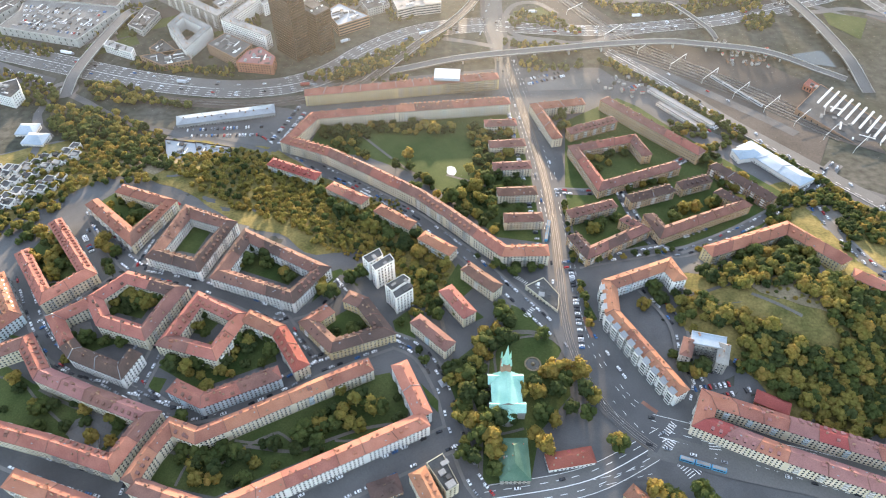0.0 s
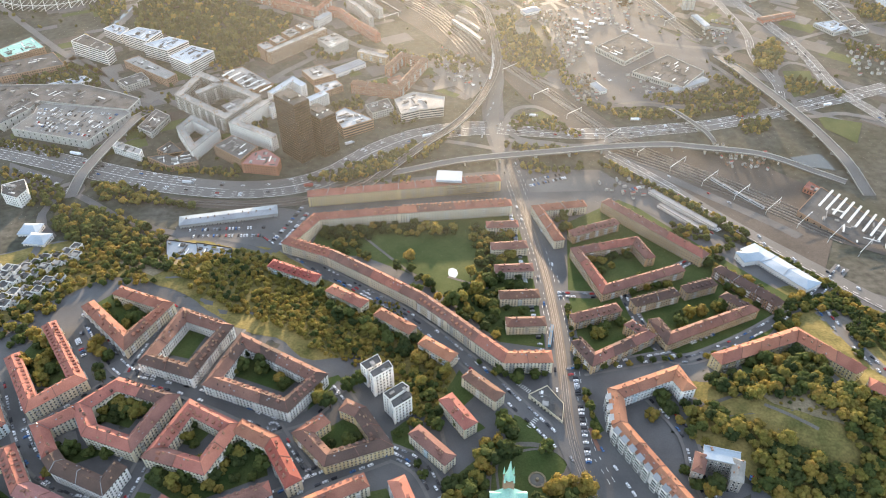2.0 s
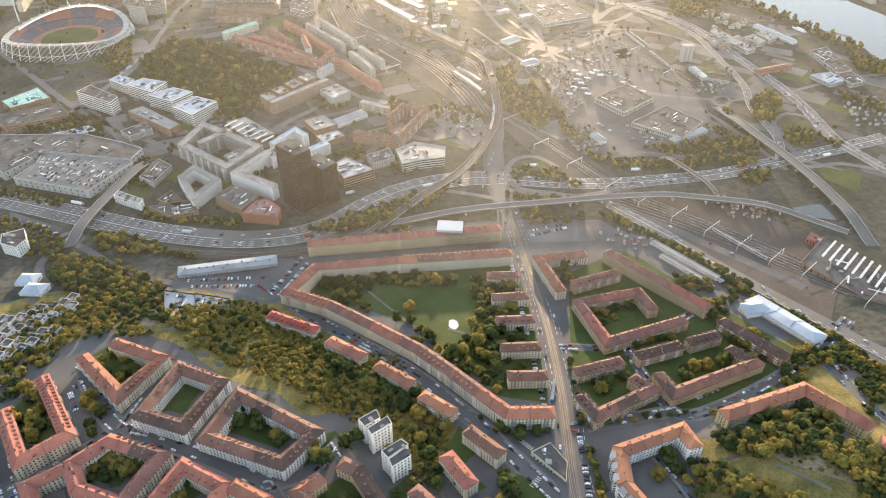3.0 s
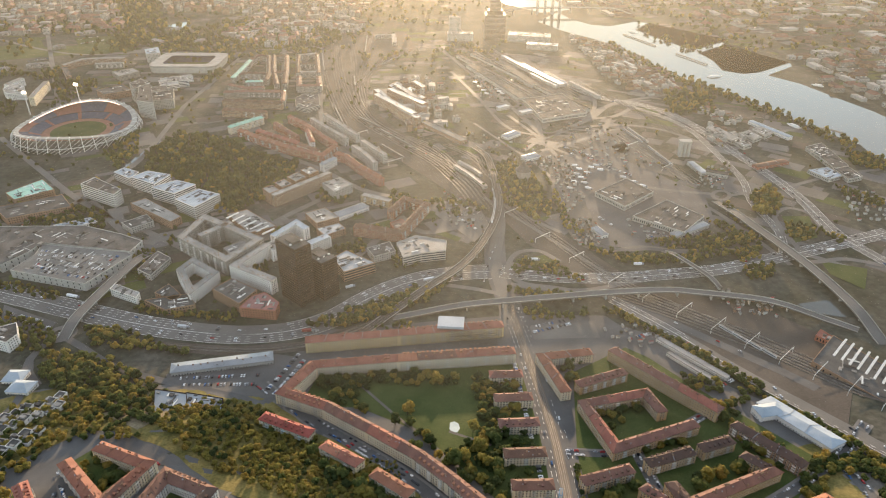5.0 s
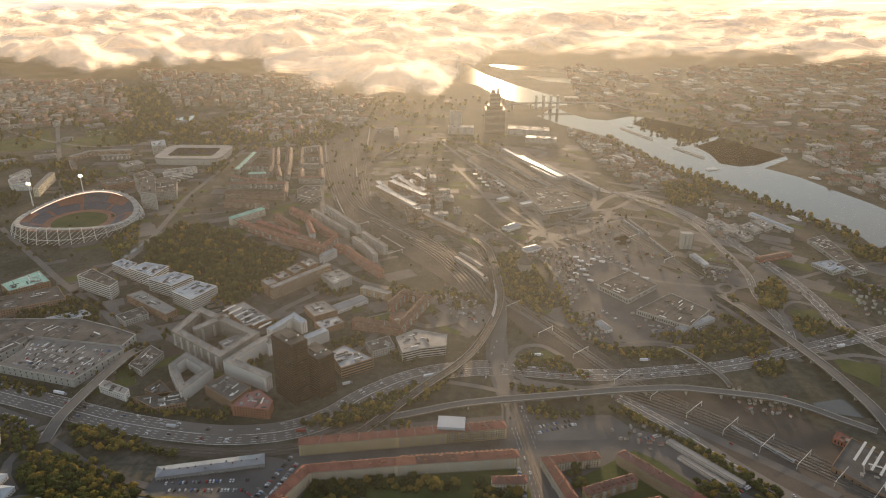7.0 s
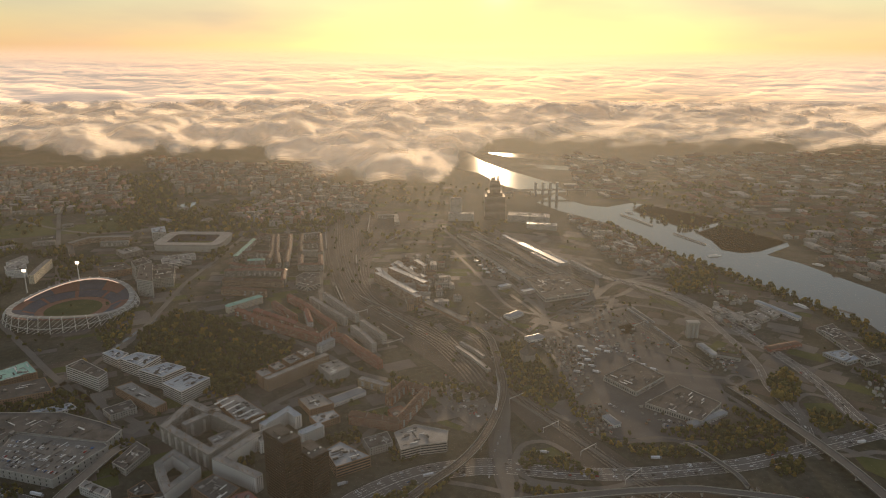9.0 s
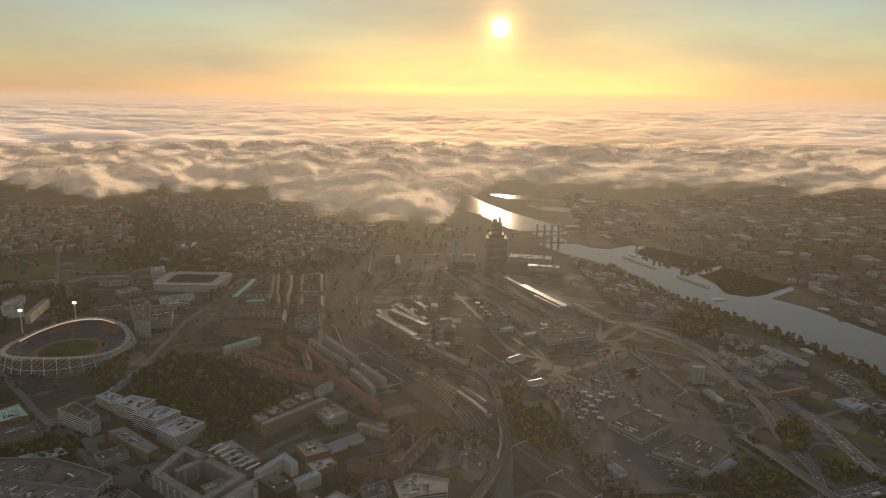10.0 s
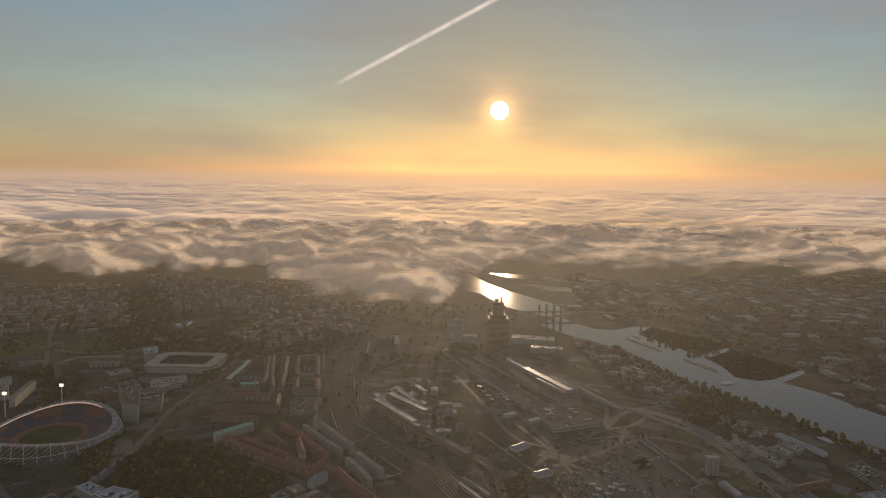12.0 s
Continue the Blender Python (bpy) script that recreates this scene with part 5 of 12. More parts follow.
cars_along([(-205.7, 350.9), (-213.5, 309.2), (-223.1, 270.2)], 5.8, 0.62, 3.3)
cars_along([(-205.7, 350.9), (-213.5, 309.2), (-223.1, 270.2)], 5.8, 0.55, -3.3)
strip('pavement', [(-129.4, 331.9), (-102.5, 346), (-83, 377.7)], 14, 'pavement', 0.2, 'pale paved footways beside the street', 'pavement')
strip('road', [(-129.4, 331.9), (-102.5, 346), (-83, 377.7)], 9, 'asphalt', 0.32, 'grey asphalt street with parked cars', 'road')
cars_along([(-129.4, 331.9), (-102.5, 346), (-83, 377.7)], 5.8, 0.62, 3.3)
cars_along([(-129.4, 331.9), (-102.5, 346), (-83, 377.7)], 5.8, 0.55, -3.3)
strip('pavement', [(-42.1, 314.9), (-66.5, 347.8), (-87.6, 377.4)], 13, 'pavement', 0.2, 'pale paved footways beside the street', 'pavement')
strip('road', [(-42.1, 314.9), (-66.5, 347.8), (-87.6, 377.4)], 8, 'asphalt', 0.32, 'grey asphalt street with parked cars', 'road')
cars_along([(-42.1, 314.9), (-66.5, 347.8), (-87.6, 377.4)], 5.8, 0.62, 2.8)
cars_along([(-42.1, 314.9), (-66.5, 347.8), (-87.6, 377.4)], 5.8, 0.55, -2.8)
strip('pavement', [(-193.4, 606), (-129.1, 542.4), (-79.7, 503), (-23.3, 452.6), (22, 405.3), (55.7, 361.8), (88.1, 320.4)], 17, 'pavement', 0.2, 'pale paved footways beside the street', 'pavement')
strip('road', [(-193.4, 606), (-129.1, 542.4), (-79.7, 503), (-23.3, 452.6), (22, 405.3), (55.7, 361.8), (88.1, 320.4)], 12, 'asphalt', 0.32, 'grey asphalt street with parked cars', 'road')
cars_along([(-193.4, 606), (-129.1, 542.4), (-79.7, 503), (-23.3, 452.6), (22, 405.3), (55.7, 361.8), (88.1, 320.4)], 5.8, 0.62, 4.8)
cars_along([(-193.4, 606), (-129.1, 542.4), (-79.7, 503), (-23.3, 452.6), (22, 405.3), (55.7, 361.8), (88.1, 320.4)], 5.8, 0.55, -4.8)
strip('pavement', [(-42.1, 314.9), (-17.7, 302.1), (-0.5, 270.2), (7.7, 238.5), (20.1, 201.3), (34.2, 182.2)], 16, 'pavement', 0.2, 'pale paved footways beside the street', 'pavement')
strip('road', [(-42.1, 314.9), (-17.7, 302.1), (-0.5, 270.2), (7.7, 238.5), (20.1, 201.3), (34.2, 182.2)], 11, 'asphalt', 0.32, 'grey asphalt street with parked cars', 'road')
cars_along([(-42.1, 314.9), (-17.7, 302.1), (-0.5, 270.2), (7.7, 238.5), (20.1, 201.3), (34.2, 182.2)], 5.8, 0.62, 4.3)
cars_along([(-42.1, 314.9), (-17.7, 302.1), (-0.5, 270.2), (7.7, 238.5), (20.1, 201.3), (34.2, 182.2)], 5.8, 0.55, -4.3)
strip('pavement', [(-91.2, 184.3), (-37.2, 211.4), (7.3, 233.3)], 22, 'pavement', 0.2, 'pale paved footways beside the street', 'pavement')
strip('road', [(-91.2, 184.3), (-37.2, 211.4), (7.3, 233.3)], 17, 'asphalt', 0.32, 'grey asphalt street with parked cars', 'road')
cars_along([(-91.2, 184.3), (-37.2, 211.4), (7.3, 233.3)], 5.8, 0.62, 7.3)
cars_along([(-91.2, 184.3), (-37.2, 211.4), (7.3, 233.3)], 5.8, 0.55, -7.3)
strip('pavement', [(190.1, 263.2), (181.5, 290.5), (180, 324.9), (164.2, 362.8)], 14, 'pavement', 0.2, 'pale paved footways beside the street', 'pavement')
strip('road', [(190.1, 263.2), (181.5, 290.5), (180, 324.9), (164.2, 362.8)], 9, 'asphalt', 0.32, 'grey asphalt street with parked cars', 'road')
cars_along([(190.1, 263.2), (181.5, 290.5), (180, 324.9), (164.2, 362.8)], 5.8, 0.62, 3.3)
cars_along([(190.1, 263.2), (181.5, 290.5), (180, 324.9), (164.2, 362.8)], 5.8, 0.55, -3.3)
strip('pavement', [(170.4, 511.2), (187.9, 412.9), (235.8, 418.1), (348.9, 496.5), (406, 551.3)], 14, 'pavement', 0.2, 'pale paved footways beside the street', 'pavement')
strip('road', [(170.4, 511.2), (187.9, 412.9), (235.8, 418.1), (348.9, 496.5), (406, 551.3)], 9, 'asphalt', 0.32, 'grey asphalt street with parked cars', 'road')
cars_along([(170.4, 511.2), (187.9, 412.9), (235.8, 418.1), (348.9, 496.5), (406, 551.3)], 5.8, 0.62, 3.3)
cars_along([(170.4, 511.2), (187.9, 412.9), (235.8, 418.1), (348.9, 496.5), (406, 551.3)], 5.8, 0.55, -3.3)
strip('pavement', [(104.2, 394.5), (195.1, 412.3)], 14, 'pavement', 0.2, 'pale paved footways beside the street', 'pavement')
strip('road', [(104.2, 394.5), (195.1, 412.3)], 9, 'asphalt', 0.32, 'grey asphalt street with parked cars', 'road')
cars_along([(104.2, 394.5), (195.1, 412.3)], 5.8, 0.62, 3.3)
cars_along([(104.2, 394.5), (195.1, 412.3)], 5.8, 0.55, -3.3)
strip('pavement', [(110.6, 501.7), (172.2, 506.3), (271.9, 572.9)], 13, 'pavement', 0.2, 'pale paved footways beside the street', 'pavement')
strip('road', [(110.6, 501.7), (172.2, 506.3), (271.9, 572.9)], 8, 'asphalt', 0.32, 'grey asphalt street with parked cars', 'road')
cars_along([(110.6, 501.7), (172.2, 506.3), (271.9, 572.9)], 5.8, 0.62, 2.8)
cars_along([(110.6, 501.7), (172.2, 506.3), (271.9, 572.9)], 5.8, 0.55, -2.8)
strip('pavement', [(348.9, 496.5), (362.1, 389.4), (381.8, 369.9)], 15, 'pavement', 0.2, 'pale paved footways beside the street', 'pavement')
strip('road', [(348.9, 496.5), (362.1, 389.4), (381.8, 369.9)], 10, 'asphalt', 0.32, 'grey asphalt street with parked cars', 'road')
cars_along([(348.9, 496.5), (362.1, 389.4), (381.8, 369.9)], 5.8, 0.62, 3.8)
cars_along([(348.9, 496.5), (362.1, 389.4), (381.8, 369.9)], 5.8, 0.55, -3.8)
strip('road', [(186.1, 263.4), (208.1, 254.1), (251.2, 236.7), (314.6, 216.4)], 8, 'asphalt', 0.32, 'grey asphalt street with parked cars', 'road')
cars_along([(-368.8, 372.4), (-333, 328.7)], 6, 0.75, -3.5)
cars_along([(-312.9, 312), (-280.2, 286.7), (-243.3, 276.1)], 6, 0.75, -3.5)
cars_along([(-315.4, 446.3), (-280.3, 402.5)], 6, 0.75, -3.5)
cars_along([(-243, 290.6), (-232.8, 309.2)], 6, 0.75, -3.5)
cars_along([(-226.7, 268), (-198.5, 261.4), (-168.7, 254.3)], 6, 0.75, -3.5)
cars_along([(-253.2, 466), (-226.4, 454.1)], 6, 0.75, -3.5)
cars_along([(-243.2, 209.4), (-282.2, 221.6), (-313.8, 232.1)], 6, 0.75, -3.5)
cars_along([(-308.3, 311.7), (-295.8, 301.4), (-244.2, 279.2), (-205.9, 258.3)], 6, 0.6, 4)
cars_along([(-203.5, 248.4), (-162.7, 254.3), (-119.3, 275.7), (-91.9, 291)], 6, 0.6, 4)
cars_along([(-208.8, 237.8), (-214.6, 209.3)], 6, 0.6, 4)
cars_along([(-166, 352.9), (-127.5, 334.2)], 6, 0.6, 4)
cars_along([(-242.7, 370.1), (-203.5, 360.9), (-161.1, 350.4)], 6, 0.6, 4)
cars_along([(-108.8, 516.9), (-79.1, 497.6), (-23.2, 448.3)], 6, 0.6, 4)
cars_along([(-33.3, 209.3), (-55.2, 195.6)], 6, 0.6, 4)
cars_along([(-37.5, 308.6), (-17.6, 294.5), (1.5, 265.5)], 6, 0.6, 4)
cars_along([(-96.4, 293.3), (-42.1, 314.9)], 6, 0.6, 4)
cars_along([(-244.2, 436.1), (-247.7, 389)], 6, 0.6, 4)
cars_along([(-177.1, 418.5), (-193.5, 366.2)], 6, 0.6, 4)
cars_along([(168.5, 501.5), (185.5, 413.1)], 6, 0.6, 4)
cars_along([(-120.8, 317.5), (-102.7, 293.2)], 6, 0.6, 4)
cars_along([(113.7, 314.3), (134.3, 269.4)], 6, 0.6, 4)
cars_along([(180.2, 254.8), (189.8, 280.9)], 6, 0.6, 4)
cars_along([(22, 405.3), (55.7, 361.8)], 6, 0.6, 4)
cars_along([(183, 267.9), (212, 271)], 3, 0.7, 0, across=True)
cars_along([(215.6, 288), (233.8, 278.4)], 3, 0.7, 0, across=True)
cars_along([(197.6, 260.8), (223, 266.3)], 3, 0.7, 0, across=True)
cars_along([(191.8, 280.8), (206.3, 282.1)], 3, 0.7, 0, across=True)
cars_along([(-269.3, 442.2), (-243.7, 469.6)], 3, 0.7, 0, across=True)
cars_along([(-317.5, 425.9), (-299.5, 400.7)], 3, 0.7, 0, across=True)
cars_along([(-318.4, 434.2), (-292.4, 448.3)], 3, 0.7, 0, across=True)
cars_along([(74.8, 652.8), (84.8, 394.8)], 3, 0.7, 0, across=True)
cars_along([(108.1, 387.4), (105.8, 304.1)], 3, 0.7, 0, across=True)
cars_along([(-282.2, 615.6), (-196.9, 623.8)], 3, 0.7, 0, across=True)
cars_along([(-272.7, 603.4), (-199.6, 606)], 3, 0.7, 0, across=True)
cars_along([(-185, 594), (-165.3, 664.8)], 3, 0.7, 0, across=True)
cars_along([(-174.8, 588), (-157.2, 653)], 3, 0.7, 0, across=True)
cars_along([(-524.2, 729.7), (-469.7, 712.1)], 3, 0.7, 0, across=True)
cars_along([(-536, 741.6), (-480.9, 723.7)], 3, 0.7, 0, across=True)
cars_along([(102.5, 711.6), (148.7, 729.2)], 3, 0.7, 0, across=True)
cars_along([(107, 723.3), (142.5, 735.1)], 3, 0.7, 0, across=True)
cars_along([(212.4, 699.8), (241.6, 711.5)], 3, 0.7, 0, across=True)
cars_along([(289.2, 612), (305, 623.5)], 3, 0.7, 0, across=True)
cars_along([(187.6, 421.4), (203.4, 424.7)], 3, 0.7, 0, across=True)
cars_along([(214.4, 428.5), (238.5, 441.3)], 3, 0.7, 0, across=True)

# ---- main roads ----
strip("road", [(68.9, 959.8), (66.8, 852.6), (77.8, 772.1), (86.1, 699.9), (97.3, 618), (102.9, 531.1), (103.2, 448.3), (101.3, 394.6), (99, 337), (108.7, 294), (126.2, 258.1), (155.3, 231.6)], 30, "asphalt", 0.34, "wide grey asphalt avenue with lane lines", "road")
strip("tramway", [(77.8, 772.1), (86.1, 699.9), (95.4, 618), (101.2, 531.1), (101.1, 448.3), (98.9, 394.6), (96.3, 337), (101, 294.1), (119, 251.4), (145.8, 223.2)], 9, "tramway", 0.42, "pale paved tram lane along the avenue", "tramway")
tracks([(77.8, 772.1), (86.1, 699.9), (95.4, 618), (101.2, 531.1), (101.1, 448.3), (98.9, 394.6), (96.3, 337), (101, 294.1), (119, 251.4), (145.8, 223.2)], 2, 3.6, "two tram tracks of steel set in paving")
highway([(143.9, 233.8), (198.8, 217.6), (248.8, 205.4), (309.4, 187.2)], 34, 6, label='wide grey asphalt boulevard with lane lines', lift=0.36)
highway([(155, 230.3), (111.9, 207.1), (80.1, 196.5), (27.1, 187.8)], 20, 4, label='grey asphalt road with lane lines', lift=0.38)
patch('junction', [(123.8, 255.9), (148.1, 255.5), (179.4, 233.4), (177.3, 208.8), (148.8, 201), (118.5, 201.1), (104.6, 209.1), (119.5, 229.7)], 'asphalt', 0.4, 'wide asphalt road junction with white markings', 'road')
dashes([(77.8, 772.1), (97.3, 618), (103.2, 448.3), (99, 337), (108.7, 294), (126.2, 258.1), (145.2, 240.2)], -11)
dashes([(77.8, 772.1), (97.3, 618), (103.2, 448.3), (99, 337), (108.7, 294), (126.2, 258.1), (145.2, 240.2)], -7)
dashes([(77.8, 772.1), (97.3, 618), (103.2, 448.3), (99, 337), (108.7, 294), (126.2, 258.1), (145.2, 240.2)], 7)
dashes([(77.8, 772.1), (97.3, 618), (103.2, 448.3), (99, 337), (108.7, 294), (126.2, 258.1), (145.2, 240.2)], 11)
highway([(-610.6, 800.8), (-540.5, 778.1), (-457.2, 750.2), (-379.5, 725), (-309, 708.9), (-243.9, 701.9), (-183.5, 710.9), (-137.4, 737.1), (-97, 781.8), (-51.4, 817.4), (-9.2, 835.9), (41.7, 845.9), (77.9, 843.8)], 36, 8)
highway([(70.7, 843.7), (148.9, 833.3), (220.6, 833.2), (295.2, 843.5), (372.8, 858), (460.3, 889.9), (554.4, 925.4), (657, 966.8)], 26, 6, lift=0.4)
highway([(633.6, 811.3), (594.9, 903.7), (575.3, 965.4), (573.8, 1064), (562, 1158.9), (532.2, 1283.7), (502.3, 1418.9), (440.7, 1535.2), (331.3, 1613.3), (237.7, 1808.2)], 22, 6, lift=0.44)
highway([(473.3, 901.7), (492, 964), (489.2, 1062.5), (504.5, 1146.5), (502.1, 1230.1), (479.1, 1418.5), (384.5, 1561.3)], 13, 3, lift=0.36)
strip('road', [(80.5, 1055.7), (77.9, 973.4), (66.5, 894.8), (66.2, 852.9), (73.5, 784.5), (72.1, 725)], 18, 'road_pale', 0.46, 'pale asphalt road under the viaduct', 'road')
strip('road', [(155, 873.5), (128.6, 903.2), (97.1, 895.3), (82.3, 853.2), (97.4, 819.8), (145, 807), (200.6, 790.1)], 8, 'road_pale', 0.5, 'curved slip road', 'road')
strip('road', [(499.9, 909.5), (501, 984.2), (508.3, 1019.5), (538.3, 1044.1), (564.2, 1026), (563.3, 981.9), (574.3, 933.5)], 8, 'road_pale', 0.5, 'curved slip road', 'road')
strip('road', [(179.8, 1010), (184, 958.6), (200.1, 914.9), (229, 904.9), (278.1, 916.2), (337.3, 906.7), (432, 912.8)], 9, 'gravel', 0.4, 'dusty works road', 'road')
strip('road', [(184.2, 1364.5), (194, 1199.2), (216.3, 1047.8), (216.5, 959.2)], 9, 'gravel', 0.4, 'dusty works road', 'road')
strip('road', [(76.1, 1055.9), (167.7, 958.4)], 7, 'road_pale', 0.4, 'narrow road beside the railway', 'road')
strip('road', [(201.1, 792.4), (253.7, 748.6), (311.4, 694.1), (360.2, 642.8), (386.7, 607.8)], 13, 'asphalt', 0.42, 'grey road beside the railway yard', 'road')
strip('road', [(-299.9, 612.1), (-361.4, 638.1), (-416.8, 676.8), (-444.4, 694.5)], 9, 'asphalt', 0.32, 'grey asphalt street with parked cars', 'road')
strip('road', [(-299.9, 612.1), (-205.4, 577.6), (-180.4, 571), (-157.2, 653)], 10, 'asphalt', 0.32, 'grey asphalt street with parked cars', 'road')
strip('road', [(-450.5, 700.3), (-460.4, 671), (-455.6, 635.9), (-425.4, 601.4)], 9, 'asphalt', 0.32, 'grey asphalt street with parked cars', 'road')
strip('road', [(-463.8, 531.7), (-430.4, 551.9), (-440.1, 607.1), (-462.3, 653.4)], 8, 'asphalt', 0.32, 'grey asphalt street with parked cars', 'road')
patch('car_park', [(-300.2, 623.9), (-191.4, 664.8), (-164.5, 658.9), (-182, 578.8), (-293.6, 612.1)], 'asphalt', 0.28, 'grey asphalt car park', 'car park')
patch('car_park', [(100.3, 725.7), (177.1, 735.1), (179.2, 702.2), (91.3, 697.5)], 'road_pale', 0.3, 'pale paved car park', 'car park')
patch('car_park', [(191.3, 737.5), (264.9, 693.8), (302.1, 635.1), (281.4, 606.3), (225.5, 664.4), (185.5, 699.8)], 'asphalt', 0.28, 'grey asphalt car park', 'car park')
patch('car_park', [(-550.6, 759.9), (-467.2, 723.7), (-469.7, 694.5), (-533, 718)], 'asphalt', 0.28, 'grey asphalt car park', 'car park')
deck([(-443.9, 690), (-439.9, 751.6), (-427, 833.8), (-414.1, 891.6)], 14, 7, 'concrete road bridge over the motorway', piers=30.0)
deck([(-65.9, 737.9), (-8, 752.8), (38.9, 760.1), (126.1, 773.9), (210, 786.8), (280.3, 792.7), (315.8, 788.5), (399.1, 771.5), (456, 743), (488.3, 721)], 11, 8, 'long curved concrete railway viaduct on piers')
deck([(-95.1, 711.8), (-60.7, 754.1), (-22.5, 798.5), (12.4, 839.5), (43.4, 895.7), (69.5, 975.7), (80.4, 1043.9), (76.4, 1099.9), (71.3, 1228.8), (48, 1296.8)], 12, 8, 'curved dark railway bridge on piers', mat='ballast', piers=35.0)
deck([(432.4, 1067.2), (452, 984.2), (474.7, 907.7), (491.8, 835.9), (502.1, 753.7), (503.8, 693)], 15, 7, 'concrete road bridge over the motorway', piers=35.0)
deck([(304.8, 903.5), (329.2, 861.3), (354, 810.1)], 7, 6, 'narrow footbridge over the motorway', piers=30.0)
cars_along([(-610.6, 800.8), (-457.2, 750.2), (-309, 708.9), (-243.9, 701.9), (-183.5, 710.9), (-137.4, 737.1), (-97, 781.8), (-51.4, 817.4), (41.7, 845.9)], 26, 0.75, -13, lift=0.5)
cars_along([(-610.6, 800.8), (-457.2, 750.2), (-309, 708.9), (-243.9, 701.9), (-183.5, 710.9), (-137.4, 737.1), (-97, 781.8), (-51.4, 817.4), (41.7, 845.9)], 30, 0.75, -8, lift=0.5)
cars_along([(-610.6, 800.8), (-457.2, 750.2), (-309, 708.9), (-243.9, 701.9), (-183.5, 710.9), (-137.4, 737.1), (-97, 781.8), (-51.4, 817.4), (41.7, 845.9)], 24, 0.75, 8, lift=0.5)
cars_along([(-610.6, 800.8), (-457.2, 750.2), (-309, 708.9), (-243.9, 701.9), (-183.5, 710.9), (-137.4, 737.1), (-97, 781.8), (-51.4, 817.4), (41.7, 845.9)], 28, 0.75, 13, lift=0.5)
cars_along([(70.7, 843.7), (220.6, 833.2), (372.8, 858), (460.3, 889.9), (657, 966.8)], 35, 0.7, -7, lift=0.5)
cars_along([(70.7, 843.7), (220.6, 833.2), (372.8, 858), (460.3, 889.9), (657, 966.8)], 32, 0.7, 7, lift=0.5)
cars_along([(633.6, 811.3), (575.3, 965.4), (562, 1158.9), (502.3, 1418.9), (331.3, 1613.3)], 35, 0.7, -6, lift=0.5)
cars_along([(633.6, 811.3), (575.3, 965.4), (562, 1158.9), (502.3, 1418.9), (331.3, 1613.3)], 35, 0.7, 6, lift=0.5)
cars_along([(201.1, 792.4), (311.4, 694.1), (386.7, 607.8)], 22, 0.6, 3, lift=0.5)
cars_along([(77.8, 772.1), (97.3, 618), (103.2, 448.3), (99, 337), (108.7, 294), (126.2, 258.1)], 20, 0.45, 9, lift=0.5)
cars_along([(77.8, 772.1), (97.3, 618), (103.2, 448.3), (99, 337), (108.7, 294), (126.2, 258.1)], 20, 0.45, -9, lift=0.5)
cars_along([(143.9, 233.8), (248.8, 205.4), (309.4, 187.2)], 16, 0.5, -8, lift=0.5)
cars_along([(143.9, 233.8), (248.8, 205.4), (309.4, 187.2)], 16, 0.5, 8, lift=0.5)
cars_along([(143.9, 233.8), (248.8, 205.4), (309.4, 187.2)], 16, 0.5, 13, lift=0.5)
cars_along([(155, 230.3), (80.1, 196.5), (27.1, 187.8)], 18, 0.5, -5, lift=0.5)
cars_along([(-450.5, 700.3), (-446.1, 762.4), (-433.1, 845.7)], 22, 0.6, 2, lift=0.5)

# ---- railway ----
patch('rail_bed', [(37, 1274.1), (95.4, 1080.9), (167.7, 958.4), (237.1, 842.5), (328.4, 739.3), (439.9, 635.1), (385, 544.1), (298.5, 660.4), (196.4, 786.5), (115.6, 925.6), (58.5, 1057.4)], 'ballast', 0.3, 'brown ballast of the railway', 'railway')
patch('rail_yard', [(197.2, 790), (302.9, 800), (400.4, 756.3), (467.7, 682.2), (467, 568.2), (372.8, 634), (260.6, 727.9)], 'ballast', 0.34, 'brown ballast of a wide railway yard', 'railway')
tracks([(57, 1247.6), (93.7, 1055.3), (162.9, 926.5), (225.4, 823.1), (324.5, 728.9), (406.2, 643.6)], 4, 5.5)
tracks([(225.2, 792.8), (297.8, 744), (368.4, 685.3), (438.7, 604.4)], 6, 6)
tracks([(-96.7, 722.3), (-61.7, 765.3), (-22.9, 810.4), (12.6, 852), (44.1, 909.2), (70.6, 990.4), (81.4, 1055.6)], 1, 4)
tracks([(-360.4, 683.1), (-234.3, 670.5), (-164.7, 681.5), (-108.4, 714.1), (-60.9, 754.3)], 2, 5)
patch('rail_bed', [(-363.6, 690), (-236.7, 678.3), (-166.3, 689.3), (-109.4, 722.1), (-95.5, 712.3), (-156.6, 671.8), (-230.8, 659), (-361.9, 673.3)], 'ballast', 0.3, 'brown ballast of the railway', 'railway')
patch('rail_yard', [(-383, 2227.2), (-316.7, 2260.5), (-219.3, 1747.1), (-176.7, 1492.3), (-81.8, 1328.9), (5.5, 1246.6), (61.3, 1123.7), (50.8, 1088.8), (-34.2, 1195), (-133.6, 1298.8), (-215.2, 1421.1), (-311.9, 1795.7)], 'ballast', 0.3, 'brown ballast of the station tracks', 'railway')
tracks([(335.3, 1367.5), (377, 1253.7), (419.8, 1133.9)], 4, 8)
patch('rail_yard', [(163.5, 1976.8), (249.4, 1501.2), (273.8, 1501.7), (287.3, 1664.4), (195.1, 1977.6)], 'gravel', 0.34, 'pale gravel of a freight yard', 'railway')

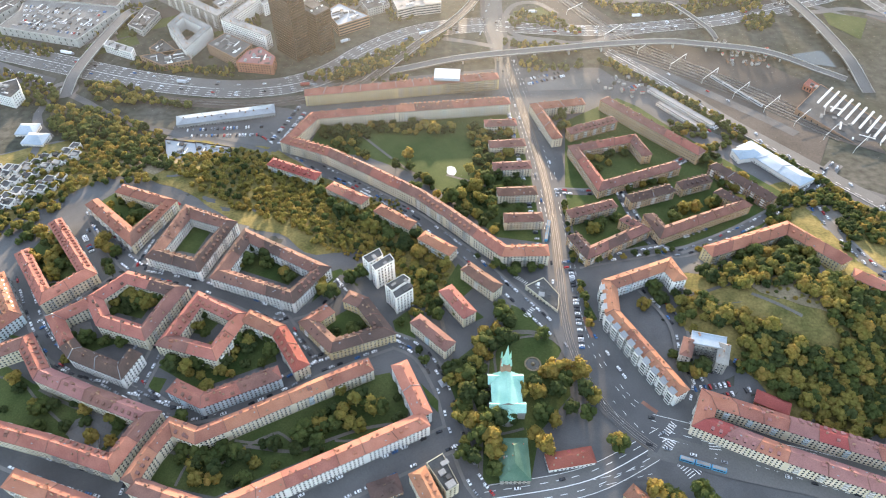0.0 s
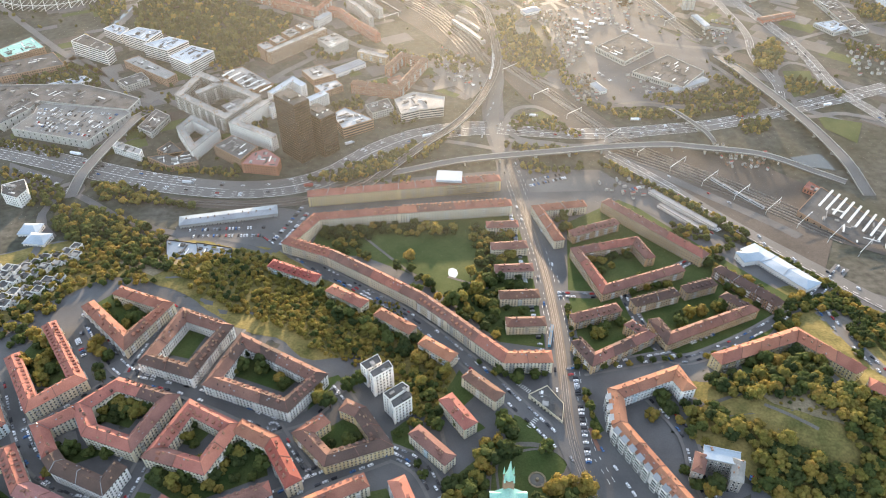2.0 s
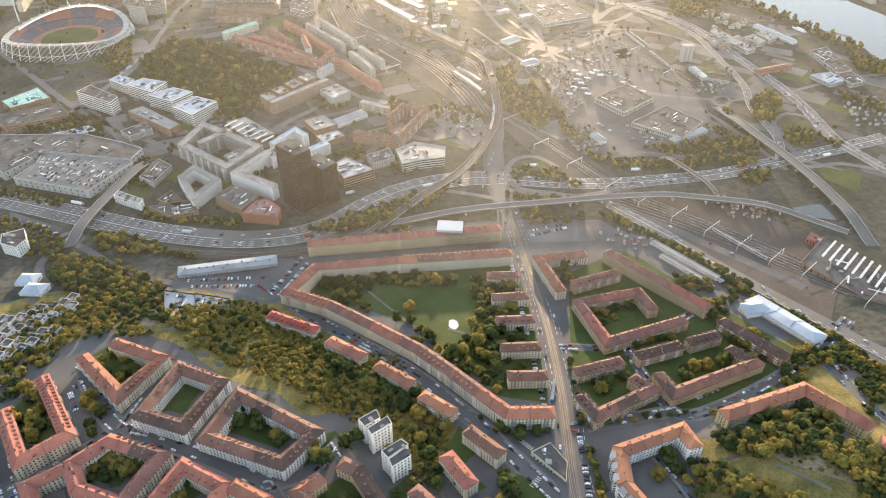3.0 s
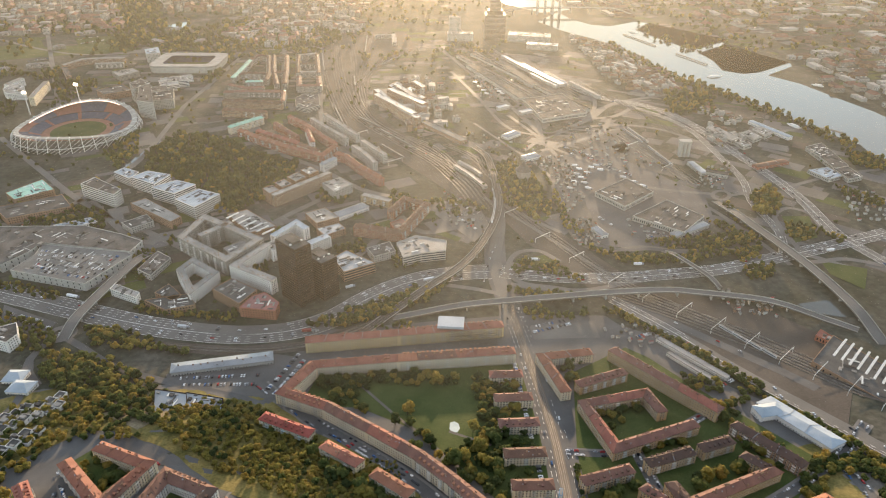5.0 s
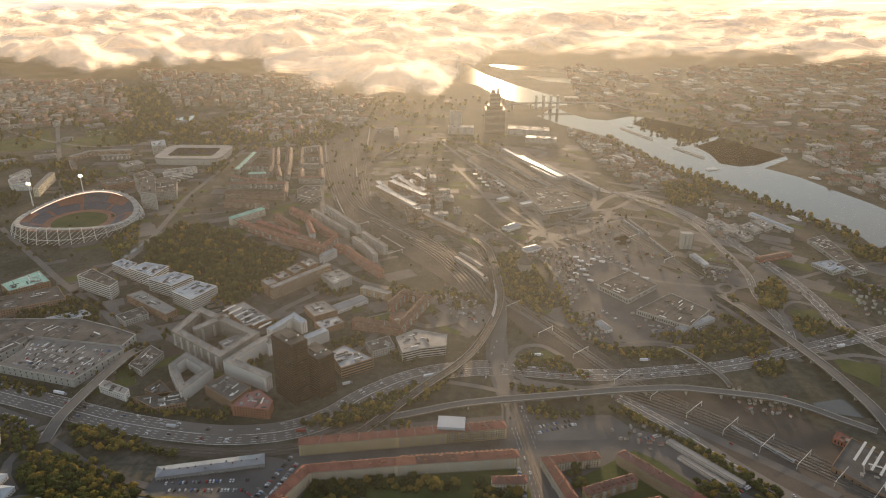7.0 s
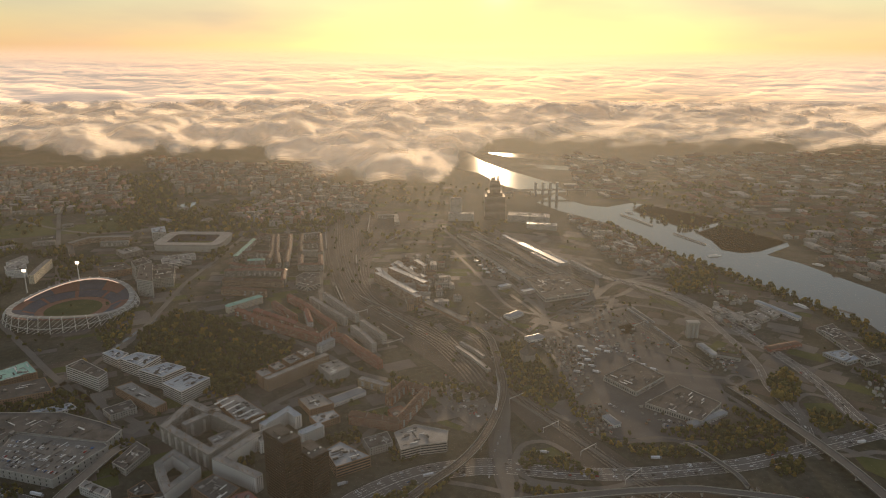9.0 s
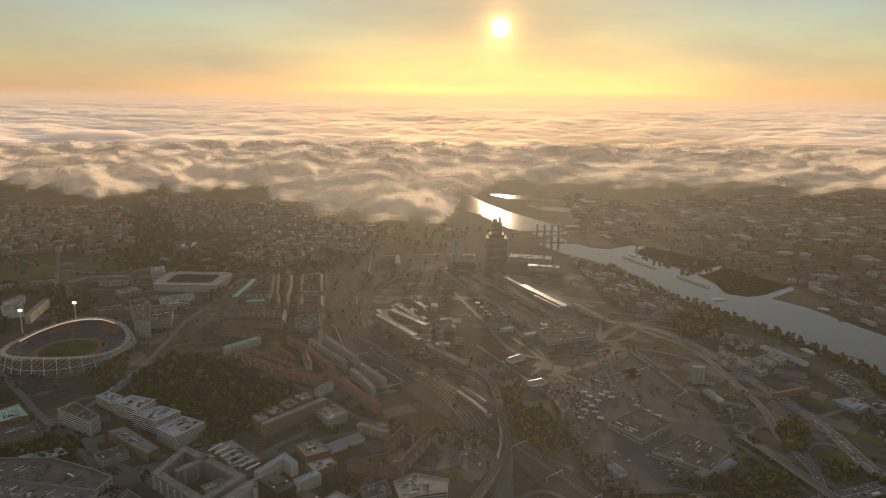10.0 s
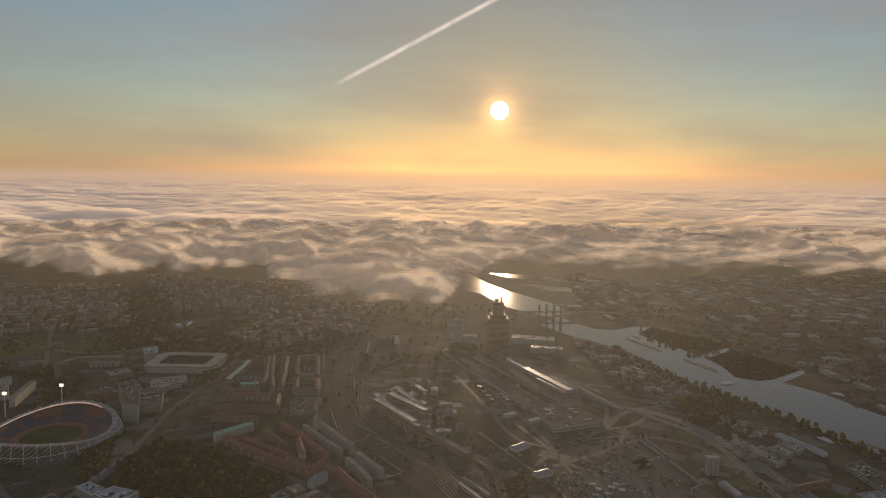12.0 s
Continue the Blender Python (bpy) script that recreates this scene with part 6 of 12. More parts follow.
# ---- courtyard houses on the plateau ----
wing([(-355.7, 396.7), (-312.4, 342.2), (-285.8, 364.6), (-344.5, 437.4)], 11.2, 13, 18, 'tile_red tile_orange tile_red', 'cream')
wing([(-321.5, 463.6), (-263.3, 406.8), (-247.5, 455.7), (-301, 480.8)], 11.2, 13, 18, 'tile_red tile_brown tile_red', 'cream')
wing([(-225.7, 441.8), (-185, 421.8), (-199.4, 370.6), (-236.5, 383.4)], 11.2, 13, 18, 'tile_brown tile_dark tile_dark tile_brown', 'white_wall', closed=True)
wing([(-166.2, 407.6), (-100.7, 373.4), (-119.8, 343.2), (-178.9, 361.9)], 11.2, 13, 18, 'tile_brown tile_dark tile_brown tile_dark', 'white_wall', closed=True)
wing([(-250.3, 357.4), (-207.7, 343.5), (-224.2, 306.1), (-257.6, 317.2), (-270.8, 337.2)], 11.2, 13, 18, 'tile_dark tile_brown tile_red tile_red tile_red', 'cream', closed=True)
wing([(-272.6, 335.9), (-297, 321.7), (-280, 299.5)], 10.3, 12, 17, 'tile_red', 'cream')
wing([(-279.3, 298.8), (-270.7, 290.2), (-233.6, 275.3), (-226.2, 290.9)], 11.2, 13, 18, 'tile_dark', 'white_wall')
wing([(-189, 336.6), (-155.5, 321.1), (-169.3, 290.3), (-205.3, 299.7)], 11.2, 13, 18, 'tile_red tile_orange tile_brown tile_red', 'cream', closed=True)
wing([(-151.4, 322.7), (-124.3, 310.4), (-103.6, 278.9)], 12, 14, 19, 'tile_red tile_crimson', 'cream', extras=5)
wing([(-194.5, 265.1), (-170.3, 253.6), (-119.8, 276.6)], 11.2, 12, 17, 'tile_brown tile_red', 'pale_blue')
wing([(-365.1, 370), (-332.9, 327), (-345.1, 313)], 11.2, 12, 17, 'tile_orange tile_red', 'pale_blue')
wing([(-333.8, 292.3), (-311.8, 301.5), (-290.1, 274), (-251.8, 258.1), (-204.8, 241), (-220.8, 207), (-264.6, 220.8), (-309.2, 232.5)], 12, 13, 18, 'tile_brown tile_red tile_pink tile_brown tile_orange tile_red tile_red', 'cream')
wing([(-284.3, 197.6), (-252.4, 187.1), (-218.1, 175.5)], 12.9, 13, 18, 'tile_orange tile_red', 'cream')
wing([(-205.4, 194.4), (-196.9, 216.7), (-187.5, 233.7), (-168.1, 226.8), (-150.7, 235.1), (-109.5, 255.9), (-85.2, 268.3), (-54, 283.7)], 11.2, 13, 18, 'tile_brown tile_red tile_orange tile_red tile_orange tile_orange tile_red', 'cream', extras=5)
wing([(-202.8, 192.9), (-180.2, 185.5), (-149.5, 176.1)], 11.2, 13, 18, 'tile_brown tile_orange', 'cream')
wing([(-33.1, 284.3), (-14.3, 241.9)], 12, 14, 18, 'tile_orange', 'white_wall')
wing([(-12.7, 239.4), (-55.4, 218.9), (-104.6, 195.5), (-141, 177.9)], 12, 14, 18, 'tile_orange tile_red', 'white_wall', extras=5)
wing([(-18.1, 201.9), (-4.4, 175.2)], 12, 14, 18, 'tile_orange', 'cream')
wing([(-77.7, 348.3), (-63.9, 341.9), (-45.6, 314.8), (-83.5, 300.7), (-103.9, 320.9), (-89.2, 335.1)], 11.2, 11, 15, 'tile_brown tile_dark tile_dark tile_brown tile_red', 'yellow')
wing([(-22.2, 326.3), (4.6, 300.1)], 11.2, 12, 16, 'tile_brown', 'cream')
wing([(1.1, 357.2), (20.2, 329.2)], 12, 13, 17, 'tile_red', 'cream')
wing([(18, 382.3), (43.6, 356.8)], 11.2, 13, 17, 'tile_brown', 'cream')
wing([(-19.3, 421.2), (8, 401.2)], 11.2, 11, 15, 'tile_orange', 'cream')
wing([(-59.6, 455), (-27.4, 432.4)], 11.2, 11, 15, 'tile_red', 'cream')
wing([(-107.6, 492.6), (-72.1, 465.1)], 11.2, 11, 15, 'tile_red tile_orange', 'cream')
wing([(-171.2, 531.5), (-121.3, 509.3)], 11.2, 10, 14, 'tile_crimson tile_red', 'cream')
slab([(-12, 207.3), (-1.5, 214.1), (9.1, 192.6), (1, 187.4)], 13, 'flat_roof', 'cream', clutter=5)
slab([(-66.8, 381.2), (-53.5, 391.1), (-49.8, 383.0), (-61.3, 374.5)], 23, 'flat_roof', 'white_wall', name='tower_block', label='white eight-storey tower block with a higher dark flat roof', clutter=2, gap=3.0)
slab([(-58.6, 371.1), (-44.2, 383.2), (-40.2, 376.5), (-55.1, 365.1)], 25, 'flat_roof', 'white_wall', name='tower_block', label='white eight-storey tower block with a stepped dark flat roof', clutter=2, gap=3.0)
slab([(-46.7, 351.5), (-32.4, 362.5), (-26.8, 357.9), (-41.1, 345.3)], 23, 'flat_roof', 'white_wall', name='tower_block', label='white eight-storey tower block with a stepped dark flat roof', clutter=2, gap=3.0)
slab([(-40.7, 345.5), (-28.6, 355.8), (-24.4, 348.9), (-37.8, 338.8)], 21, 'flat_roof', 'white_wall', name='tower_block', label='white eight-storey tower block with a lower dark flat roof', clutter=2, gap=3.0)
slab([(67.3, 366.3), (83.1, 375.2), (94.1, 357.1), (91.1, 340.3)], 5, 'flat_roof', 'cream', name='shop_pavilion', label='low curved shop building with flat dark roof', clutter=2, floors=1)
wing([(69.3, 211.8), (101.1, 217.3)], 11.2, 5, 10, 'tile_crimson tile_brown', 'white_wall', name='low_house', label='low house with red metal roof beside the church park')
wing([(46.6, 227.8), (46.8, 198.2)], 20, 7, 14, 'green_roof', 'stone_wall', name='parish_house', label='house with a steep dark green metal roof')
wing([(120.6, 192.2), (131.3, 181)], 10.3, 6, 10, 'tile_red', 'ochre', name='low_house', label='small house with red tiled roof at the road junction')

# ---- long curved blocks round the park ----
wing([(88.9, 399.5), (51.2, 398.9), (29.3, 422), (5, 448.5), (-23.5, 478.2), (-68.2, 515.4), (-113.4, 549.8), (-161, 573), (-141.1, 625.1), (-52.5, 639.2), (74.9, 655.6)], 12, 15, 20, 'tile_orange tile_red tile_brown tile_brown tile_red tile_brown tile_red tile_red tile_red tile_red', 'cream', extras=5)
wing([(-158.3, 672.4), (-54.8, 688.9), (65.2, 707.8)], 12, 15, 20, 'tile_red', 'yellow', extras=4)
wing([(45.2, 613.8), (79.6, 616)], 11.2, 12, 16, 'tile_red tile_brown', 'cream')
wing([(47.9, 572.1), (85.7, 575.4)], 11.2, 12, 16, 'tile_brown', 'cream')
wing([(49.6, 530.9), (87.5, 533.9)], 11.2, 12, 16, 'tile_brown', 'cream')
wing([(51.3, 487), (88.4, 489.9)], 11.2, 12, 16, 'tile_brown', 'cream')
wing([(54.8, 446.7), (89.6, 448.5)], 11.2, 12, 16, 'tile_brown', 'cream')

# ---- quarter beyond the avenue ----
wing([(120.8, 583.8), (104.9, 648.4), (159.6, 658.9)], 11.2, 12, 17, 'tile_red', 'cream')
wing([(182.7, 661.8), (263.7, 552.4)], 11.2, 14, 19, 'tile_brown tile_red', 'ochre', extras=5)
wing([(134.6, 597.3), (188.6, 622.5)], 10.3, 12, 17, 'tile_brown', 'ochre')
wing([(208.3, 551.1), (200.3, 583.7), (135.7, 564), (151.6, 497), (234.8, 534.4)], 10.3, 12, 17, 'tile_brown tile_red tile_red tile_brown', 'ochre')
wing([(173.5, 475.6), (218.7, 493.9)], 10.3, 12, 17, 'tile_dark', 'ochre')
wing([(226.4, 496.7), (259.1, 510.2)], 10.3, 12, 17, 'tile_dark', 'ochre')
wing([(186.1, 451.4), (192.1, 423.4), (277, 466.6), (260.2, 489)], 10.3, 12, 17, 'tile_dark tile_brown tile_dark', 'ochre')
wing([(269.7, 534.3), (308, 474.1)], 10.3, 12, 17, 'tile_dark', 'brick_brown')
wing([(113.9, 452.4), (159.1, 469.4)], 10.3, 12, 17, 'tile_brown', 'ochre')
wing([(113.2, 423.2), (123.5, 398.8), (175, 429.4), (162.3, 446.7)], 10.3, 12, 17, 'tile_dark tile_brown tile_dark', 'ochre')
wing([(317.9, 579.8), (356, 509)], 20, 7, 9, 'blue_roof', 'white_wall', name='hall', label='long low hall with pale blue metal roof', extras=0, floors=1)
wing([(302.2, 558.1), (327.7, 564.5)], 16, 8, 12, 'blue_roof', 'white_wall', name='hall', label='pavilion with pyramidal pale blue metal roof', extras=0, floors=1)
wing([(244.7, 698), (298.5, 622.8)], 7, 4, 4.4, 'pale_roof', 'white_wall', name='shed', label='long narrow shed with pale flat roof', extras=0, floors=1)
wing([(248.5, 669.6), (283.2, 617)], 6, 4, 4.4, 'pale_roof', 'white_wall', name='shed', label='long narrow shed with pale flat roof', extras=0, floors=1)
wing([(219, 389.3), (301, 426.4), (327.7, 375.1)], 12, 13, 18, 'tile_orange tile_red', 'yellow', extras=5)
curved_block = wing([(187.8, 355.7), (183, 376.1), (133.1, 358.4), (130.6, 328.5), (150.7, 290.7), (169.1, 258.2)], 11.2, 14, 18, 'tile_orange tile_red tile_orange tile_orange tile_orange', 'white_wall', extras=4)


def glazed_bays(root, pts, width, height, every):
    """Tall white bays with glazed balconies that step along a facade, each its own part of the house."""
    for (x0, y0), (x1, y1) in zip(pts, pts[1:]):
        a, d = Vector((x0, y0, 0)), Vector((x1 - x0, y1 - y0, 0))
        e = d.normalized()
        out = Vector((e.y, -e.x, 0)) if e.y * -1 < 0 else Vector((-e.y, e.x, 0)) * -1
        out = out if out.x < 0 else -out
        count = max(1, int(d.length / every))
        for k in range(count):
            c = a + d * ((k + 0.5) / count) + out * (width / 2 + 1.0)
            c.z = gz(c)
            b = Pile()
            b.box(c - Vector((0, 0, 1)), e * 2.6, out * 1.2, height + 1, 0)
            b.face([c + out * 1.5 - e * 2.9 + Vector((0, 0, height)), c + out * 1.5 + e * 2.9 + Vector((0, 0, height)), c - out * 2.4 + e * 2.9 + Vector((0, 0, height + 2.2)), c - out * 2.4 - e * 2.9 + Vector((0, 0, height + 2.2))], 2)
            for f in range(int(height / 3)):
                z = Vector((0, 0, 0.9 + f * 3.0))
                p = c + out * 1.22 + z
                b.face([p - e * 2.2, p + e * 2.2, p + e * 2.2 + Vector((0, 0, 1.7)), p - e * 2.2 + Vector((0, 0, 1.7))], 1)
                for m in (-1, 1):
                    q = c + e * 2.62 * m + z
                    b.face([q - out * 0.9, q + out * 0.9, q + out * 0.9 + Vector((0, 0, 1.7)), q - out * 0.9 + Vector((0, 0, 1.7))], 1)
            ob = part("bay", b.mesh("bay", ["white_wall", "window_glass", "metal_roof"]), root, "white bay with glazed balconies")
            ob.matrix_parent_inverse = Matrix.Translation(-root.location)


glazed_bays(curved_block, [(133.1, 358.4), (130.6, 328.5), (150.7, 290.7), (169.1, 258.2)], 11.2, 14.5, 8.5)
wing([(310.7, 208.2), (236.8, 235), (186.9, 254.6), (178.5, 237), (230.1, 213.1), (300.6, 185.5)], 12, 12, 16, 'tile_pink tile_red tile_orange tile_crimson tile_pink', 'cream', extras=4)
wing([(183.7, 301.8), (207, 294.2)], 11, 14, 14.4, 'blue_roof', 'stone_wall', name='stone_house', label='old grey stone house with pale blue flat roof', extras=2)
wing([(182.2, 300.6), (176.7, 287.2)], 8, 14, 18, 'tile_brown', 'stone_wall', name='stone_house', label='gabled grey stone wing with tiled roof')
wing([(205.9, 293.9), (200.9, 279.5)], 8, 14, 18, 'pale_roof', 'stone_wall', name='stone_house', label='gabled grey stone wing with pale roof')
wing([(223.2, 259.4), (244.1, 248.7)], 10.3, 5, 9, 'tile_crimson', 'brick_red', name='barn', label='low barn with crimson metal roof at the wood edge', extras=0)
wing([(328.7, 363.4), (360.7, 345.8)], 11.2, 10, 15, 'tile_orange tile_red', 'cream')

# ---- along the motorway ----
wing([(-294.8, 627.9), (-191.4, 653.6)], 16, 6, 7.5, 'metal_roof', 'grey_wall', name='warehouse', label='long low warehouse with grey sheet-metal roof', extras=1, floors=1)
slab([(-289.8, 576.5), (-256.5, 570.6), (-244.5, 534.7), (-278.4, 539.8)], 12, 'metal_roof', 'tower_cladding', bands=True, label='grey stepped office with ribbon windows')
slab([(-259.2, 575.8), (-219.8, 567.2), (-215.4, 545.3), (-250.4, 549.4)], 8, 'metal_roof', 'tower_cladding', bands=True, label='low grey office with ribbon windows')
slab([(-519.4, 688.3), (-498.2, 700.1), (-485.3, 678.8), (-489.8, 662.3), (-511.4, 670.6)], 16, 'flat_roof', 'white_wall')
wing([(-464.2, 613), (-443.3, 613)], 18, 5, 10, 'blue_roof', 'white_wall', name='pavilion', label='pavilion with pale blue pyramidal roof', extras=0, floors=1)
wing([(-448.6, 594.8), (-424.7, 592.4)], 18, 5, 10, 'blue_roof', 'white_wall', name='pavilion', label='pavilion with pale blue pyramidal roof', extras=0, floors=1)
slab([(-450.5, 519.4), (-441.5, 517.4), (-439.5, 526.4), (-448.5, 528.4)], 5, 'flat_roof', 'white_wall', name='terraced_house', label='white cubic terraced house with dark flat roof', clutter=1, gap=4)
slab([(-443.6, 525.8), (-434.6, 523.8), (-432.6, 532.8), (-441.6, 534.8)], 5, 'flat_roof', 'white_wall', name='terraced_house', label='white cubic terraced house with dark flat roof', clutter=1, gap=4)
slab([(-436.6, 532.3), (-427.6, 530.3), (-425.6, 539.3), (-434.6, 541.3)], 7, 'flat_roof', 'white_wall', name='terraced_house', label='white cubic terraced house with dark flat roof', clutter=1, gap=4)
slab([(-429.5, 538.9), (-420.5, 536.9), (-418.5, 545.9), (-427.5, 547.9)], 5, 'flat_roof', 'white_wall', name='terraced_house', label='white cubic terraced house with dark flat roof', clutter=1, gap=4)
slab([(-422.3, 545.6), (-413.3, 543.6), (-411.3, 552.6), (-420.3, 554.6)], 5, 'flat_roof', 'white_wall', name='terraced_house', label='white cubic terraced house with dark flat roof', clutter=1, gap=4)
slab([(-415.1, 552.4), (-406.1, 550.4), (-404.1, 559.4), (-413.1, 561.4)], 7, 'flat_roof', 'white_wall', name='terraced_house', label='white cubic terraced house with dark flat roof', clutter=1, gap=4)
slab([(-407.7, 559.3), (-398.7, 557.3), (-396.7, 566.3), (-405.7, 568.3)], 5, 'flat_roof', 'white_wall', name='terraced_house', label='white cubic terraced house with dark flat roof', clutter=1, gap=4)
slab([(-400.2, 566.3), (-391.2, 564.3), (-389.2, 573.3), (-398.2, 575.3)], 5, 'flat_roof', 'white_wall', name='terraced_house', label='white cubic terraced house with dark flat roof', clutter=1, gap=4)
slab([(-392.7, 573.5), (-383.7, 571.5), (-381.7, 580.5), (-390.7, 582.5)], 7, 'flat_roof', 'white_wall', name='terraced_house', label='white cubic terraced house with dark flat roof', clutter=1, gap=4)
slab([(-440.6, 499.7), (-431.6, 497.7), (-429.6, 506.7), (-438.6, 508.7)], 5, 'flat_roof', 'white_wall', name='terraced_house', label='white cubic terraced house with dark flat roof', clutter=1, gap=4)
slab([(-434.1, 506.5), (-425.1, 504.5), (-423.1, 513.5), (-432.1, 515.5)], 5, 'flat_roof', 'white_wall', name='terraced_house', label='white cubic terraced house with dark flat roof', clutter=1, gap=4)
slab([(-427.5, 513.3), (-418.5, 511.3), (-416.5, 520.3), (-425.5, 522.3)], 7, 'flat_roof', 'white_wall', name='terraced_house', label='white cubic terraced house with dark flat roof', clutter=1, gap=4)
slab([(-420.7, 520.3), (-411.7, 518.3), (-409.7, 527.3), (-418.7, 529.3)], 5, 'flat_roof', 'white_wall', name='terraced_house', label='white cubic terraced house with dark flat roof', clutter=1, gap=4)
slab([(-413.9, 527.3), (-404.9, 525.3), (-402.9, 534.3), (-411.9, 536.3)], 5, 'flat_roof', 'white_wall', name='terraced_house', label='white cubic terraced house with dark flat roof', clutter=1, gap=4)
slab([(-407, 534.5), (-398, 532.5), (-396, 541.5), (-405, 543.5)], 7, 'flat_roof', 'white_wall', name='terraced_house', label='white cubic terraced house with dark flat roof', clutter=1, gap=4)
slab([(-400, 541.9), (-391, 539.9), (-389, 548.9), (-398, 550.9)], 5, 'flat_roof', 'white_wall', name='terraced_house', label='white cubic terraced house with dark flat roof', clutter=1, gap=4)
slab([(-392.9, 549.5), (-383.9, 547.5), (-381.9, 556.5), (-390.9, 558.5)], 5, 'flat_roof', 'white_wall', name='terraced_house', label='white cubic terraced house with dark flat roof', clutter=1, gap=4)
slab([(-385.8, 557.2), (-376.8, 555.2), (-374.8, 564.2), (-383.8, 566.2)], 7, 'flat_roof', 'white_wall', name='terraced_house', label='white cubic terraced house with dark flat roof', clutter=1, gap=4)
slab([(-431.3, 480.9), (-422.3, 478.9), (-420.3, 487.9), (-429.3, 489.9)], 5, 'flat_roof', 'white_wall', name='terraced_house', label='white cubic terraced house with dark flat roof', clutter=1, gap=4)
slab([(-423.7, 486.7), (-414.7, 484.7), (-412.7, 493.7), (-421.7, 495.7)], 5, 'flat_roof', 'white_wall', name='terraced_house', label='white cubic terraced house with dark flat roof', clutter=1, gap=4)
slab([(-416, 492.6), (-407, 490.6), (-405, 499.6), (-414, 501.6)], 7, 'flat_roof', 'white_wall', name='terraced_house', label='white cubic terraced house with dark flat roof', clutter=1, gap=4)
slab([(-408.1, 498.4), (-399.1, 496.4), (-397.1, 505.4), (-406.1, 507.4)], 5, 'flat_roof', 'white_wall', name='terraced_house', label='white cubic terraced house with dark flat roof', clutter=1, gap=4)
slab([(-400.1, 504.2), (-391.1, 502.2), (-389.1, 511.2), (-398.1, 513.2)], 5, 'flat_roof', 'white_wall', name='terraced_house', label='white cubic terraced house with dark flat roof', clutter=1, gap=4)
slab([(-391.8, 510), (-382.8, 508), (-380.8, 517), (-389.8, 519)], 7, 'flat_roof', 'white_wall', name='terraced_house', label='white cubic terraced house with dark flat roof', clutter=1, gap=4)
slab([(-383.4, 515.8), (-374.4, 513.8), (-372.4, 522.8), (-381.4, 524.8)], 5, 'flat_roof', 'white_wall', name='terraced_house', label='white cubic terraced house with dark flat roof', clutter=1, gap=4)
slab([(-421.9, 467.3), (-412.9, 465.3), (-410.9, 474.3), (-419.9, 476.3)], 5, 'flat_roof', 'white_wall', name='terraced_house', label='white cubic terraced house with dark flat roof', clutter=1, gap=4)
slab([(-415, 474.1), (-406, 472.1), (-404, 481.1), (-413, 483.1)], 7, 'flat_roof', 'white_wall', name='terraced_house', label='white cubic terraced house with dark flat roof', clutter=1, gap=4)
slab([(-408, 481), (-399, 479), (-397, 488), (-406, 490)], 5, 'flat_roof', 'white_wall', name='terraced_house', label='white cubic terraced house with dark flat roof', clutter=1, gap=4)
slab([(-400.8, 487.8), (-391.8, 485.8), (-389.8, 494.8), (-398.8, 496.8)], 5, 'flat_roof', 'white_wall', name='terraced_house', label='white cubic terraced house with dark flat roof', clutter=1, gap=4)
slab([(-393.3, 494.6), (-384.3, 492.6), (-382.3, 501.6), (-391.3, 503.6)], 7, 'flat_roof', 'white_wall', name='terraced_house', label='white cubic terraced house with dark flat roof', clutter=1, gap=4)
slab([(-385.7, 501.4), (-376.7, 499.4), (-374.7, 508.4), (-383.7, 510.4)], 5, 'flat_roof', 'white_wall', name='terraced_house', label='white cubic terraced house with dark flat roof', clutter=1, gap=4)
slab([(-459.7, 537.9), (-450.7, 535.9), (-448.7, 544.9), (-457.7, 546.9)], 5, 'flat_roof', 'white_wall', name='terraced_house', label='white cubic terraced house with dark flat roof', clutter=1, gap=4)
slab([(-443.2, 533.5), (-434.2, 531.5), (-432.2, 540.5), (-441.2, 542.5)], 7, 'flat_roof', 'white_wall', name='terraced_house', label='white cubic terraced house with dark flat roof', clutter=1, gap=4)
slab([(-426.7, 528.9), (-417.7, 526.9), (-415.7, 535.9), (-424.7, 537.9)], 5, 'flat_roof', 'white_wall', name='terraced_house', label='white cubic terraced house with dark flat roof', clutter=1, gap=4)
slab([(-574.2, 822.8), (-562.6, 864), (-566.7, 892), (-438.9, 872), (-430.5, 864.5), (-461.7, 791.7)], 11, 'deck_roof', 'grey_wall', name='shopping_centre', label='wide flat shopping centre with a rooftop car park', clutter=4, floors=2, gap=9)
slab([(-649.5, 878), (-669.5, 940.4), (-531.4, 946.1), (-467.3, 921.3), (-429.9, 902), (-435.5, 871.9), (-567.9, 895.1), (-573.8, 868.3), (-593.4, 833.8)], 12, 'flat_roof', 'grey_wall', name='shopping_centre', label='shopping hall with dark felt roof and skylights', clutter=30, floors=2, gap=9)
cars_along([(-557.2, 873.3), (-441.9, 858.3)], 3, 0.4, 0, across=True, lift=0.2, z=14.2)
cars_along([(-555.7, 862.6), (-445.8, 849.3)], 3, 0.4, 0, across=True, lift=0.2, z=14.2)
cars_along([(-555.7, 850.6), (-448.5, 837.5)], 3, 0.4, 0, across=True, lift=0.2, z=14.2)
cars_along([(-551.2, 838.9), (-451.1, 826.1)], 3, 0.4, 0, across=True, lift=0.2, z=14.2)
cars_along([(-546.7, 830.3), (-455.9, 814.8)], 3, 0.4, 0, across=True, lift=0.2, z=14.2)
cars_along([(-529.9, 819.3), (-459.8, 803.8)], 3, 0.4, 0, across=True, lift=0.2, z=14.2)
slab([(-523.4, 1102.1), (-505, 1127.1), (-461.7, 1112.1), (-473.8, 1073)], 20, 'blue_roof', 'white_wall', bands=True, clutter=3, label='white office with pale blue roof')
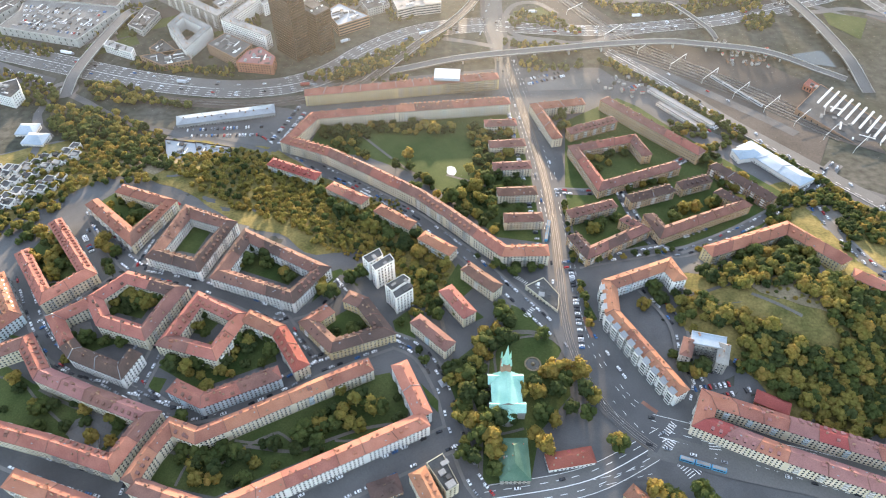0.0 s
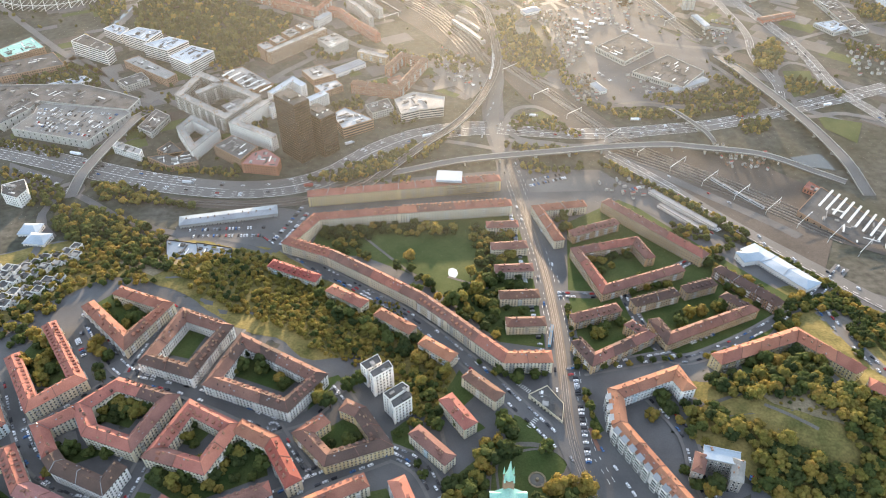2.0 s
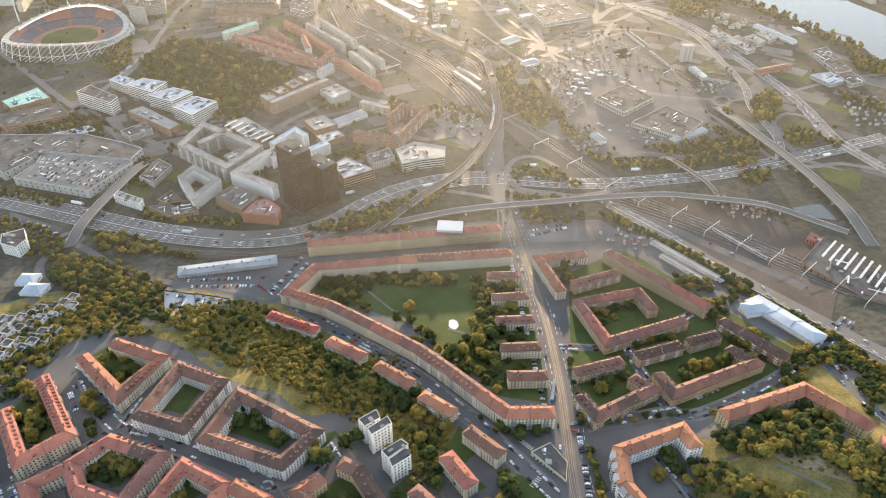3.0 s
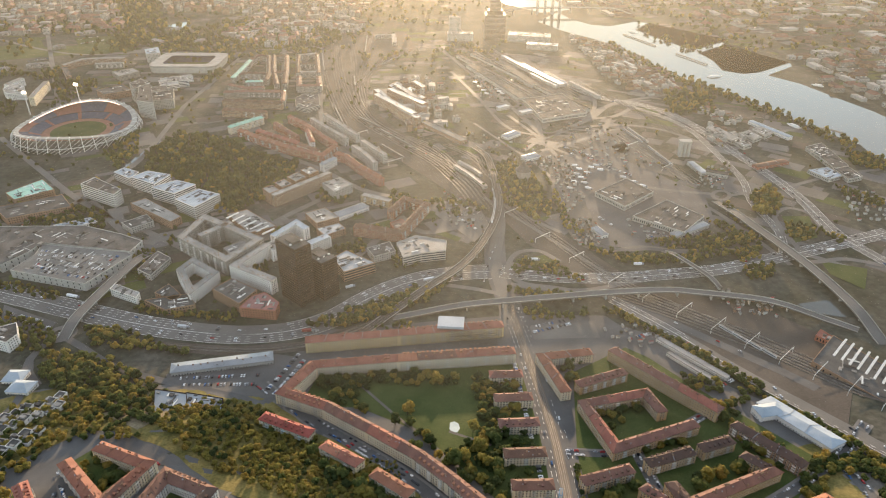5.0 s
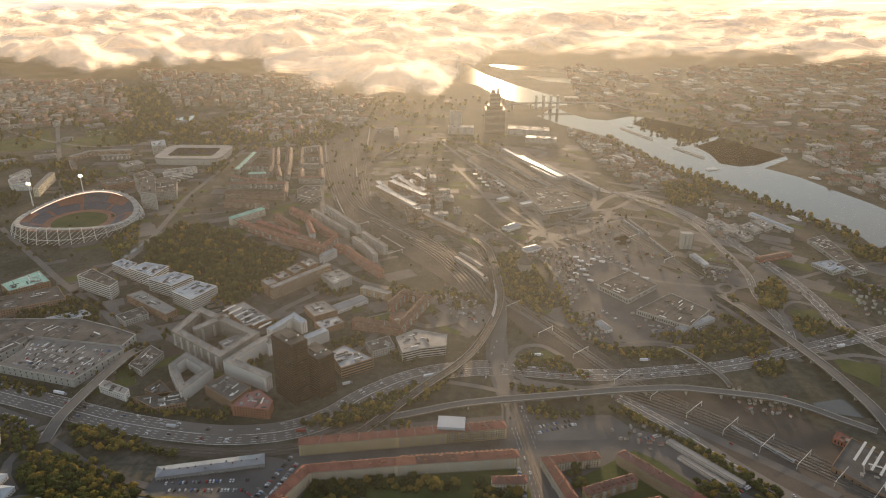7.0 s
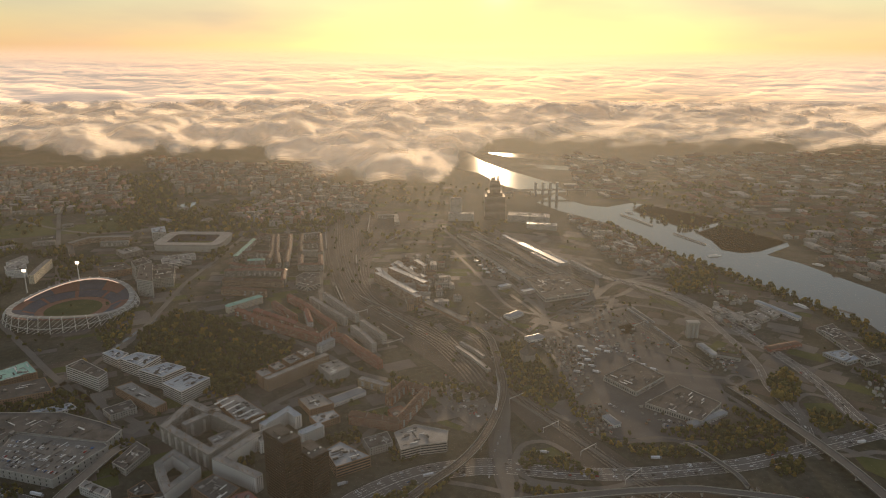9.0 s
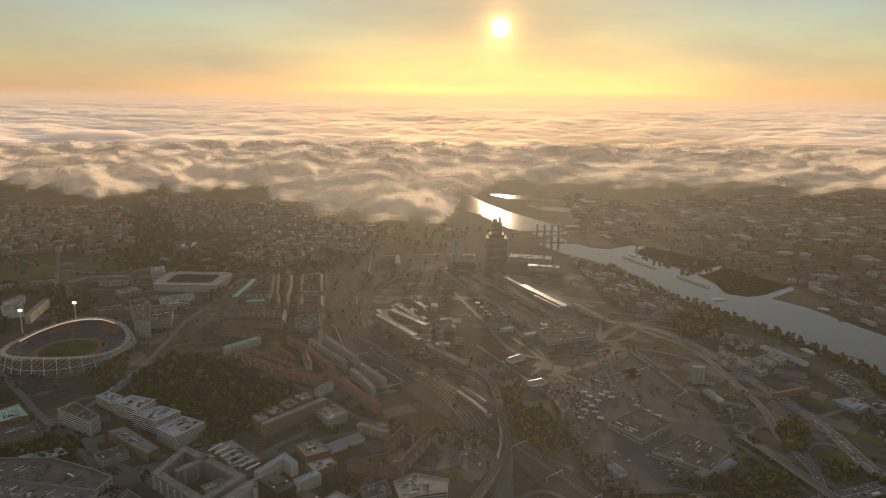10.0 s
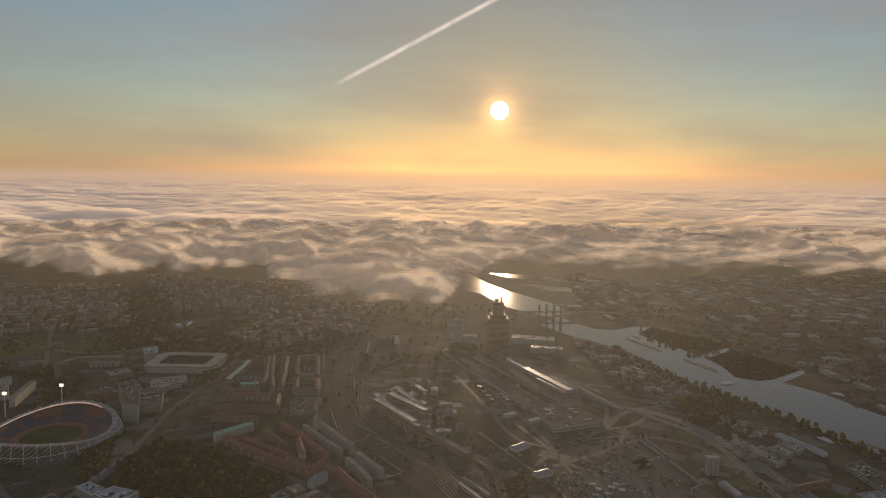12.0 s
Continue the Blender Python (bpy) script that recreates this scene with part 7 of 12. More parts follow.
slab([(-475.9, 1062.6), (-443.4, 1090.5), (-407.6, 1074.2), (-430.5, 1039.2)], 20, 'blue_roof', 'white_wall', bands=True, clutter=3, label='white office with pale blue roof')
slab([(-422.4, 1019.9), (-398.4, 1057.8), (-358.6, 1038.5), (-384.5, 992.6)], 20, 'blue_roof', 'white_wall', bands=True, clutter=3, label='white office with pale blue roof')
slab([(-567, 1134.7), (-556.3, 1153.6), (-524.6, 1135.5), (-529.9, 1108.4)], 14, 'blue_roof', 'white_wall', bands=True)
slab([(-591.2, 1068.7), (-579.4, 1094.5), (-518, 1049.5), (-522.1, 1029.5)], 22, 'flat_roof', 'white_wall', bands=True, label='white office slab with ribbon windows')
slab([(-494, 1021.2), (-477.1, 1038.8), (-400.1, 977.3), (-410, 960)], 12, 'pale_roof', 'brick_brown')
wing([(-348.7, 820.3), (-339.5, 844.3), (-301, 813.4), (-317.9, 770.6)], 9, 16, 16.4, 'pale_roof', 'white_wall', closed=True, name='office_building', label='white courtyard office with flat roof')
slab([(-294.4, 778.1), (-276.1, 802.4), (-237.8, 776.6), (-252.4, 745.9)], 14, 'flat_roof', 'brick_brown', clutter=3)
slab([(-250.3, 738.7), (-241.2, 764.2), (-226.6, 772.5), (-204.5, 750.3), (-205.2, 732)], 13, 'tile_pink', 'brick_red', label='rounded red brick building')
slab([(-367.8, 777.5), (-356.7, 797.9), (-331.8, 772.3), (-336.6, 758.6)], 8, 'flat_roof', 'brick_brown')
slab([(-425.4, 781.8), (-424.1, 793.8), (-385.1, 774.3), (-384.8, 762.8)], 10, 'pale_roof', 'white_wall')
slab([(-410.8, 832.5), (-401.5, 880.9), (-377, 862.8), (-387.8, 817.3)], 8, 'flat_roof', 'grey_wall', clutter=6)
wing([(-246.3, 883), (-277.8, 826.9), (-219.2, 791.2)], 11, 20, 20.4, 'pale_roof', 'white_wall', name='office_building', label='white angled block with flat roof and balconies')
wing([(-371.1, 898.4), (-292.5, 838), (-263, 892.7), (-357.6, 958.5)], 11, 22, 22.4, 'pale_roof', 'stone_wall', closed=True, name='apartment_block', label='tall stone-coloured courtyard block with stepped flat roof', extras=8)
wing([(-347.8, 901.9), (-313.8, 942.4)], 10, 22, 22.4, 'pale_roof', 'stone_wall', name='apartment_block', label='tall stone-coloured wing with flat roof', extras=8)
slab([(-335.6, 993.1), (-310, 1009.9), (-252.8, 956.6), (-287.5, 934.7)], 8, 'pale_roof', 'brick_brown', label='sawtooth shed with white skylights', clutter=16)
wing([(-246.8, 909.1), (-221.7, 951.4), (-203.3, 932)], 10, 18, 18.4, 'blue_roof', 'white_wall', name='office_building', label='white office wing with pale flat roof')
wing([(-192.6, 892.3), (-169, 915.6)], 12, 16, 16.4, 'blue_roof', 'white_wall', name='office_building', label='white office wing with pale flat roof')
slab([(-153.8, 855.1), (-138.4, 875.1), (-96, 842.5), (-134.4, 818.3)], 15, 'metal_roof', 'brick_brown', clutter=6, bands=True)
slab([(-71.3, 898.5), (-45.6, 920.3), (-1, 905.7), (-2.3, 877.6), (-35.7, 869.9), (-59.5, 858.4)], 14, 'pale_roof', 'grey_wall', bands=True, label='grey angled office with ribbon windows')
slab([(-296.5, 1061.7), (-283.5, 1074.4), (-268.5, 1056.1), (-280.9, 1041.9)], 20, 'pale_roof', 'brick_brown')
slab([(-281.9, 1082.8), (-269.1, 1098.1), (-252.2, 1079.1), (-265.1, 1064.3)], 20, 'pale_roof', 'brick_brown')
slab([(-266.4, 1106.9), (-252.2, 1127.3), (-234.3, 1107.5), (-248.6, 1087.7)], 20, 'pale_roof', 'brick_brown')
slab([(-248.9, 1134.2), (-235.1, 1150.8), (-218.4, 1132.5), (-230.9, 1114.2)], 20, 'pale_roof', 'brick_brown')
wing([(-274.5, 1037.3), (-198.7, 1127.4)], 10, 20, 20.4, 'pale_roof', 'brick_brown', name='apartment_block', label='brown block with stepped flat roof')
slab([(-206.5, 1094.8), (-180.6, 1117.1), (-156.7, 1091.5), (-180.9, 1059.9)], 15, 'pale_roof', 'grey_wall')
wing([(-171, 995.6), (-129.1, 1033.5)], 18, 7, 12, 'metal_roof', 'white_wall', name='hall', label='hall with arched white roof', extras=0, floors=1)
wing([(-136.6, 1060), (-90.4, 1037.2)], 11, 12, 12.4, 'pale_roof', 'ochre')
wing([(-135.9, 948.5), (-68.8, 930), (-34.1, 1021.3), (-67.8, 1039.9), (-86.9, 996.2)], 11, 15, 19, 'tile_brown', 'brick_red', extras=5)

# ---- industry and depots by the river ----
slab([(399.9, 650.8), (444.9, 698.1), (498.5, 604.3), (470.7, 549.4)], 9, 'flat_roof', 'brick_brown', name='depot', label='wide railway depot with flat dark roof and skylights', clutter=5, floors=1, gap=8)
slab([(426.7, 701.1), (437.6, 712.8), (445.9, 698.7), (437.7, 689.2)], 7, 'tile_red', 'brick_red', floors=1)
slab([(239.8, 1081.9), (302.3, 1136.8), (334.7, 1083.7), (276.9, 1029.6)], 8, 'flat_roof', 'grey_wall', floors=1, name='warehouse', clutter=6)
slab([(281.7, 996.9), (348.5, 1053.9), (390.9, 998.8), (345.3, 947.2)], 8, 'flat_roof', 'grey_wall', floors=1, name='warehouse', clutter=8)
wing([(328.2, 943.7), (389, 981.3)], 12, 6, 8, 'metal_roof', 'grey_wall', extras=0, floors=1, name='warehouse')
wing([(218.7, 966.1), (229.7, 941.7)], 12, 6, 10, 'metal_roof', 'white_wall', extras=0, floors=1, name='storage_tent', label='white storage tent on bare ground')
wing([(137.2, 1230.6), (164.4, 1247.1)], 18, 6, 10, 'metal_roof', 'white_wall', extras=0, floors=1, name='storage_tent', label='white storage tent on bare ground')
wing([(109.4, 1337.1), (136.8, 1362.4)], 18, 6, 10, 'metal_roof', 'white_wall', extras=0, floors=1, name='storage_tent', label='white storage tent on bare ground')
wing([(434.5, 1217.7), (445, 1169.2)], 12, 6, 7, 'metal_roof', 'grey_wall', extras=0, floors=1, name='warehouse')
wing([(450, 1175.5), (482.7, 1159.7)], 12, 7, 7.4, 'flat_roof', 'grey_wall', extras=0, floors=1, name='warehouse')
wing([(621.8, 1433.8), (665.8, 1341.7)], 11, 7, 9, 'blue_roof', 'white_wall', extras=0, floors=1, name='warehouse', label='long warehouse with pale blue roof')
slab([(517.1, 1390.7), (534.1, 1407.3), (561.5, 1335.7), (543.9, 1317.7)], 7, 'pale_roof', 'grey_wall', floors=1, name='warehouse')
slab([(546.1, 1323.6), (563.7, 1335.8), (575.8, 1301), (555.3, 1286.5)], 7, 'pale_roof', 'grey_wall', floors=1, name='warehouse')
slab([(576.4, 1360.3), (597.1, 1376.4), (608.7, 1339.7), (587.3, 1324.4)], 7, 'pale_roof', 'grey_wall', floors=1, name='warehouse')
slab([(606.4, 1382.9), (625.2, 1396.1), (639.8, 1361.6), (616.5, 1342.8)], 7, 'pale_roof', 'grey_wall', floors=1, name='warehouse')
slab([(671.7, 1288.8), (711.2, 1309.4), (708.6, 1200.5), (679.2, 1185.4)], 7, 'flat_roof', 'grey_wall', floors=1, name='warehouse', clutter=8)
slab([(674.5, 1187.7), (706, 1195.6), (710, 1153.3), (680, 1141.4)], 7, 'flat_roof', 'grey_wall', floors=1, name='warehouse', clutter=5)
slab([(629.1, 1181.9), (669.5, 1194.7), (680.3, 1159.5), (648.1, 1143)], 6, 'blue_roof', 'grey_wall', floors=1, name='warehouse')
wing([(544, 1200), (609.9, 1226.4)], 14, 6, 8, 'tile_brown', 'brick_red', extras=0, floors=1, name='warehouse')
wing([(184.1, 1853.9), (268, 1675.8)], 20, 8, 8.4, 'metal_roof', 'grey_wall', extras=0, floors=1, name='warehouse', label='long freight shed with bright metal roof')
wing([(428.5, 1869.5), (477.2, 1812.9)], 16, 8, 8.4, 'pale_roof', 'grey_wall', extras=0, floors=1, name='warehouse')
wing([(128.9, 1876.2), (203.8, 1672)], 24, 8, 8.4, 'flat_roof', 'grey_wall', extras=0, floors=1, name='warehouse')
wing([(56, 1842.2), (167.3, 1570.6)], 26, 9, 9.4, 'flat_roof', 'grey_wall', extras=0, floors=1, name='warehouse')
wing([(-133.8, 1595.1), (-50.8, 1491.9)], 16, 20, 20.4, 'metal_roof', 'brick_brown', name='office_building', label='block with bright metal roof at the railway')
wing([(-159.9, 1555.9), (-70, 1427)], 16, 20, 20.4, 'metal_roof', 'brick_brown', name='office_building', label='block with bright metal roof at the railway')
slab([(-139.3, 1628.1), (-122.1, 1661.9), (-105.2, 1638.2), (-122.2, 1601.6)], 16, 'metal_roof', 'brick_brown')
slab([(-105.5, 1591), (-88, 1623.2), (-72, 1600.6), (-89.4, 1565.8)], 16, 'metal_roof', 'brick_brown')
slab([(-81.8, 1537.3), (-64.4, 1567.2), (-49.3, 1546.3), (-66.6, 1513.8)], 16, 'metal_roof', 'brick_brown')
slab([(-645.8, 1450.1), (-699.1, 1607.2), (-665.7, 1576.7), (-606.1, 1435.8)], 35, 'flat_roof', 'grey_wall', name='tower_block', label='grey tower block beside the stadium')
slab([(-633.1, 1494.8), (-667.4, 1584.7), (-619.7, 1587.5), (-592.5, 1507.5)], 20, 'flat_roof', 'grey_wall')
wing([(-682.3, 1676), (-618, 1711)], 14, 14, 14.4, 'pale_roof', 'white_wall')

# ---- water ----
patch('water', [(-291.3, 3654.9), (-111.3, 3423.9), (52.3, 3632.6), (148.5, 3247.3), (-3.2, 3051.6), (-101.7, 3144.4)], 'water', 0.3, 'still river water shining in the low sun', 'water')
patch('water', [(-158.2, 3569.1), (-4.5, 3626.2), (124.9, 3293.7), (233.1, 3032.2), (390.5, 2735.7), (416.2, 2570.6), (310.9, 2523.4), (204.7, 2665.2), (112.1, 2953.2), (-3.3, 3080.2), (-104.3, 3221.6)], 'water', 0.32, 'still river water shining in the low sun', 'water')
patch('water', [(175.1, 3528.8), (431.1, 3482.1), (597.9, 3325.8), (508.5, 3283.9), (261.1, 3392.6)], 'water', 0.33, 'still river water shining in the low sun', 'water')
patch('water', [(322.7, 3217.5), (463.7, 3155.2), (622.5, 3069.4), (556, 2994.7), (379.9, 3074.4)], 'water', 0.33, 'still river water shining in the low sun', 'water')
patch('river', [(284.5, 2387.1), (370.1, 2528.3), (394.4, 2438.8), (450.6, 2342), (509.3, 2322.5), (597.1, 2386.1), (639.3, 2372.7), (576.9, 2273.4), (611.6, 2181.9), (659.6, 2073.7), (682.9, 2026.7), (799.4, 2127.9), (824.1, 2149.4), (794.8, 2095.5), (688.1, 1997.9), (702.8, 1916.4), (696.2, 1825.9), (738.8, 1795.8), (787.1, 1812.6), (900, 1902.9), (889.5, 1866.9), (795.2, 1785.5), (846.7, 1715), (884.7, 1601.6), (916.4, 1518.7), (949.3, 1376.6), (781.1, 1145), (790.4, 1319.3), (740.6, 1406.2), (695.7, 1533), (631.5, 1662.3), (548.7, 1798.1), (497.4, 1968.3), (460.3, 2104.4), (416.3, 2168), (346.9, 2256.4)], 'water', 0.3, 'wide calm river reflecting the morning sky', 'water')
patch('water', [(1516.1, 3017.6), (1623.1, 3001.4), (1607.6, 2924.6), (1505.4, 2952.6)], 'water', 0.33, 'pond shining in the low sun', 'water')
patch('water', [(-894.5, 2295.7), (-837, 2359), (-827.3, 2260.7)], 'water', 0.33, 'canal basin', 'water')
patch('water', [(-630.9, 2127.5), (-616.3, 2156.6), (-599.5, 2089)], 'water', 0.33, 'canal basin', 'water')
strip('canal', [(-571.4, 1421.9), (-558.6, 1300.9), (-565.7, 1246.2), (-572.4, 1195.1), (-578.3, 1158.8)], 8, 'water', 0.35, 'narrow canal between trees', 'water')
patch('pond', [(310.1, 1301.7), (341.6, 1322.5), (342.2, 1280), (318, 1265.9)], 'water', 0.36, 'small pond on bare ground', 'water')
patch('pond', [(439.6, 775.6), (478.5, 784.6), (507.1, 765.5), (521.8, 749.4), (485.9, 746.9), (447.4, 756.8)], 'water', 0.36, 'small dark pond', 'water')
patch('pool', [(4, 545), (8, 547), (12, 544), (13.5, 536), (11, 530), (6.5, 529), (3.5, 535)], 'pool_basin', 0.36, 'small pale blue pool in the park lawn', 'pool')

# ---- woods and trees ----
wood([(-417.3, 647.4), (-374.7, 653.2), (-301.1, 599.9), (-273.9, 572.1), (-265.7, 515.5), (-354.7, 565), (-411.5, 601.2)], 8, 5)
wood([(-270.4, 579.4), (-190.4, 567.1), (-125.3, 520.2), (-71.4, 475.9), (-22.9, 439.9), (7, 390.9), (-11.5, 334.4), (-39.4, 357.6), (-70.8, 407.4), (-99.5, 405.2), (-143, 438), (-187.1, 455.4), (-244.2, 497), (-265.7, 515.5)], 6, 3.3, mix=(1, 4, 7, 1))
wood([(-427.1, 567.8), (-349.7, 582.9), (-266.1, 497.8), (-318.4, 504.1), (-350.9, 500), (-369.6, 442), (-399.9, 419.7), (-416.3, 452.2)], 8, 4, mix=(2, 3, 4, 2))
wood([(-26.5, 390), (-7.3, 383.9), (-2.6, 334.5), (-29.4, 334.2), (-39.1, 351.5)], 8, 4.5)
wood([(206.1, 373.3), (254.3, 382.9), (282.7, 373.7), (352.3, 348.9), (328.2, 235), (276.2, 222.6), (249.8, 251.1), (213, 281.6), (225.4, 302.3), (193.7, 325.3), (205.5, 339.9), (241.4, 319.2), (276.4, 291.9), (309.5, 301.8), (300.7, 329.3), (272.7, 350.7), (220.6, 349.4)], 6.5, 5.8, mix=(3, 2, 5, 3))
wood([(165.7, 352.6), (202.1, 359.5), (217.6, 321.9), (191.6, 315.4), (169.3, 328.7)], 8, 5)
wood([(332.6, 486.8), (369.7, 510.6), (389.2, 468.8), (390, 443), (349.6, 407.9), (343.5, 415.9), (375.8, 451.3), (359.7, 486.9)], 7, 4)
wood([(-139.2, 617.9), (-77.9, 629.5), (-27.7, 629.5), (47.2, 617.9), (48.8, 536), (48.2, 435.6), (18.3, 459.5), (-24.9, 515.3), (-37.2, 546.1), (3, 505.8), (30.9, 515.8), (28.3, 612.2), (-88.1, 600.8), (-78.3, 556.2), (-122.5, 583.3)], 9, 5, mix=(4, 1, 3, 3))
tree(-48.3, 541.2, 6.4)
tree(-37.5, 557.2, 8)
tree(-27.1, 500.3, 7.3)
tree(-13.6, 510.8, 6.6)
tree(8.1, 482, 8.2)
tree(16.3, 487, 7.5)
tree(25.7, 531.2, 6.8)
tree(30.3, 501.5, 8.4)
tree(34.9, 482.7, 7.7)
tree(-88.3, 607.1, 7)
tree(-112.1, 601.2, 6.4)
tree(-8.7, 612.8, 8)
tree(22.7, 289.8, 6.4)
tree(16.1, 280, 8)
tree(17.8, 265.8, 7.3)
tree(11.4, 252.1, 6.6)
tree(17.2, 241.1, 8.2)
tree(22.7, 230.4, 7.5)
tree(20.2, 213.8, 6.8)
tree(33.1, 243.3, 8.4)
tree(38.9, 241.1, 7.7)
tree(28.7, 234.6, 7)
tree(47, 243.2, 6.4)
tree(54.6, 265.8, 8)
tree(65.3, 270.4, 7.3)
tree(76.5, 279.9, 6.6)
tree(81.2, 265.7, 8.2)
tree(88.4, 275, 7.5)
tree(97.3, 279.7, 6.8)
tree(101.6, 265.5, 8.4)
tree(107, 260.9, 7.7)
tree(89.7, 252, 7)
tree(78.7, 243.2, 6.4)
tree(69.2, 247.6, 8)
tree(63.6, 230.3, 7.3)
tree(101.1, 247.5, 6.6)
tree(68.7, 221.9, 8.2)
tree(31.9, 217.9, 7.5)
tree(33.1, 205.8, 6.8)
tree(45, 310.1, 8.4)
tree(38.2, 304.9, 7.7)
tree(27.3, 299.8, 7)
tree(12.7, 217.9, 6.4)
tree(119.1, 223.8, 8)
tree(74.3, 279.6, 6.8, 1)
tree(80.8, 281.9, 8.5, 1)
tree(89.4, 284.3, 7.8, 1)
tree(96.9, 277, 7, 1)
tree(101.9, 284.1, 8.7, 1)
tree(66.8, 265.4, 8, 1)
tree(119.2, 224.8, 7.3, 1)
tree(32.2, 225.9, 9, 1)
tree(35.6, 217.6, 8.2, 1)
tree(-72.9, 252.5, 5.5)
tree(-59.5, 261.6, 6.9)
tree(-77.6, 239.4, 6.3)
tree(-94.8, 235, 5.7)
tree(-100.1, 230.8, 7.1)
tree(-87.9, 226.7, 6.5)
tree(-181.8, 287, 5.9)
tree(-189.1, 282.3, 7.3)
tree(-202.4, 286.7, 6.7)
tree(-147.5, 304.5, 6.1)
tree(-156.3, 306.6, 5.5)
tree(-129.7, 297.9, 6.9)
tree(-184.5, 243, 6.3)
tree(-167.4, 210.3, 5.7)
tree(-153.3, 206.4, 7.1)
tree(-140.5, 218.3, 6.5)
tree(-76.2, 266.1, 5.9)
tree(-50.8, 252.6, 7.3)
tree(-284.4, 251.9, 6.7)
tree(-277.1, 253.9, 6.1)
tree(-289.7, 249.8, 5.5)
tree(-313.3, 274.6, 6.9)
tree(-247.2, 346, 6.3)
tree(-223.3, 340.2, 5.7)
tree(-230.8, 334.9, 7.1)
tree(-238.9, 340.3, 6.5)
tree(-188, 317.7, 5.9)
tree(-149.3, 392.5, 7.3)
tree(-161.8, 384.9, 6.7)
tree(-132.6, 374.6, 6.1)
tree(-323.7, 376, 5.5)
tree(-345.3, 391.6, 6.9)
tree(-277, 447.9, 6.3)
tree(-279.2, 439.7, 5.7)
tree(-292.6, 408.3, 7.1)
tree(-284.4, 399.8, 6.5)
tree(-271.4, 371.1, 5.9)
tree(41.3, 320.8, 6.4)
tree(32, 310.1, 8)
tree(50.4, 326.3, 7.3)
tree(75.8, 315.2, 6.6)
tree(46.5, 334.8, 8.2)
tree(51.5, 310.1, 7.5)
tree(-77, 371.7, 6.8)
tree(-88.8, 352.6, 8.4)
tree(-95.8, 355.1, 7.7)
tree(-68.3, 378.5, 7)
tree(-99.1, 364, 6.4)
tree(137.3, 190.2, 8)
tree(167.3, 192, 7.3)
tree(151.2, 186.4, 6.6)
tree(169.1, 184.5, 8.2)
tree(148, 188.3, 7.5)
tree(184.9, 276.8, 6.8)
tree(189.8, 281, 8.4)
tree_row([(113.7, 372.5), (114.7, 327)], 6, 3.9)
tree_row([(114.8, 477), (112.1, 403.9)], 6, 3.4)
tree_row([(29.2, 404.2), (40.6, 390.3), (83.8, 390.1)], 9, 4)
tree_row([(111.1, 396.7), (197, 406.3)], 8, 3.4)
tree_row([(220, 403.8), (271.5, 424.9)], 8, 3.4)
tree_row([(-422.6, 710.5), (-358.8, 681.4), (-290.8, 663)], 7, 5, single=False)
wood([(-429.8, 711.8), (-400.8, 717.3), (-323.2, 683.4), (-329, 668.5), (-396.9, 672.3)], 8, 4.5)
wood([(-602.4, 822.5), (-506.8, 792.9), (-486.6, 781.4), (-493.8, 769.7), (-584.9, 795.3)], 7, 3.5)
wood([(-560.1, 746.3), (-479.6, 721.2), (-444.3, 681.4), (-456.8, 661.5), (-504.5, 670.5)], 8, 4.5)
wood([(-450.9, 661.6), (-397.8, 662.5), (-346.5, 630.1), (-379.2, 606.8), (-428.5, 615)], 8, 5)
wood([(-379.4, 763.5), (-255, 740.4), (-254.2, 726.8), (-318, 734.1), (-375.1, 746)], 7, 4)
wood([(-130.7, 737.1), (-77, 788), (-36.7, 806.7), (-62, 770.9), (-97.1, 727.2), (-127.5, 716.6)], 7, 4.2)
wood([(-446.4, 909.2), (-409.2, 894.8), (-417, 825.6), (-437.3, 838.3)], 8, 4)
wood([(-89.6, 717.2), (-46.3, 733.2), (-32.8, 718.1), (-69.6, 705.4)], 8, 4)
wood([(-555.6, 1249.6), (-535.7, 1348.7), (-444.4, 1334.4), (-350.1, 1251.1), (-271.4, 1212.7), (-260, 1095.6), (-326, 1023.1), (-363.9, 1032.7), (-433.4, 1116.4), (-524.8, 1161.8)], 9, 6.5, mix=(4, 0.3, 0.6, 8))
wood([(-393.4, 1042.5), (-361.9, 1094.9), (-319.5, 1033), (-338.8, 1003.7)], 9, 5)
wood([(77.9, 1185.8), (110.3, 1227.9), (137.1, 1187.8), (155.5, 1086.7), (137.8, 997.5), (97.1, 1032.9), (76.9, 1076.7)], 9, 6, mix=(4, 1, 4, 4))
wood([(-45.6, 1065.2), (8.8, 1073.7), (61.7, 1033.4), (8.5, 996.7)], 12, 5)
wood([(93.8, 860.6), (154.6, 872.6), (158.2, 848.2), (120.9, 840.9)], 8, 4)
wood([(92.4, 806.3), (176.7, 792.1), (181.3, 780.5), (86.9, 784.8)], 8, 4)
wood([(497.2, 1094.9), (538.4, 1127.6), (542.8, 1075.3), (504.3, 1008.3), (477.9, 1026)], 9, 7, mix=(2, 2, 4, 2))
wood([(324.6, 892.6), (428.2, 924.1), (437.5, 909.1), (334.2, 875.6)], 8, 4)
wood([(233.2, 891), (305.9, 880.8), (293.5, 863.9), (229.4, 873.9)], 9, 4)
wood([(399.1, 852.1), (438.7, 859.5), (437.1, 839.6), (398.3, 832.6)], 8, 4)
patch('lawn', [(517, 1016), (559.7, 1016.8), (542.6, 948.6), (502.9, 932.2)], 'lawn', 0.3, 'grass inside a slip road', 'lawn')
patch('lawn', [(516.2, 880.9), (570.6, 861.3), (541.1, 809.8), (513.4, 847.1)], 'lawn', 0.3, 'grass beside the motorway', 'lawn')
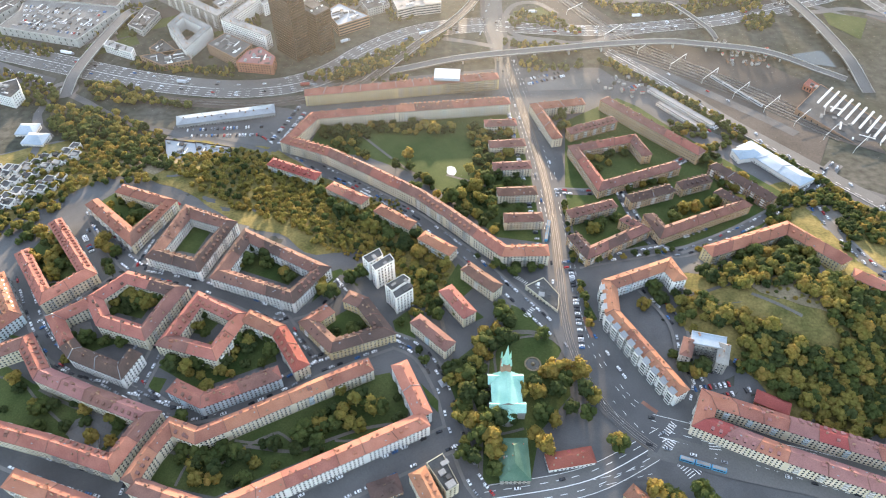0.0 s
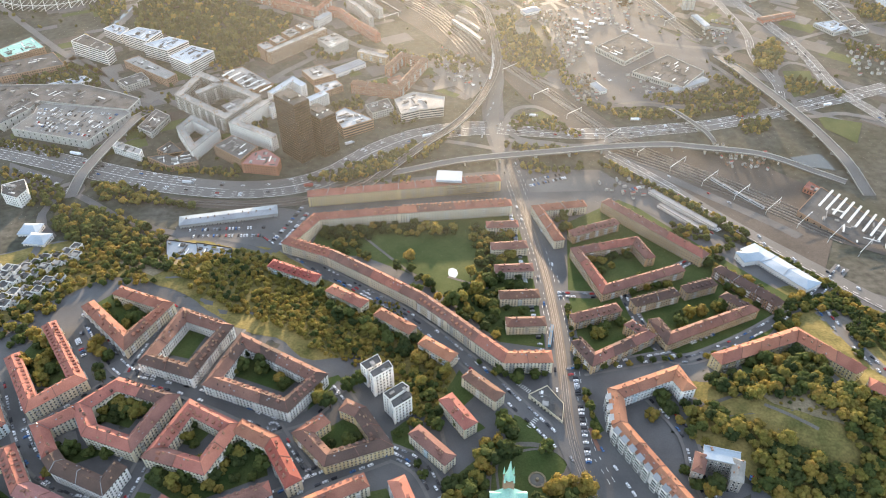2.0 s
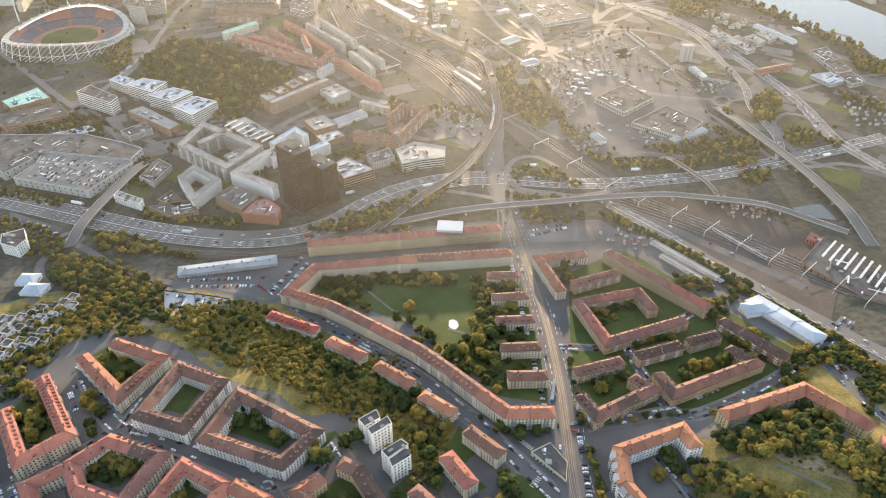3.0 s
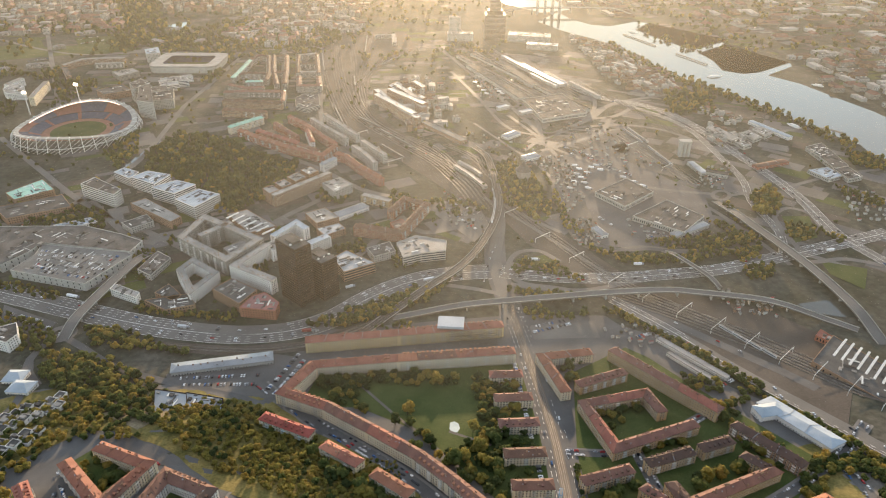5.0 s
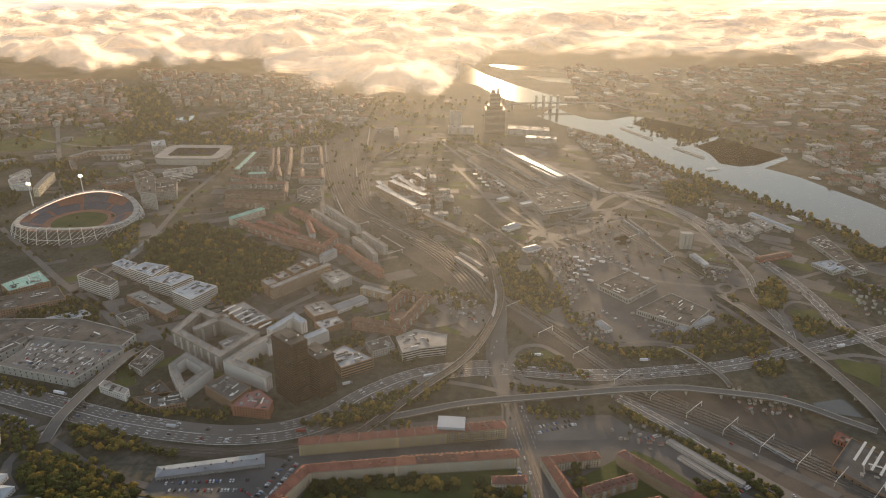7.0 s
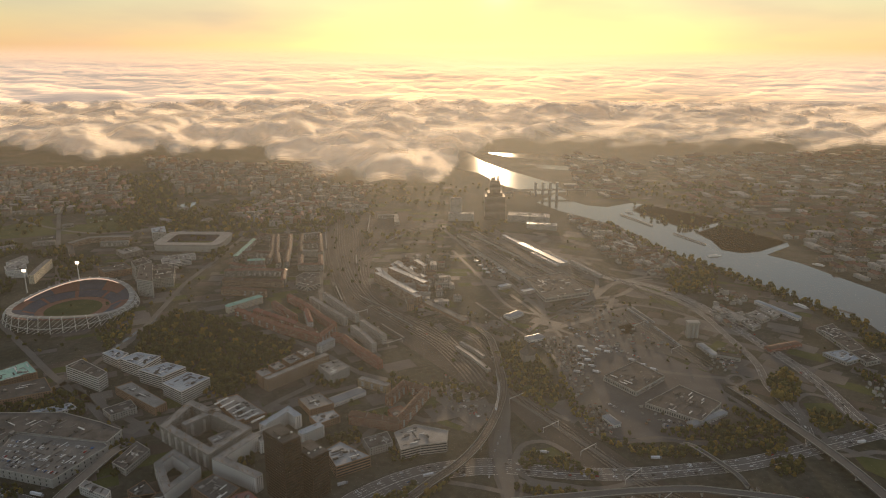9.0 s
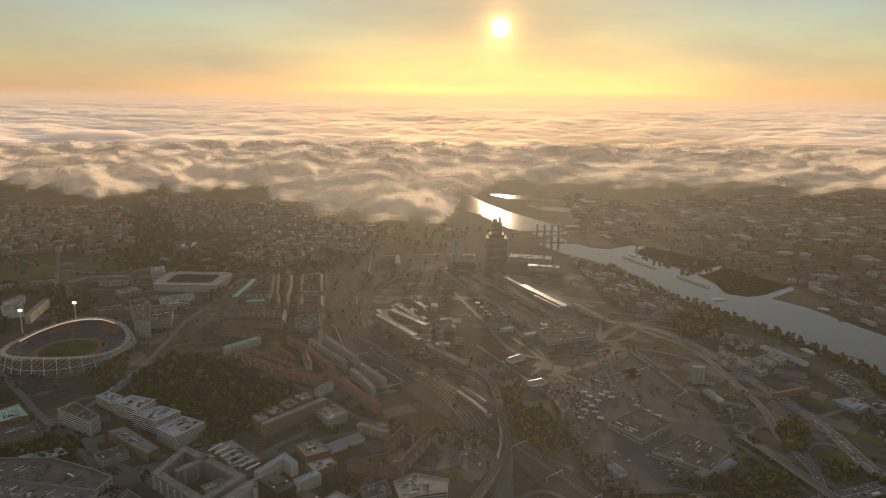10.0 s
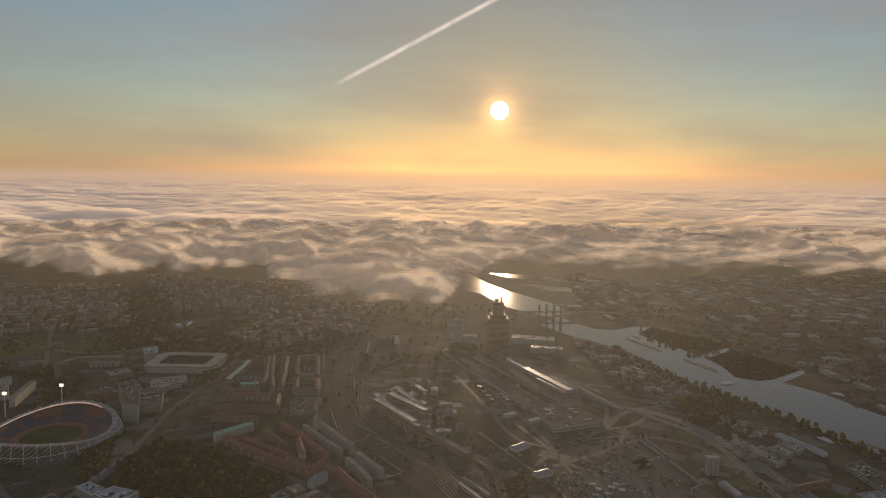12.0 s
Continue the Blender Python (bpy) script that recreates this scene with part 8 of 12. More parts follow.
patch('lawn', [(95.8, 881), (142.7, 893.2), (152.1, 854.3), (93.1, 850.7)], 'lawn', 0.3, 'grass inside a slip road', 'lawn')
tree_row([(193.5, 758), (252.5, 704.2), (297.1, 645.2), (327.2, 582.2), (370.8, 514.2), (407.3, 454.7)], 7, 4, single=False)
wood([(314.6, 482.1), (347.2, 496.2), (317.9, 450.3), (288.2, 440.6)], 8, 4.5)
wood([(270.8, 572.7), (312.8, 611.9), (319.7, 594.8), (274.7, 546)], 8, 4.5)
wood([(248.9, 629.2), (286.6, 629.2), (284.8, 600.5), (254.2, 600.5)], 8, 4.5)
wood([(464, 2121.6), (554.9, 1818.1), (701.3, 1545.5), (791.8, 1322), (761.6, 1274.2), (677.6, 1495.4), (532.7, 1748), (441.3, 2055.9)], 13, 6, label='belt of trees along the river bank')
wood([(505.7, 1662.7), (621.5, 1669.4), (582.6, 1539.1), (465.6, 1500.1)], 14, 7)
wood([(505.6, 1634.5), (590.8, 1615), (575, 1496.5), (472.5, 1476.2)], 12, 6)
wood([(-859.8, 2174.7), (-692.5, 2385.2), (-432.2, 2305.3), (-301.8, 2151.5), (-368.1, 1948.9), (-507.4, 2008.4), (-715, 2003.4)], 22, 9, mix=(3, 0, 2, 6))
wood([(-1310.1, 2786.4), (-1139.6, 2918.7), (-856.6, 2213.2), (-879.4, 1936.7)], 22, 9, mix=(3, 0, 2, 6))
wood([(-637.5, 1251.4), (-633.6, 1337.9), (-613.5, 1369.5), (-575.5, 1252.6), (-582.4, 1175.7)], 10, 5)
wood([(-699.5, 1043), (-616.9, 1054.4), (-515.6, 990.4), (-556.9, 972.2), (-666.1, 987.7)], 14, 5)
wood([(-603.7, 992.5), (-576.8, 1031.2), (-521.1, 1002.5), (-515.2, 965.5), (-574.3, 965.1)], 12, 5)
patch('field', [(-1101.4, 2133.6), (-961.4, 2166.7), (-868.1, 1983.3), (-995.4, 1949.2)], 'lawn', 0.3, 'far green sports field', 'lawn')
patch('field', [(-1281.2, 2005.4), (-1191.4, 2109.7), (-1104.8, 1977.7), (-1208.3, 1884.6)], 'lawn', 0.3, 'far green sports field', 'lawn')

# ---- far quarters ----
quarter([(-2013.2, 2983.5), (-1606.1, 2927.8), (-1361.5, 3003.6), (-980.4, 2211.9), (-1354.7, 2127.3), (-1455.8, 2124.7)], 240, 10, 20, 'pale')
quarter([(-1442.3, 3307.6), (-960.9, 3087.6), (-502.9, 3101.9), (-356.1, 2283.8), (-559.2, 2222.7), (-699.2, 2478.5), (-932.9, 2472.1)], 300, 12, 22, 'pale')
quarter([(-433.4, 2660.2), (-314.3, 2719.4), (-261.1, 2415.6), (-375.4, 2412.6)], 24, 10, 18, 'pale')
quarter([(949.6, 3473.8), (2202.3, 3706.2), (2454.8, 3524.2), (1436.4, 2007.2), (1000.8, 2094.3), (785.5, 2355.4)], 300, 4, 8, 'dark', size=24)
quarter([(924.7, 1995), (1262.2, 2067.2), (1319.3, 1832.8), (1060.3, 1447), (892.6, 1572.1)], 90, 6, 12, 'dark')
quarter([(352.2, 2184.9), (494.2, 2048.5), (576.3, 1648.6), (458.6, 1603.5), (391.1, 1712.5)], 90, 5, 9, 'dark')
quarter([(572.6, 3649.7), (863.2, 3144.7), (582, 2438.2), (440, 2631)], 60, 4, 8, 'dark', size=24)
quarter([(568, 1545.6), (625, 1438.2), (571.9, 1420.3), (530.7, 1507)], 20, 4, 8, 'dark')
quarter([(-133.2, 1724.7), (-22.1, 1727.1), (17.2, 1425.8), (-71.7, 1344.1)], 34, 6, 14, 'dark')
quarter([(170.4, 1249.8), (211.7, 1250.6), (224.3, 1067.4), (185.4, 1019.2)], 60, 2.5, 4, 'white', size=3.6)
quarter([(48.6, 1778.2), (168, 1755.8), (138.1, 1556.1), (70.2, 1595.2)], 45, 2.5, 4, 'white', size=2.88)
quarter([(318.5, 1367.2), (393.1, 1203.1), (278.5, 1176.9), (221, 1277.7)], 40, 2.5, 4.5, 'white', size=4.32)
quarter([(179.8, 1010), (227.4, 993.2), (220.5, 919.8), (185.3, 919.2)], 50, 2.5, 5, 'white', size=3.6)
quarter([(348.9, 812.8), (423.9, 778.7), (402.1, 745.6), (347.6, 755.4)], 30, 2.5, 4, 'white', size=3.6)
quarter([(275.6, 1002.9), (382.7, 995.9), (352.5, 929.7), (269.5, 944)], 35, 2.5, 3.5, 'white', size=3.6)
quarter([(-5.8, 1392.4), (114.9, 1332.8), (173.7, 1276.8), (177.1, 1147.9), (108.5, 1248.6)], 24, 2.5, 4, 'white', size=4.32)
quarter([(243.9, 1465), (336.6, 1399.2), (284.4, 1306.9), (213.4, 1334.7)], 20, 2.5, 4, 'white', size=4.32)
quarter([(-13, 1103.1), (49.1, 1042.3), (54, 956.4), (-3, 989.2)], 40, 2.5, 4, 'white', size=3.6)
quarter([(443, 1204), (502.8, 1205.1), (459.1, 1112.9), (416.2, 1122.9)], 30, 2.5, 4, 'white', size=3.6)
quarter([(-237.4, 1491.1), (-105.9, 1358.7), (-35.7, 1245.8), (-114.6, 1328.3)], 20, 2.5, 4, 'white', size=3.6)
quarter([(632.6, 1074.9), (717.6, 1117.6), (677.5, 1001.1), (626.9, 1000.2)], 30, 2.5, 5, 'white', size=4.32)
quarter([(-653.2, 912.6), (-641.4, 1032.7), (-519.9, 980.2), (-507.6, 971.8), (-587.2, 996.6), (-622, 913.1)], 30, 2.5, 5, 'white', size=5.04)
quarter([(173.8, 711.6), (225.4, 735.1), (264.9, 693.8), (227.9, 676.2)], 20, 2.5, 3.5, 'white', size=3.6)

# ---- greens between the houses, and gardens in the courtyards ----
patch('lawn', [(-40.8, 331.9), (-28.5, 343.4), (-21.4, 312.9), (-4.4, 293.1), (-8.9, 287.1), (-24.2, 300.1), (-35.3, 312.7)], 'lawn', 0.29, 'green verge with grass between the houses', 'lawn')
patch('lawn', [(-106.9, 347.2), (-98.9, 380.1), (-87.0, 386.4), (-70.5, 368.6), (-84.8, 364.3), (-93.7, 351.0)], 'lawn', 0.29, 'green verge with grass between the houses', 'lawn')
patch('lawn', [(-11.8, 285.0), (0.1, 285.8), (6.6, 279.3), (-3.5, 274.9)], 'lawn', 0.29, 'green verge with grass between the houses', 'lawn')
patch('lawn', [(-0.6, 271.5), (6.5, 274.2), (9.3, 264.2), (4.4, 262.9)], 'lawn', 0.29, 'green verge with grass between the houses', 'lawn')
patch('lawn', [(0.4, 370.7), (12.5, 396.8), (27.0, 371.0), (13.4, 355.4), (32.1, 336.5), (25.6, 332.5), (3.6, 355.3)], 'lawn', 0.29, 'green verge with grass between the houses', 'lawn')
patch('lawn', [(-26.7, 390.9), (-2.9, 406.2), (-4.6, 375.2), (-17.4, 348.6), (-22.8, 370.3)], 'lawn', 0.29, 'green verge with grass between the houses', 'lawn')
patch('lawn', [(11.9, 281.0), (24.8, 309.4), (41.2, 328.5), (43.4, 313.1), (28.7, 291.4), (28.5, 251.3), (14.2, 251.4)], 'lawn', 0.29, 'green verge with grass between the houses', 'lawn')
patch('lawn', [(24.6, 223.9), (38.7, 229.8), (42.4, 201.0), (34.1, 194.5), (29.1, 201.0)], 'lawn', 0.29, 'green verge with grass between the houses', 'lawn')
patch('lawn', [(-17.6, 275.8), (-4.3, 261.0), (-4.3, 251.4), (-10.1, 257.7)], 'lawn', 0.29, 'green verge with grass between the houses', 'lawn')
patch('lawn', [(103.2, 370.3), (110.4, 374.7), (121.9, 332.9), (115.1, 329.2)], 'lawn', 0.29, 'green verge with grass between the houses', 'lawn')
patch('lawn', [(-222.9, 271.6), (-217.3, 278.6), (-203.7, 276.4), (-206.9, 265.4), (-218.8, 267.0)], 'lawn', 0.29, 'green verge with grass between the houses', 'lawn')
patch('lawn', [(55.3, 348.9), (71.9, 337.1), (66.1, 318.3), (51.5, 317.6)], 'lawn', 0.36, 'green verge with grass between the houses', 'lawn')
patch('play_yard', [(-264.5, 233.9), (-261.1, 244.9), (-248.8, 250.8), (-231.3, 241.2), (-238.1, 224.8), (-247.1, 223.1)], 'road_pale', 0.33, 'pale paved play yard in a courtyard garden', 'yard')
patch('play_yard', [(-288.4, 321.1), (-283.6, 330.7), (-270.6, 316.7), (-278.8, 311.1)], 'road_pale', 0.33, 'pale paved yard between the houses', 'yard')
patch('play_yard', [(-339.7, 384.2), (-328.5, 386.5), (-317.0, 371.3), (-329.2, 368.0)], 'road_pale', 0.33, 'pale paved yard between the houses', 'yard')
strip('garden_path', [(-179.2, 197.1), (-174.9, 212.3), (-166.6, 223.7)], 1.9, 'gravel', 0.37, 'pale gravel path through the lawns', 'path', step=4.0)
strip('garden_path', [(-158.4, 198.5), (-158.1, 209.5), (-143.6, 218.0), (-151.3, 229.5)], 1.9, 'gravel', 0.37, 'pale gravel path through the lawns', 'path', step=4.0)
strip('garden_path', [(-145.8, 229.6), (-129.0, 228.2), (-116.4, 235.6), (-97.8, 221.0)], 1.9, 'gravel', 0.37, 'pale gravel path through the lawns', 'path', step=4.0)
strip('garden_path', [(-76.3, 229.8), (-63.9, 229.8), (-36.4, 235.9), (-25.6, 248.2), (-26.1, 264.2), (-35.4, 277.4)], 1.9, 'gravel', 0.37, 'pale gravel path through the lawns', 'path', step=4.0)
strip('garden_path', [(-329.0, 279.9), (-308.4, 272.9), (-293.4, 260.0), (-268.4, 241.4)], 1.9, 'gravel', 0.37, 'pale gravel path through the lawns', 'path', step=4.0)
strip('garden_path', [(-146.7, 215.1), (-132.7, 228.1), (-117.3, 235.6)], 1.9, 'gravel', 0.37, 'pale gravel path through the lawns', 'path', step=4.0)
strip('garden_path', [(11.1, 235.8), (36.2, 234.3), (56.1, 238.8)], 1.9, 'gravel', 0.37, 'pale gravel path through the lawns', 'path', step=4.0)
strip('garden_path', [(34.2, 251.3), (38.6, 281.0), (40.0, 305.7), (62.3, 316.8), (83.7, 314.7), (91.5, 301.7), (78.3, 291.2)], 1.9, 'gravel', 0.37, 'pale gravel path through the lawns', 'path', step=4.0)
tree(-75.5, 375.2, 6, 2, 'garden trees')
tree(-98.1, 358.4, 6, 0, 'garden trees')
tree(-101.8, 371.2, 4.5, 2, 'garden trees')
tree(-17.9, 377.5, 7, 2, 'garden trees')
tree(-12.7, 364.1, 6.5, 0, 'garden trees')
tree(-20.3, 338.5, 4.5, 2, 'garden trees')
tree(-4.5, 334.6, 6, 0, 'garden trees')
tree(0.5, 391.9, 6.5, 2, 'garden trees')
tree(9.8, 338.7, 4, 0, 'garden trees')
tree(-14.9, 293.3, 4.5, 0, 'garden trees')
tree(-19.5, 302.2, 4, 3, 'garden trees')
tree(-34.1, 328.3, 4, 0, 'garden trees')
tree(24.5, 307.8, 6, 2, 'garden trees')
tree(29.6, 319.0, 6, 1, 'garden trees')
tree(11.8, 277.9, 5.5, 1, 'garden trees')
tree(15.8, 261.4, 7, 3, 'garden trees')
tree(11.2, 245.5, 7, 2, 'garden trees')
tree(13.6, 227.3, 5, 2, 'garden trees')
tree(32.5, 221.4, 6, 1, 'garden trees')
tree(27.7, 236.3, 5, 2, 'garden trees')
tree(21.6, 221.4, 4, 0, 'garden trees')
tree(44.9, 342.9, 6.5, 0, 'garden trees')
tree(51.0, 338.8, 5, 3, 'garden trees')
tree(59.1, 382.8, 6.5, 0, 'garden trees')
tree(-62.9, 258.0, 7.5, 2, 'garden trees')
tree(-73.4, 248.5, 7, 2, 'garden trees')
tree(-98.3, 234.7, 7.5, 0, 'garden trees')
tree(-86.1, 236.2, 6, 0, 'garden trees')
tree(-54.1, 254.8, 6, 0, 'garden trees')
tree(-34.5, 261.3, 4, 3, 'garden trees')
tree(-134.9, 215.6, 6, 3, 'garden trees')
tree(-117.4, 224.3, 6, 3, 'garden trees')
wing([(-49.0, 190.2), (-29.6, 197.6)], 13, 5, 9, 'tile_dark', 'brick_brown', name='low_house', label='low brick house with a brown hipped roof', extras=2)
wing([(-2.9, 273.7), (3.0, 277.1)], 5, 2.6, 3.6, 'metal_roof', 'grey_wall', name='kiosk', label='small grey kiosk on a grass verge', extras=0)
wing([(-243.2, 225.7), (-238.6, 226.5)], 8, 2.6, 3.2, 'pale_roof', 'white_wall', name='garden_shed', label='white garden shed in a paved courtyard', extras=0)
wood([(-175.7, 471.8), (-101.4, 407.2), (-73.2, 395.5), (-54.3, 420.3), (-26.8, 438.2), (-43.2, 481.3), (-120.7, 497.7)], 4.2, 1.9, mix=(1, 4, 6, 1), label='low golden bushes and scrub on the hillside', name='scrub_bushes')

wood([(241.1, 356.5), (269.6, 361.7), (289.9, 355.4), (301.1, 337.8), (299.8, 321.9), (283.9, 328.3), (249.4, 342.7)], 6.5, 1.9, mix=(1, 4, 5, 1), label='low golden bushes on the bare knoll', name='scrub_bushes')
wood([(-169.3, 718.5), (-120.4, 753.7), (-60.0, 781.5), (-3.6, 828.4), (22.8, 849.8), (-20.8, 775.8), (-58.1, 752.2), (-116.0, 719.3)], 7, 5, label='dark belt of trees below the motorway', name='wood')
patch('lawn', [(80.5, 862.3), (113.5, 886.7), (164.9, 863.6), (217.3, 838.6), (159.6, 828.1), (93.4, 834.0)], 'lawn', 0.29, 'green verge inside the motorway loop', 'lawn')
wood([(80.2, 857.9), (112.9, 880.6), (123.3, 868.8), (93.6, 836.8)], 8, 4.5, name='wood')
wood([(93.8, 756.8), (115.6, 765.5), (134.4, 750.3), (170.0, 757.9), (174.3, 742.7), (105.5, 736.0)], 8, 4.5, name='wood')
wood([(-357.1, 398.6), (-323.7, 356.2), (-300.5, 375.9), (-349.2, 440.6)], 11.3, 6.2, mix=(4, 2, 3, 3), label='garden trees and bushes between the houses', name='garden_trees')
wood([(-324.6, 467.5), (-274.4, 417.2), (-258.7, 461.8), (-305, 489.6)], 11.3, 6.2, mix=(4, 2, 3, 3), label='garden trees and bushes between the houses', name='garden_trees')
wood([(-165, 411.1), (-113.2, 381.6), (-126.5, 361.7), (-177, 378.2)], 17.6, 6.2, mix=(4, 2, 3, 3), label='garden trees and bushes between the houses', name='garden_trees')
wood([(-254.5, 359.8), (-222.3, 350.4), (-233.1, 323.8), (-262, 332.3)], 10.1, 6.2, mix=(4, 2, 3, 3), label='garden trees and bushes between the houses', name='garden_trees')
wood([(-189.4, 332.1), (-171.1, 326.7), (-181.1, 312.2), (-198.8, 315.6)], 10.1, 6.2, mix=(4, 2, 3, 3), label='garden trees and bushes between the houses', name='garden_trees')
wood([(-283.6, 289.1), (-238.9, 304.4), (-245.1, 311.6), (-282.6, 312.9)], 11.3, 6.2, mix=(4, 2, 3, 3), label='garden trees and bushes between the houses', name='garden_trees')
wood([(-165.5, 307.9), (-132.6, 314.3), (-124.8, 290.1), (-178.2, 266), (-210.7, 283.6)], 10.1, 6.2, mix=(4, 2, 3, 3), label='garden trees and bushes between the houses', name='garden_trees')
wood([(-296.9, 266.6), (-256.9, 257.2), (-220.5, 242.1), (-232.1, 221.5), (-273.2, 234), (-314.8, 249.3), (-329.4, 285.8)], 13.9, 6.2, mix=(4, 2, 3, 3), label='garden trees and bushes between the houses', name='garden_trees')
wood([(-186.4, 231.7), (-149.8, 223.6), (-106.3, 244.9), (-43.8, 267.8), (-26.6, 245.2), (-109.1, 209.5), (-150.9, 192.1), (-186.2, 199.7)], 12.6, 6.2, mix=(4, 2, 3, 3), label='garden trees and bushes between the houses', name='garden_trees')
wood([(-94.7, 321.2), (-80.9, 313.8), (-57.9, 326.3), (-70, 339.9)], 12.6, 6.2, mix=(4, 2, 3, 3), label='garden trees and bushes between the houses', name='garden_trees')
wood([(1.6, 287.1), (36.6, 312.6), (31.8, 254.1), (24.7, 227.9), (13.2, 236.4)], 10.1, 6.2, mix=(4, 2, 3, 3), label='garden trees and bushes between the houses', name='garden_trees')
wood([(140, 572.9), (196.9, 589.4), (198.3, 567.4), (157.3, 535.9)], 11.3, 6.2, mix=(4, 2, 3, 3), label='garden trees and bushes between the houses', name='garden_trees')
wood([(165, 515.8), (231.6, 535.7), (220.8, 515.7), (173.2, 501.2)], 11.3, 6.2, mix=(4, 2, 3, 3), label='garden trees and bushes between the houses', name='garden_trees')
wood([(214.2, 468.6), (259.7, 496.2), (273, 486.8), (209.5, 450.7)], 11.3, 6.2, mix=(4, 2, 3, 3), label='garden trees and bushes between the houses', name='garden_trees')
wood([(127, 452.1), (166.7, 469.1), (168.4, 451.6), (132.6, 423.5)], 11.3, 6.2, mix=(4, 2, 3, 3), label='garden trees and bushes between the houses', name='garden_trees')
wood([(107.4, 629.4), (139.5, 658.6), (160.4, 646.8), (132.7, 606.4)], 12.6, 6.2, mix=(4, 2, 3, 3), label='garden trees and bushes between the houses', name='garden_trees')
wood([(244.6, 393.1), (298.5, 417.2), (323.9, 387.6), (278.9, 365.3)], 11.3, 6.2, mix=(4, 2, 3, 3), label='garden trees and bushes between the houses', name='garden_trees')
wood([(152.7, 354.3), (186.4, 365.9), (194.3, 354.3), (154.1, 339)], 12.6, 6.2, mix=(4, 2, 3, 3), label='garden trees and bushes between the houses', name='garden_trees')
wood([(163.1, 318.8), (183.8, 297.1), (180.4, 270.2), (173.1, 284.1)], 11.3, 6.2, mix=(4, 2, 3, 3), label='garden trees and bushes between the houses', name='garden_trees')
wood([(-122.2, 499), (-75.1, 460), (-27.7, 431.7), (7.1, 397.7), (7, 384.1), (-42.1, 416.2), (-94.3, 448.8)], 11.3, 6.2, mix=(4, 2, 3, 3), label='garden trees and bushes between the houses', name='garden_trees')
wood([(42.5, 423.8), (85.6, 405.3), (73.7, 384.3), (45.5, 391.2)], 11.3, 6.2, mix=(4, 2, 3, 3), label='garden trees and bushes between the houses', name='garden_trees')
wood([(72.9, 629.4), (80.2, 536), (69.3, 443.9), (41.9, 460.2), (40.7, 612.2)], 12.6, 6.2, mix=(4, 2, 3, 3), label='garden trees and bushes between the houses', name='garden_trees')
wood([(254.2, 600.5), (304.7, 515.5), (290, 459), (273.6, 505.8)], 11.3, 6.2, mix=(4, 2, 3, 3), label='garden trees and bushes between the houses', name='garden_trees')
wood([(-401.5, 443.5), (-377.5, 459.1), (-351.4, 424.6), (-374, 418.4)], 10.1, 6.2, mix=(4, 2, 3, 3), label='garden trees and bushes between the houses', name='garden_trees')
wood([(-298, 419.5), (-276.5, 409.4), (-266, 366.6), (-280.5, 380.7)], 11.3, 6.2, mix=(4, 2, 3, 3), label='garden trees and bushes between the houses', name='garden_trees')

# ---- yards and trees of the plain ----
RIVER = [(-300, 3760.5), (152.2, 3329.8), (284.5, 2387.1), (346.9, 2256.4), (548.7, 1798.1), (695.7, 1533), (781.1, 1145), (949.3, 1376.6), (884.7, 1601.6), (702.8, 1916.4), (509.3, 2322.5), (416.2, 2570.6), (123, 3244.7)]
MOTORWAY = [(-624.5, 821.9), (-552.6, 798.1), (-387.4, 742.7), (-249.3, 719.9), (-140.1, 753.1), (-52.6, 837.7), (42.5, 866.1), (152.1, 854.3), (383.2, 885.8), (677.5, 1001.1), (637.8, 934.5), (363, 831.7), (145.9, 813.2), (40.9, 823.9), (-50, 794.3), (-134.6, 719.7), (-237.9, 682.2), (-370.8, 705.9), (-592.6, 773.8)]
yards(-700, 0, 960, 1500, 200, 0.5, 1, (RIVER, MOTORWAY), (5, 1, 1, 1.5, 2))
yards(0, 520, 930, 1350, 90, -0.62, 2, (RIVER, MOTORWAY), (5, 1, 2, 0.6, 3))
yards(-900, 100, 1500, 2100, 300, 0.1, 3, (RIVER, MOTORWAY))
yards(100, 700, 1300, 2000, 260, -0.5, 4, (RIVER, MOTORWAY), (5, 1, 1.5, 1.5, 3))
yards(350, 760, 860, 1300, 90, -0.7, 5, (RIVER, MOTORWAY), (5, 1, 1, 2, 2))
yards(500, 1700, 1700, 2850, 420, 0.3, 6, (RIVER, MOTORWAY), (3, 0.6, 0.4, 6, 2))
yards(-1900, 0, 2000, 3000, 300, 0.15, 7, (RIVER, MOTORWAY), (3, 0.6, 0.4, 6, 2))
yards(-600, -250, 780, 1000, 60, 0.5, 8, (RIVER, MOTORWAY))
scattered_trees(-900, 100, 950, 2000, 520, 4.2, 1, (RIVER, MOTORWAY))
scattered_trees(100, 700, 900, 1900, 170, 3.2, 2, (RIVER, MOTORWAY))
scattered_trees(-1700, 200, 1900, 2700, 900, 7, 3, (RIVER, MOTORWAY))
scattered_trees(600, 1900, 1900, 2750, 1000, 7, 4, (RIVER, MOTORWAY))
scattered_trees(-650, -250, 740, 980, 110, 4, 5, (RIVER, MOTORWAY))
strip('road', [(-872.5, 1328.3), (-724.7, 1182.1), (-590.1, 1053), (-462.7, 964.1), (-353.3, 887.8)], 11, 'road_pale', 0.42, 'pale asphalt city street', 'road')
strip('road', [(-577.3, 1521.6), (-558.7, 1235.8), (-575.6, 1137.9), (-590.1, 1053), (-637.8, 995.7)], 11, 'road_pale', 0.42, 'pale asphalt city street', 'road')
strip('road', [(-558.9, 1959.6), (-568.7, 1691.3), (-577.3, 1521.6)], 11, 'road_pale', 0.42, 'pale asphalt city street', 'road')
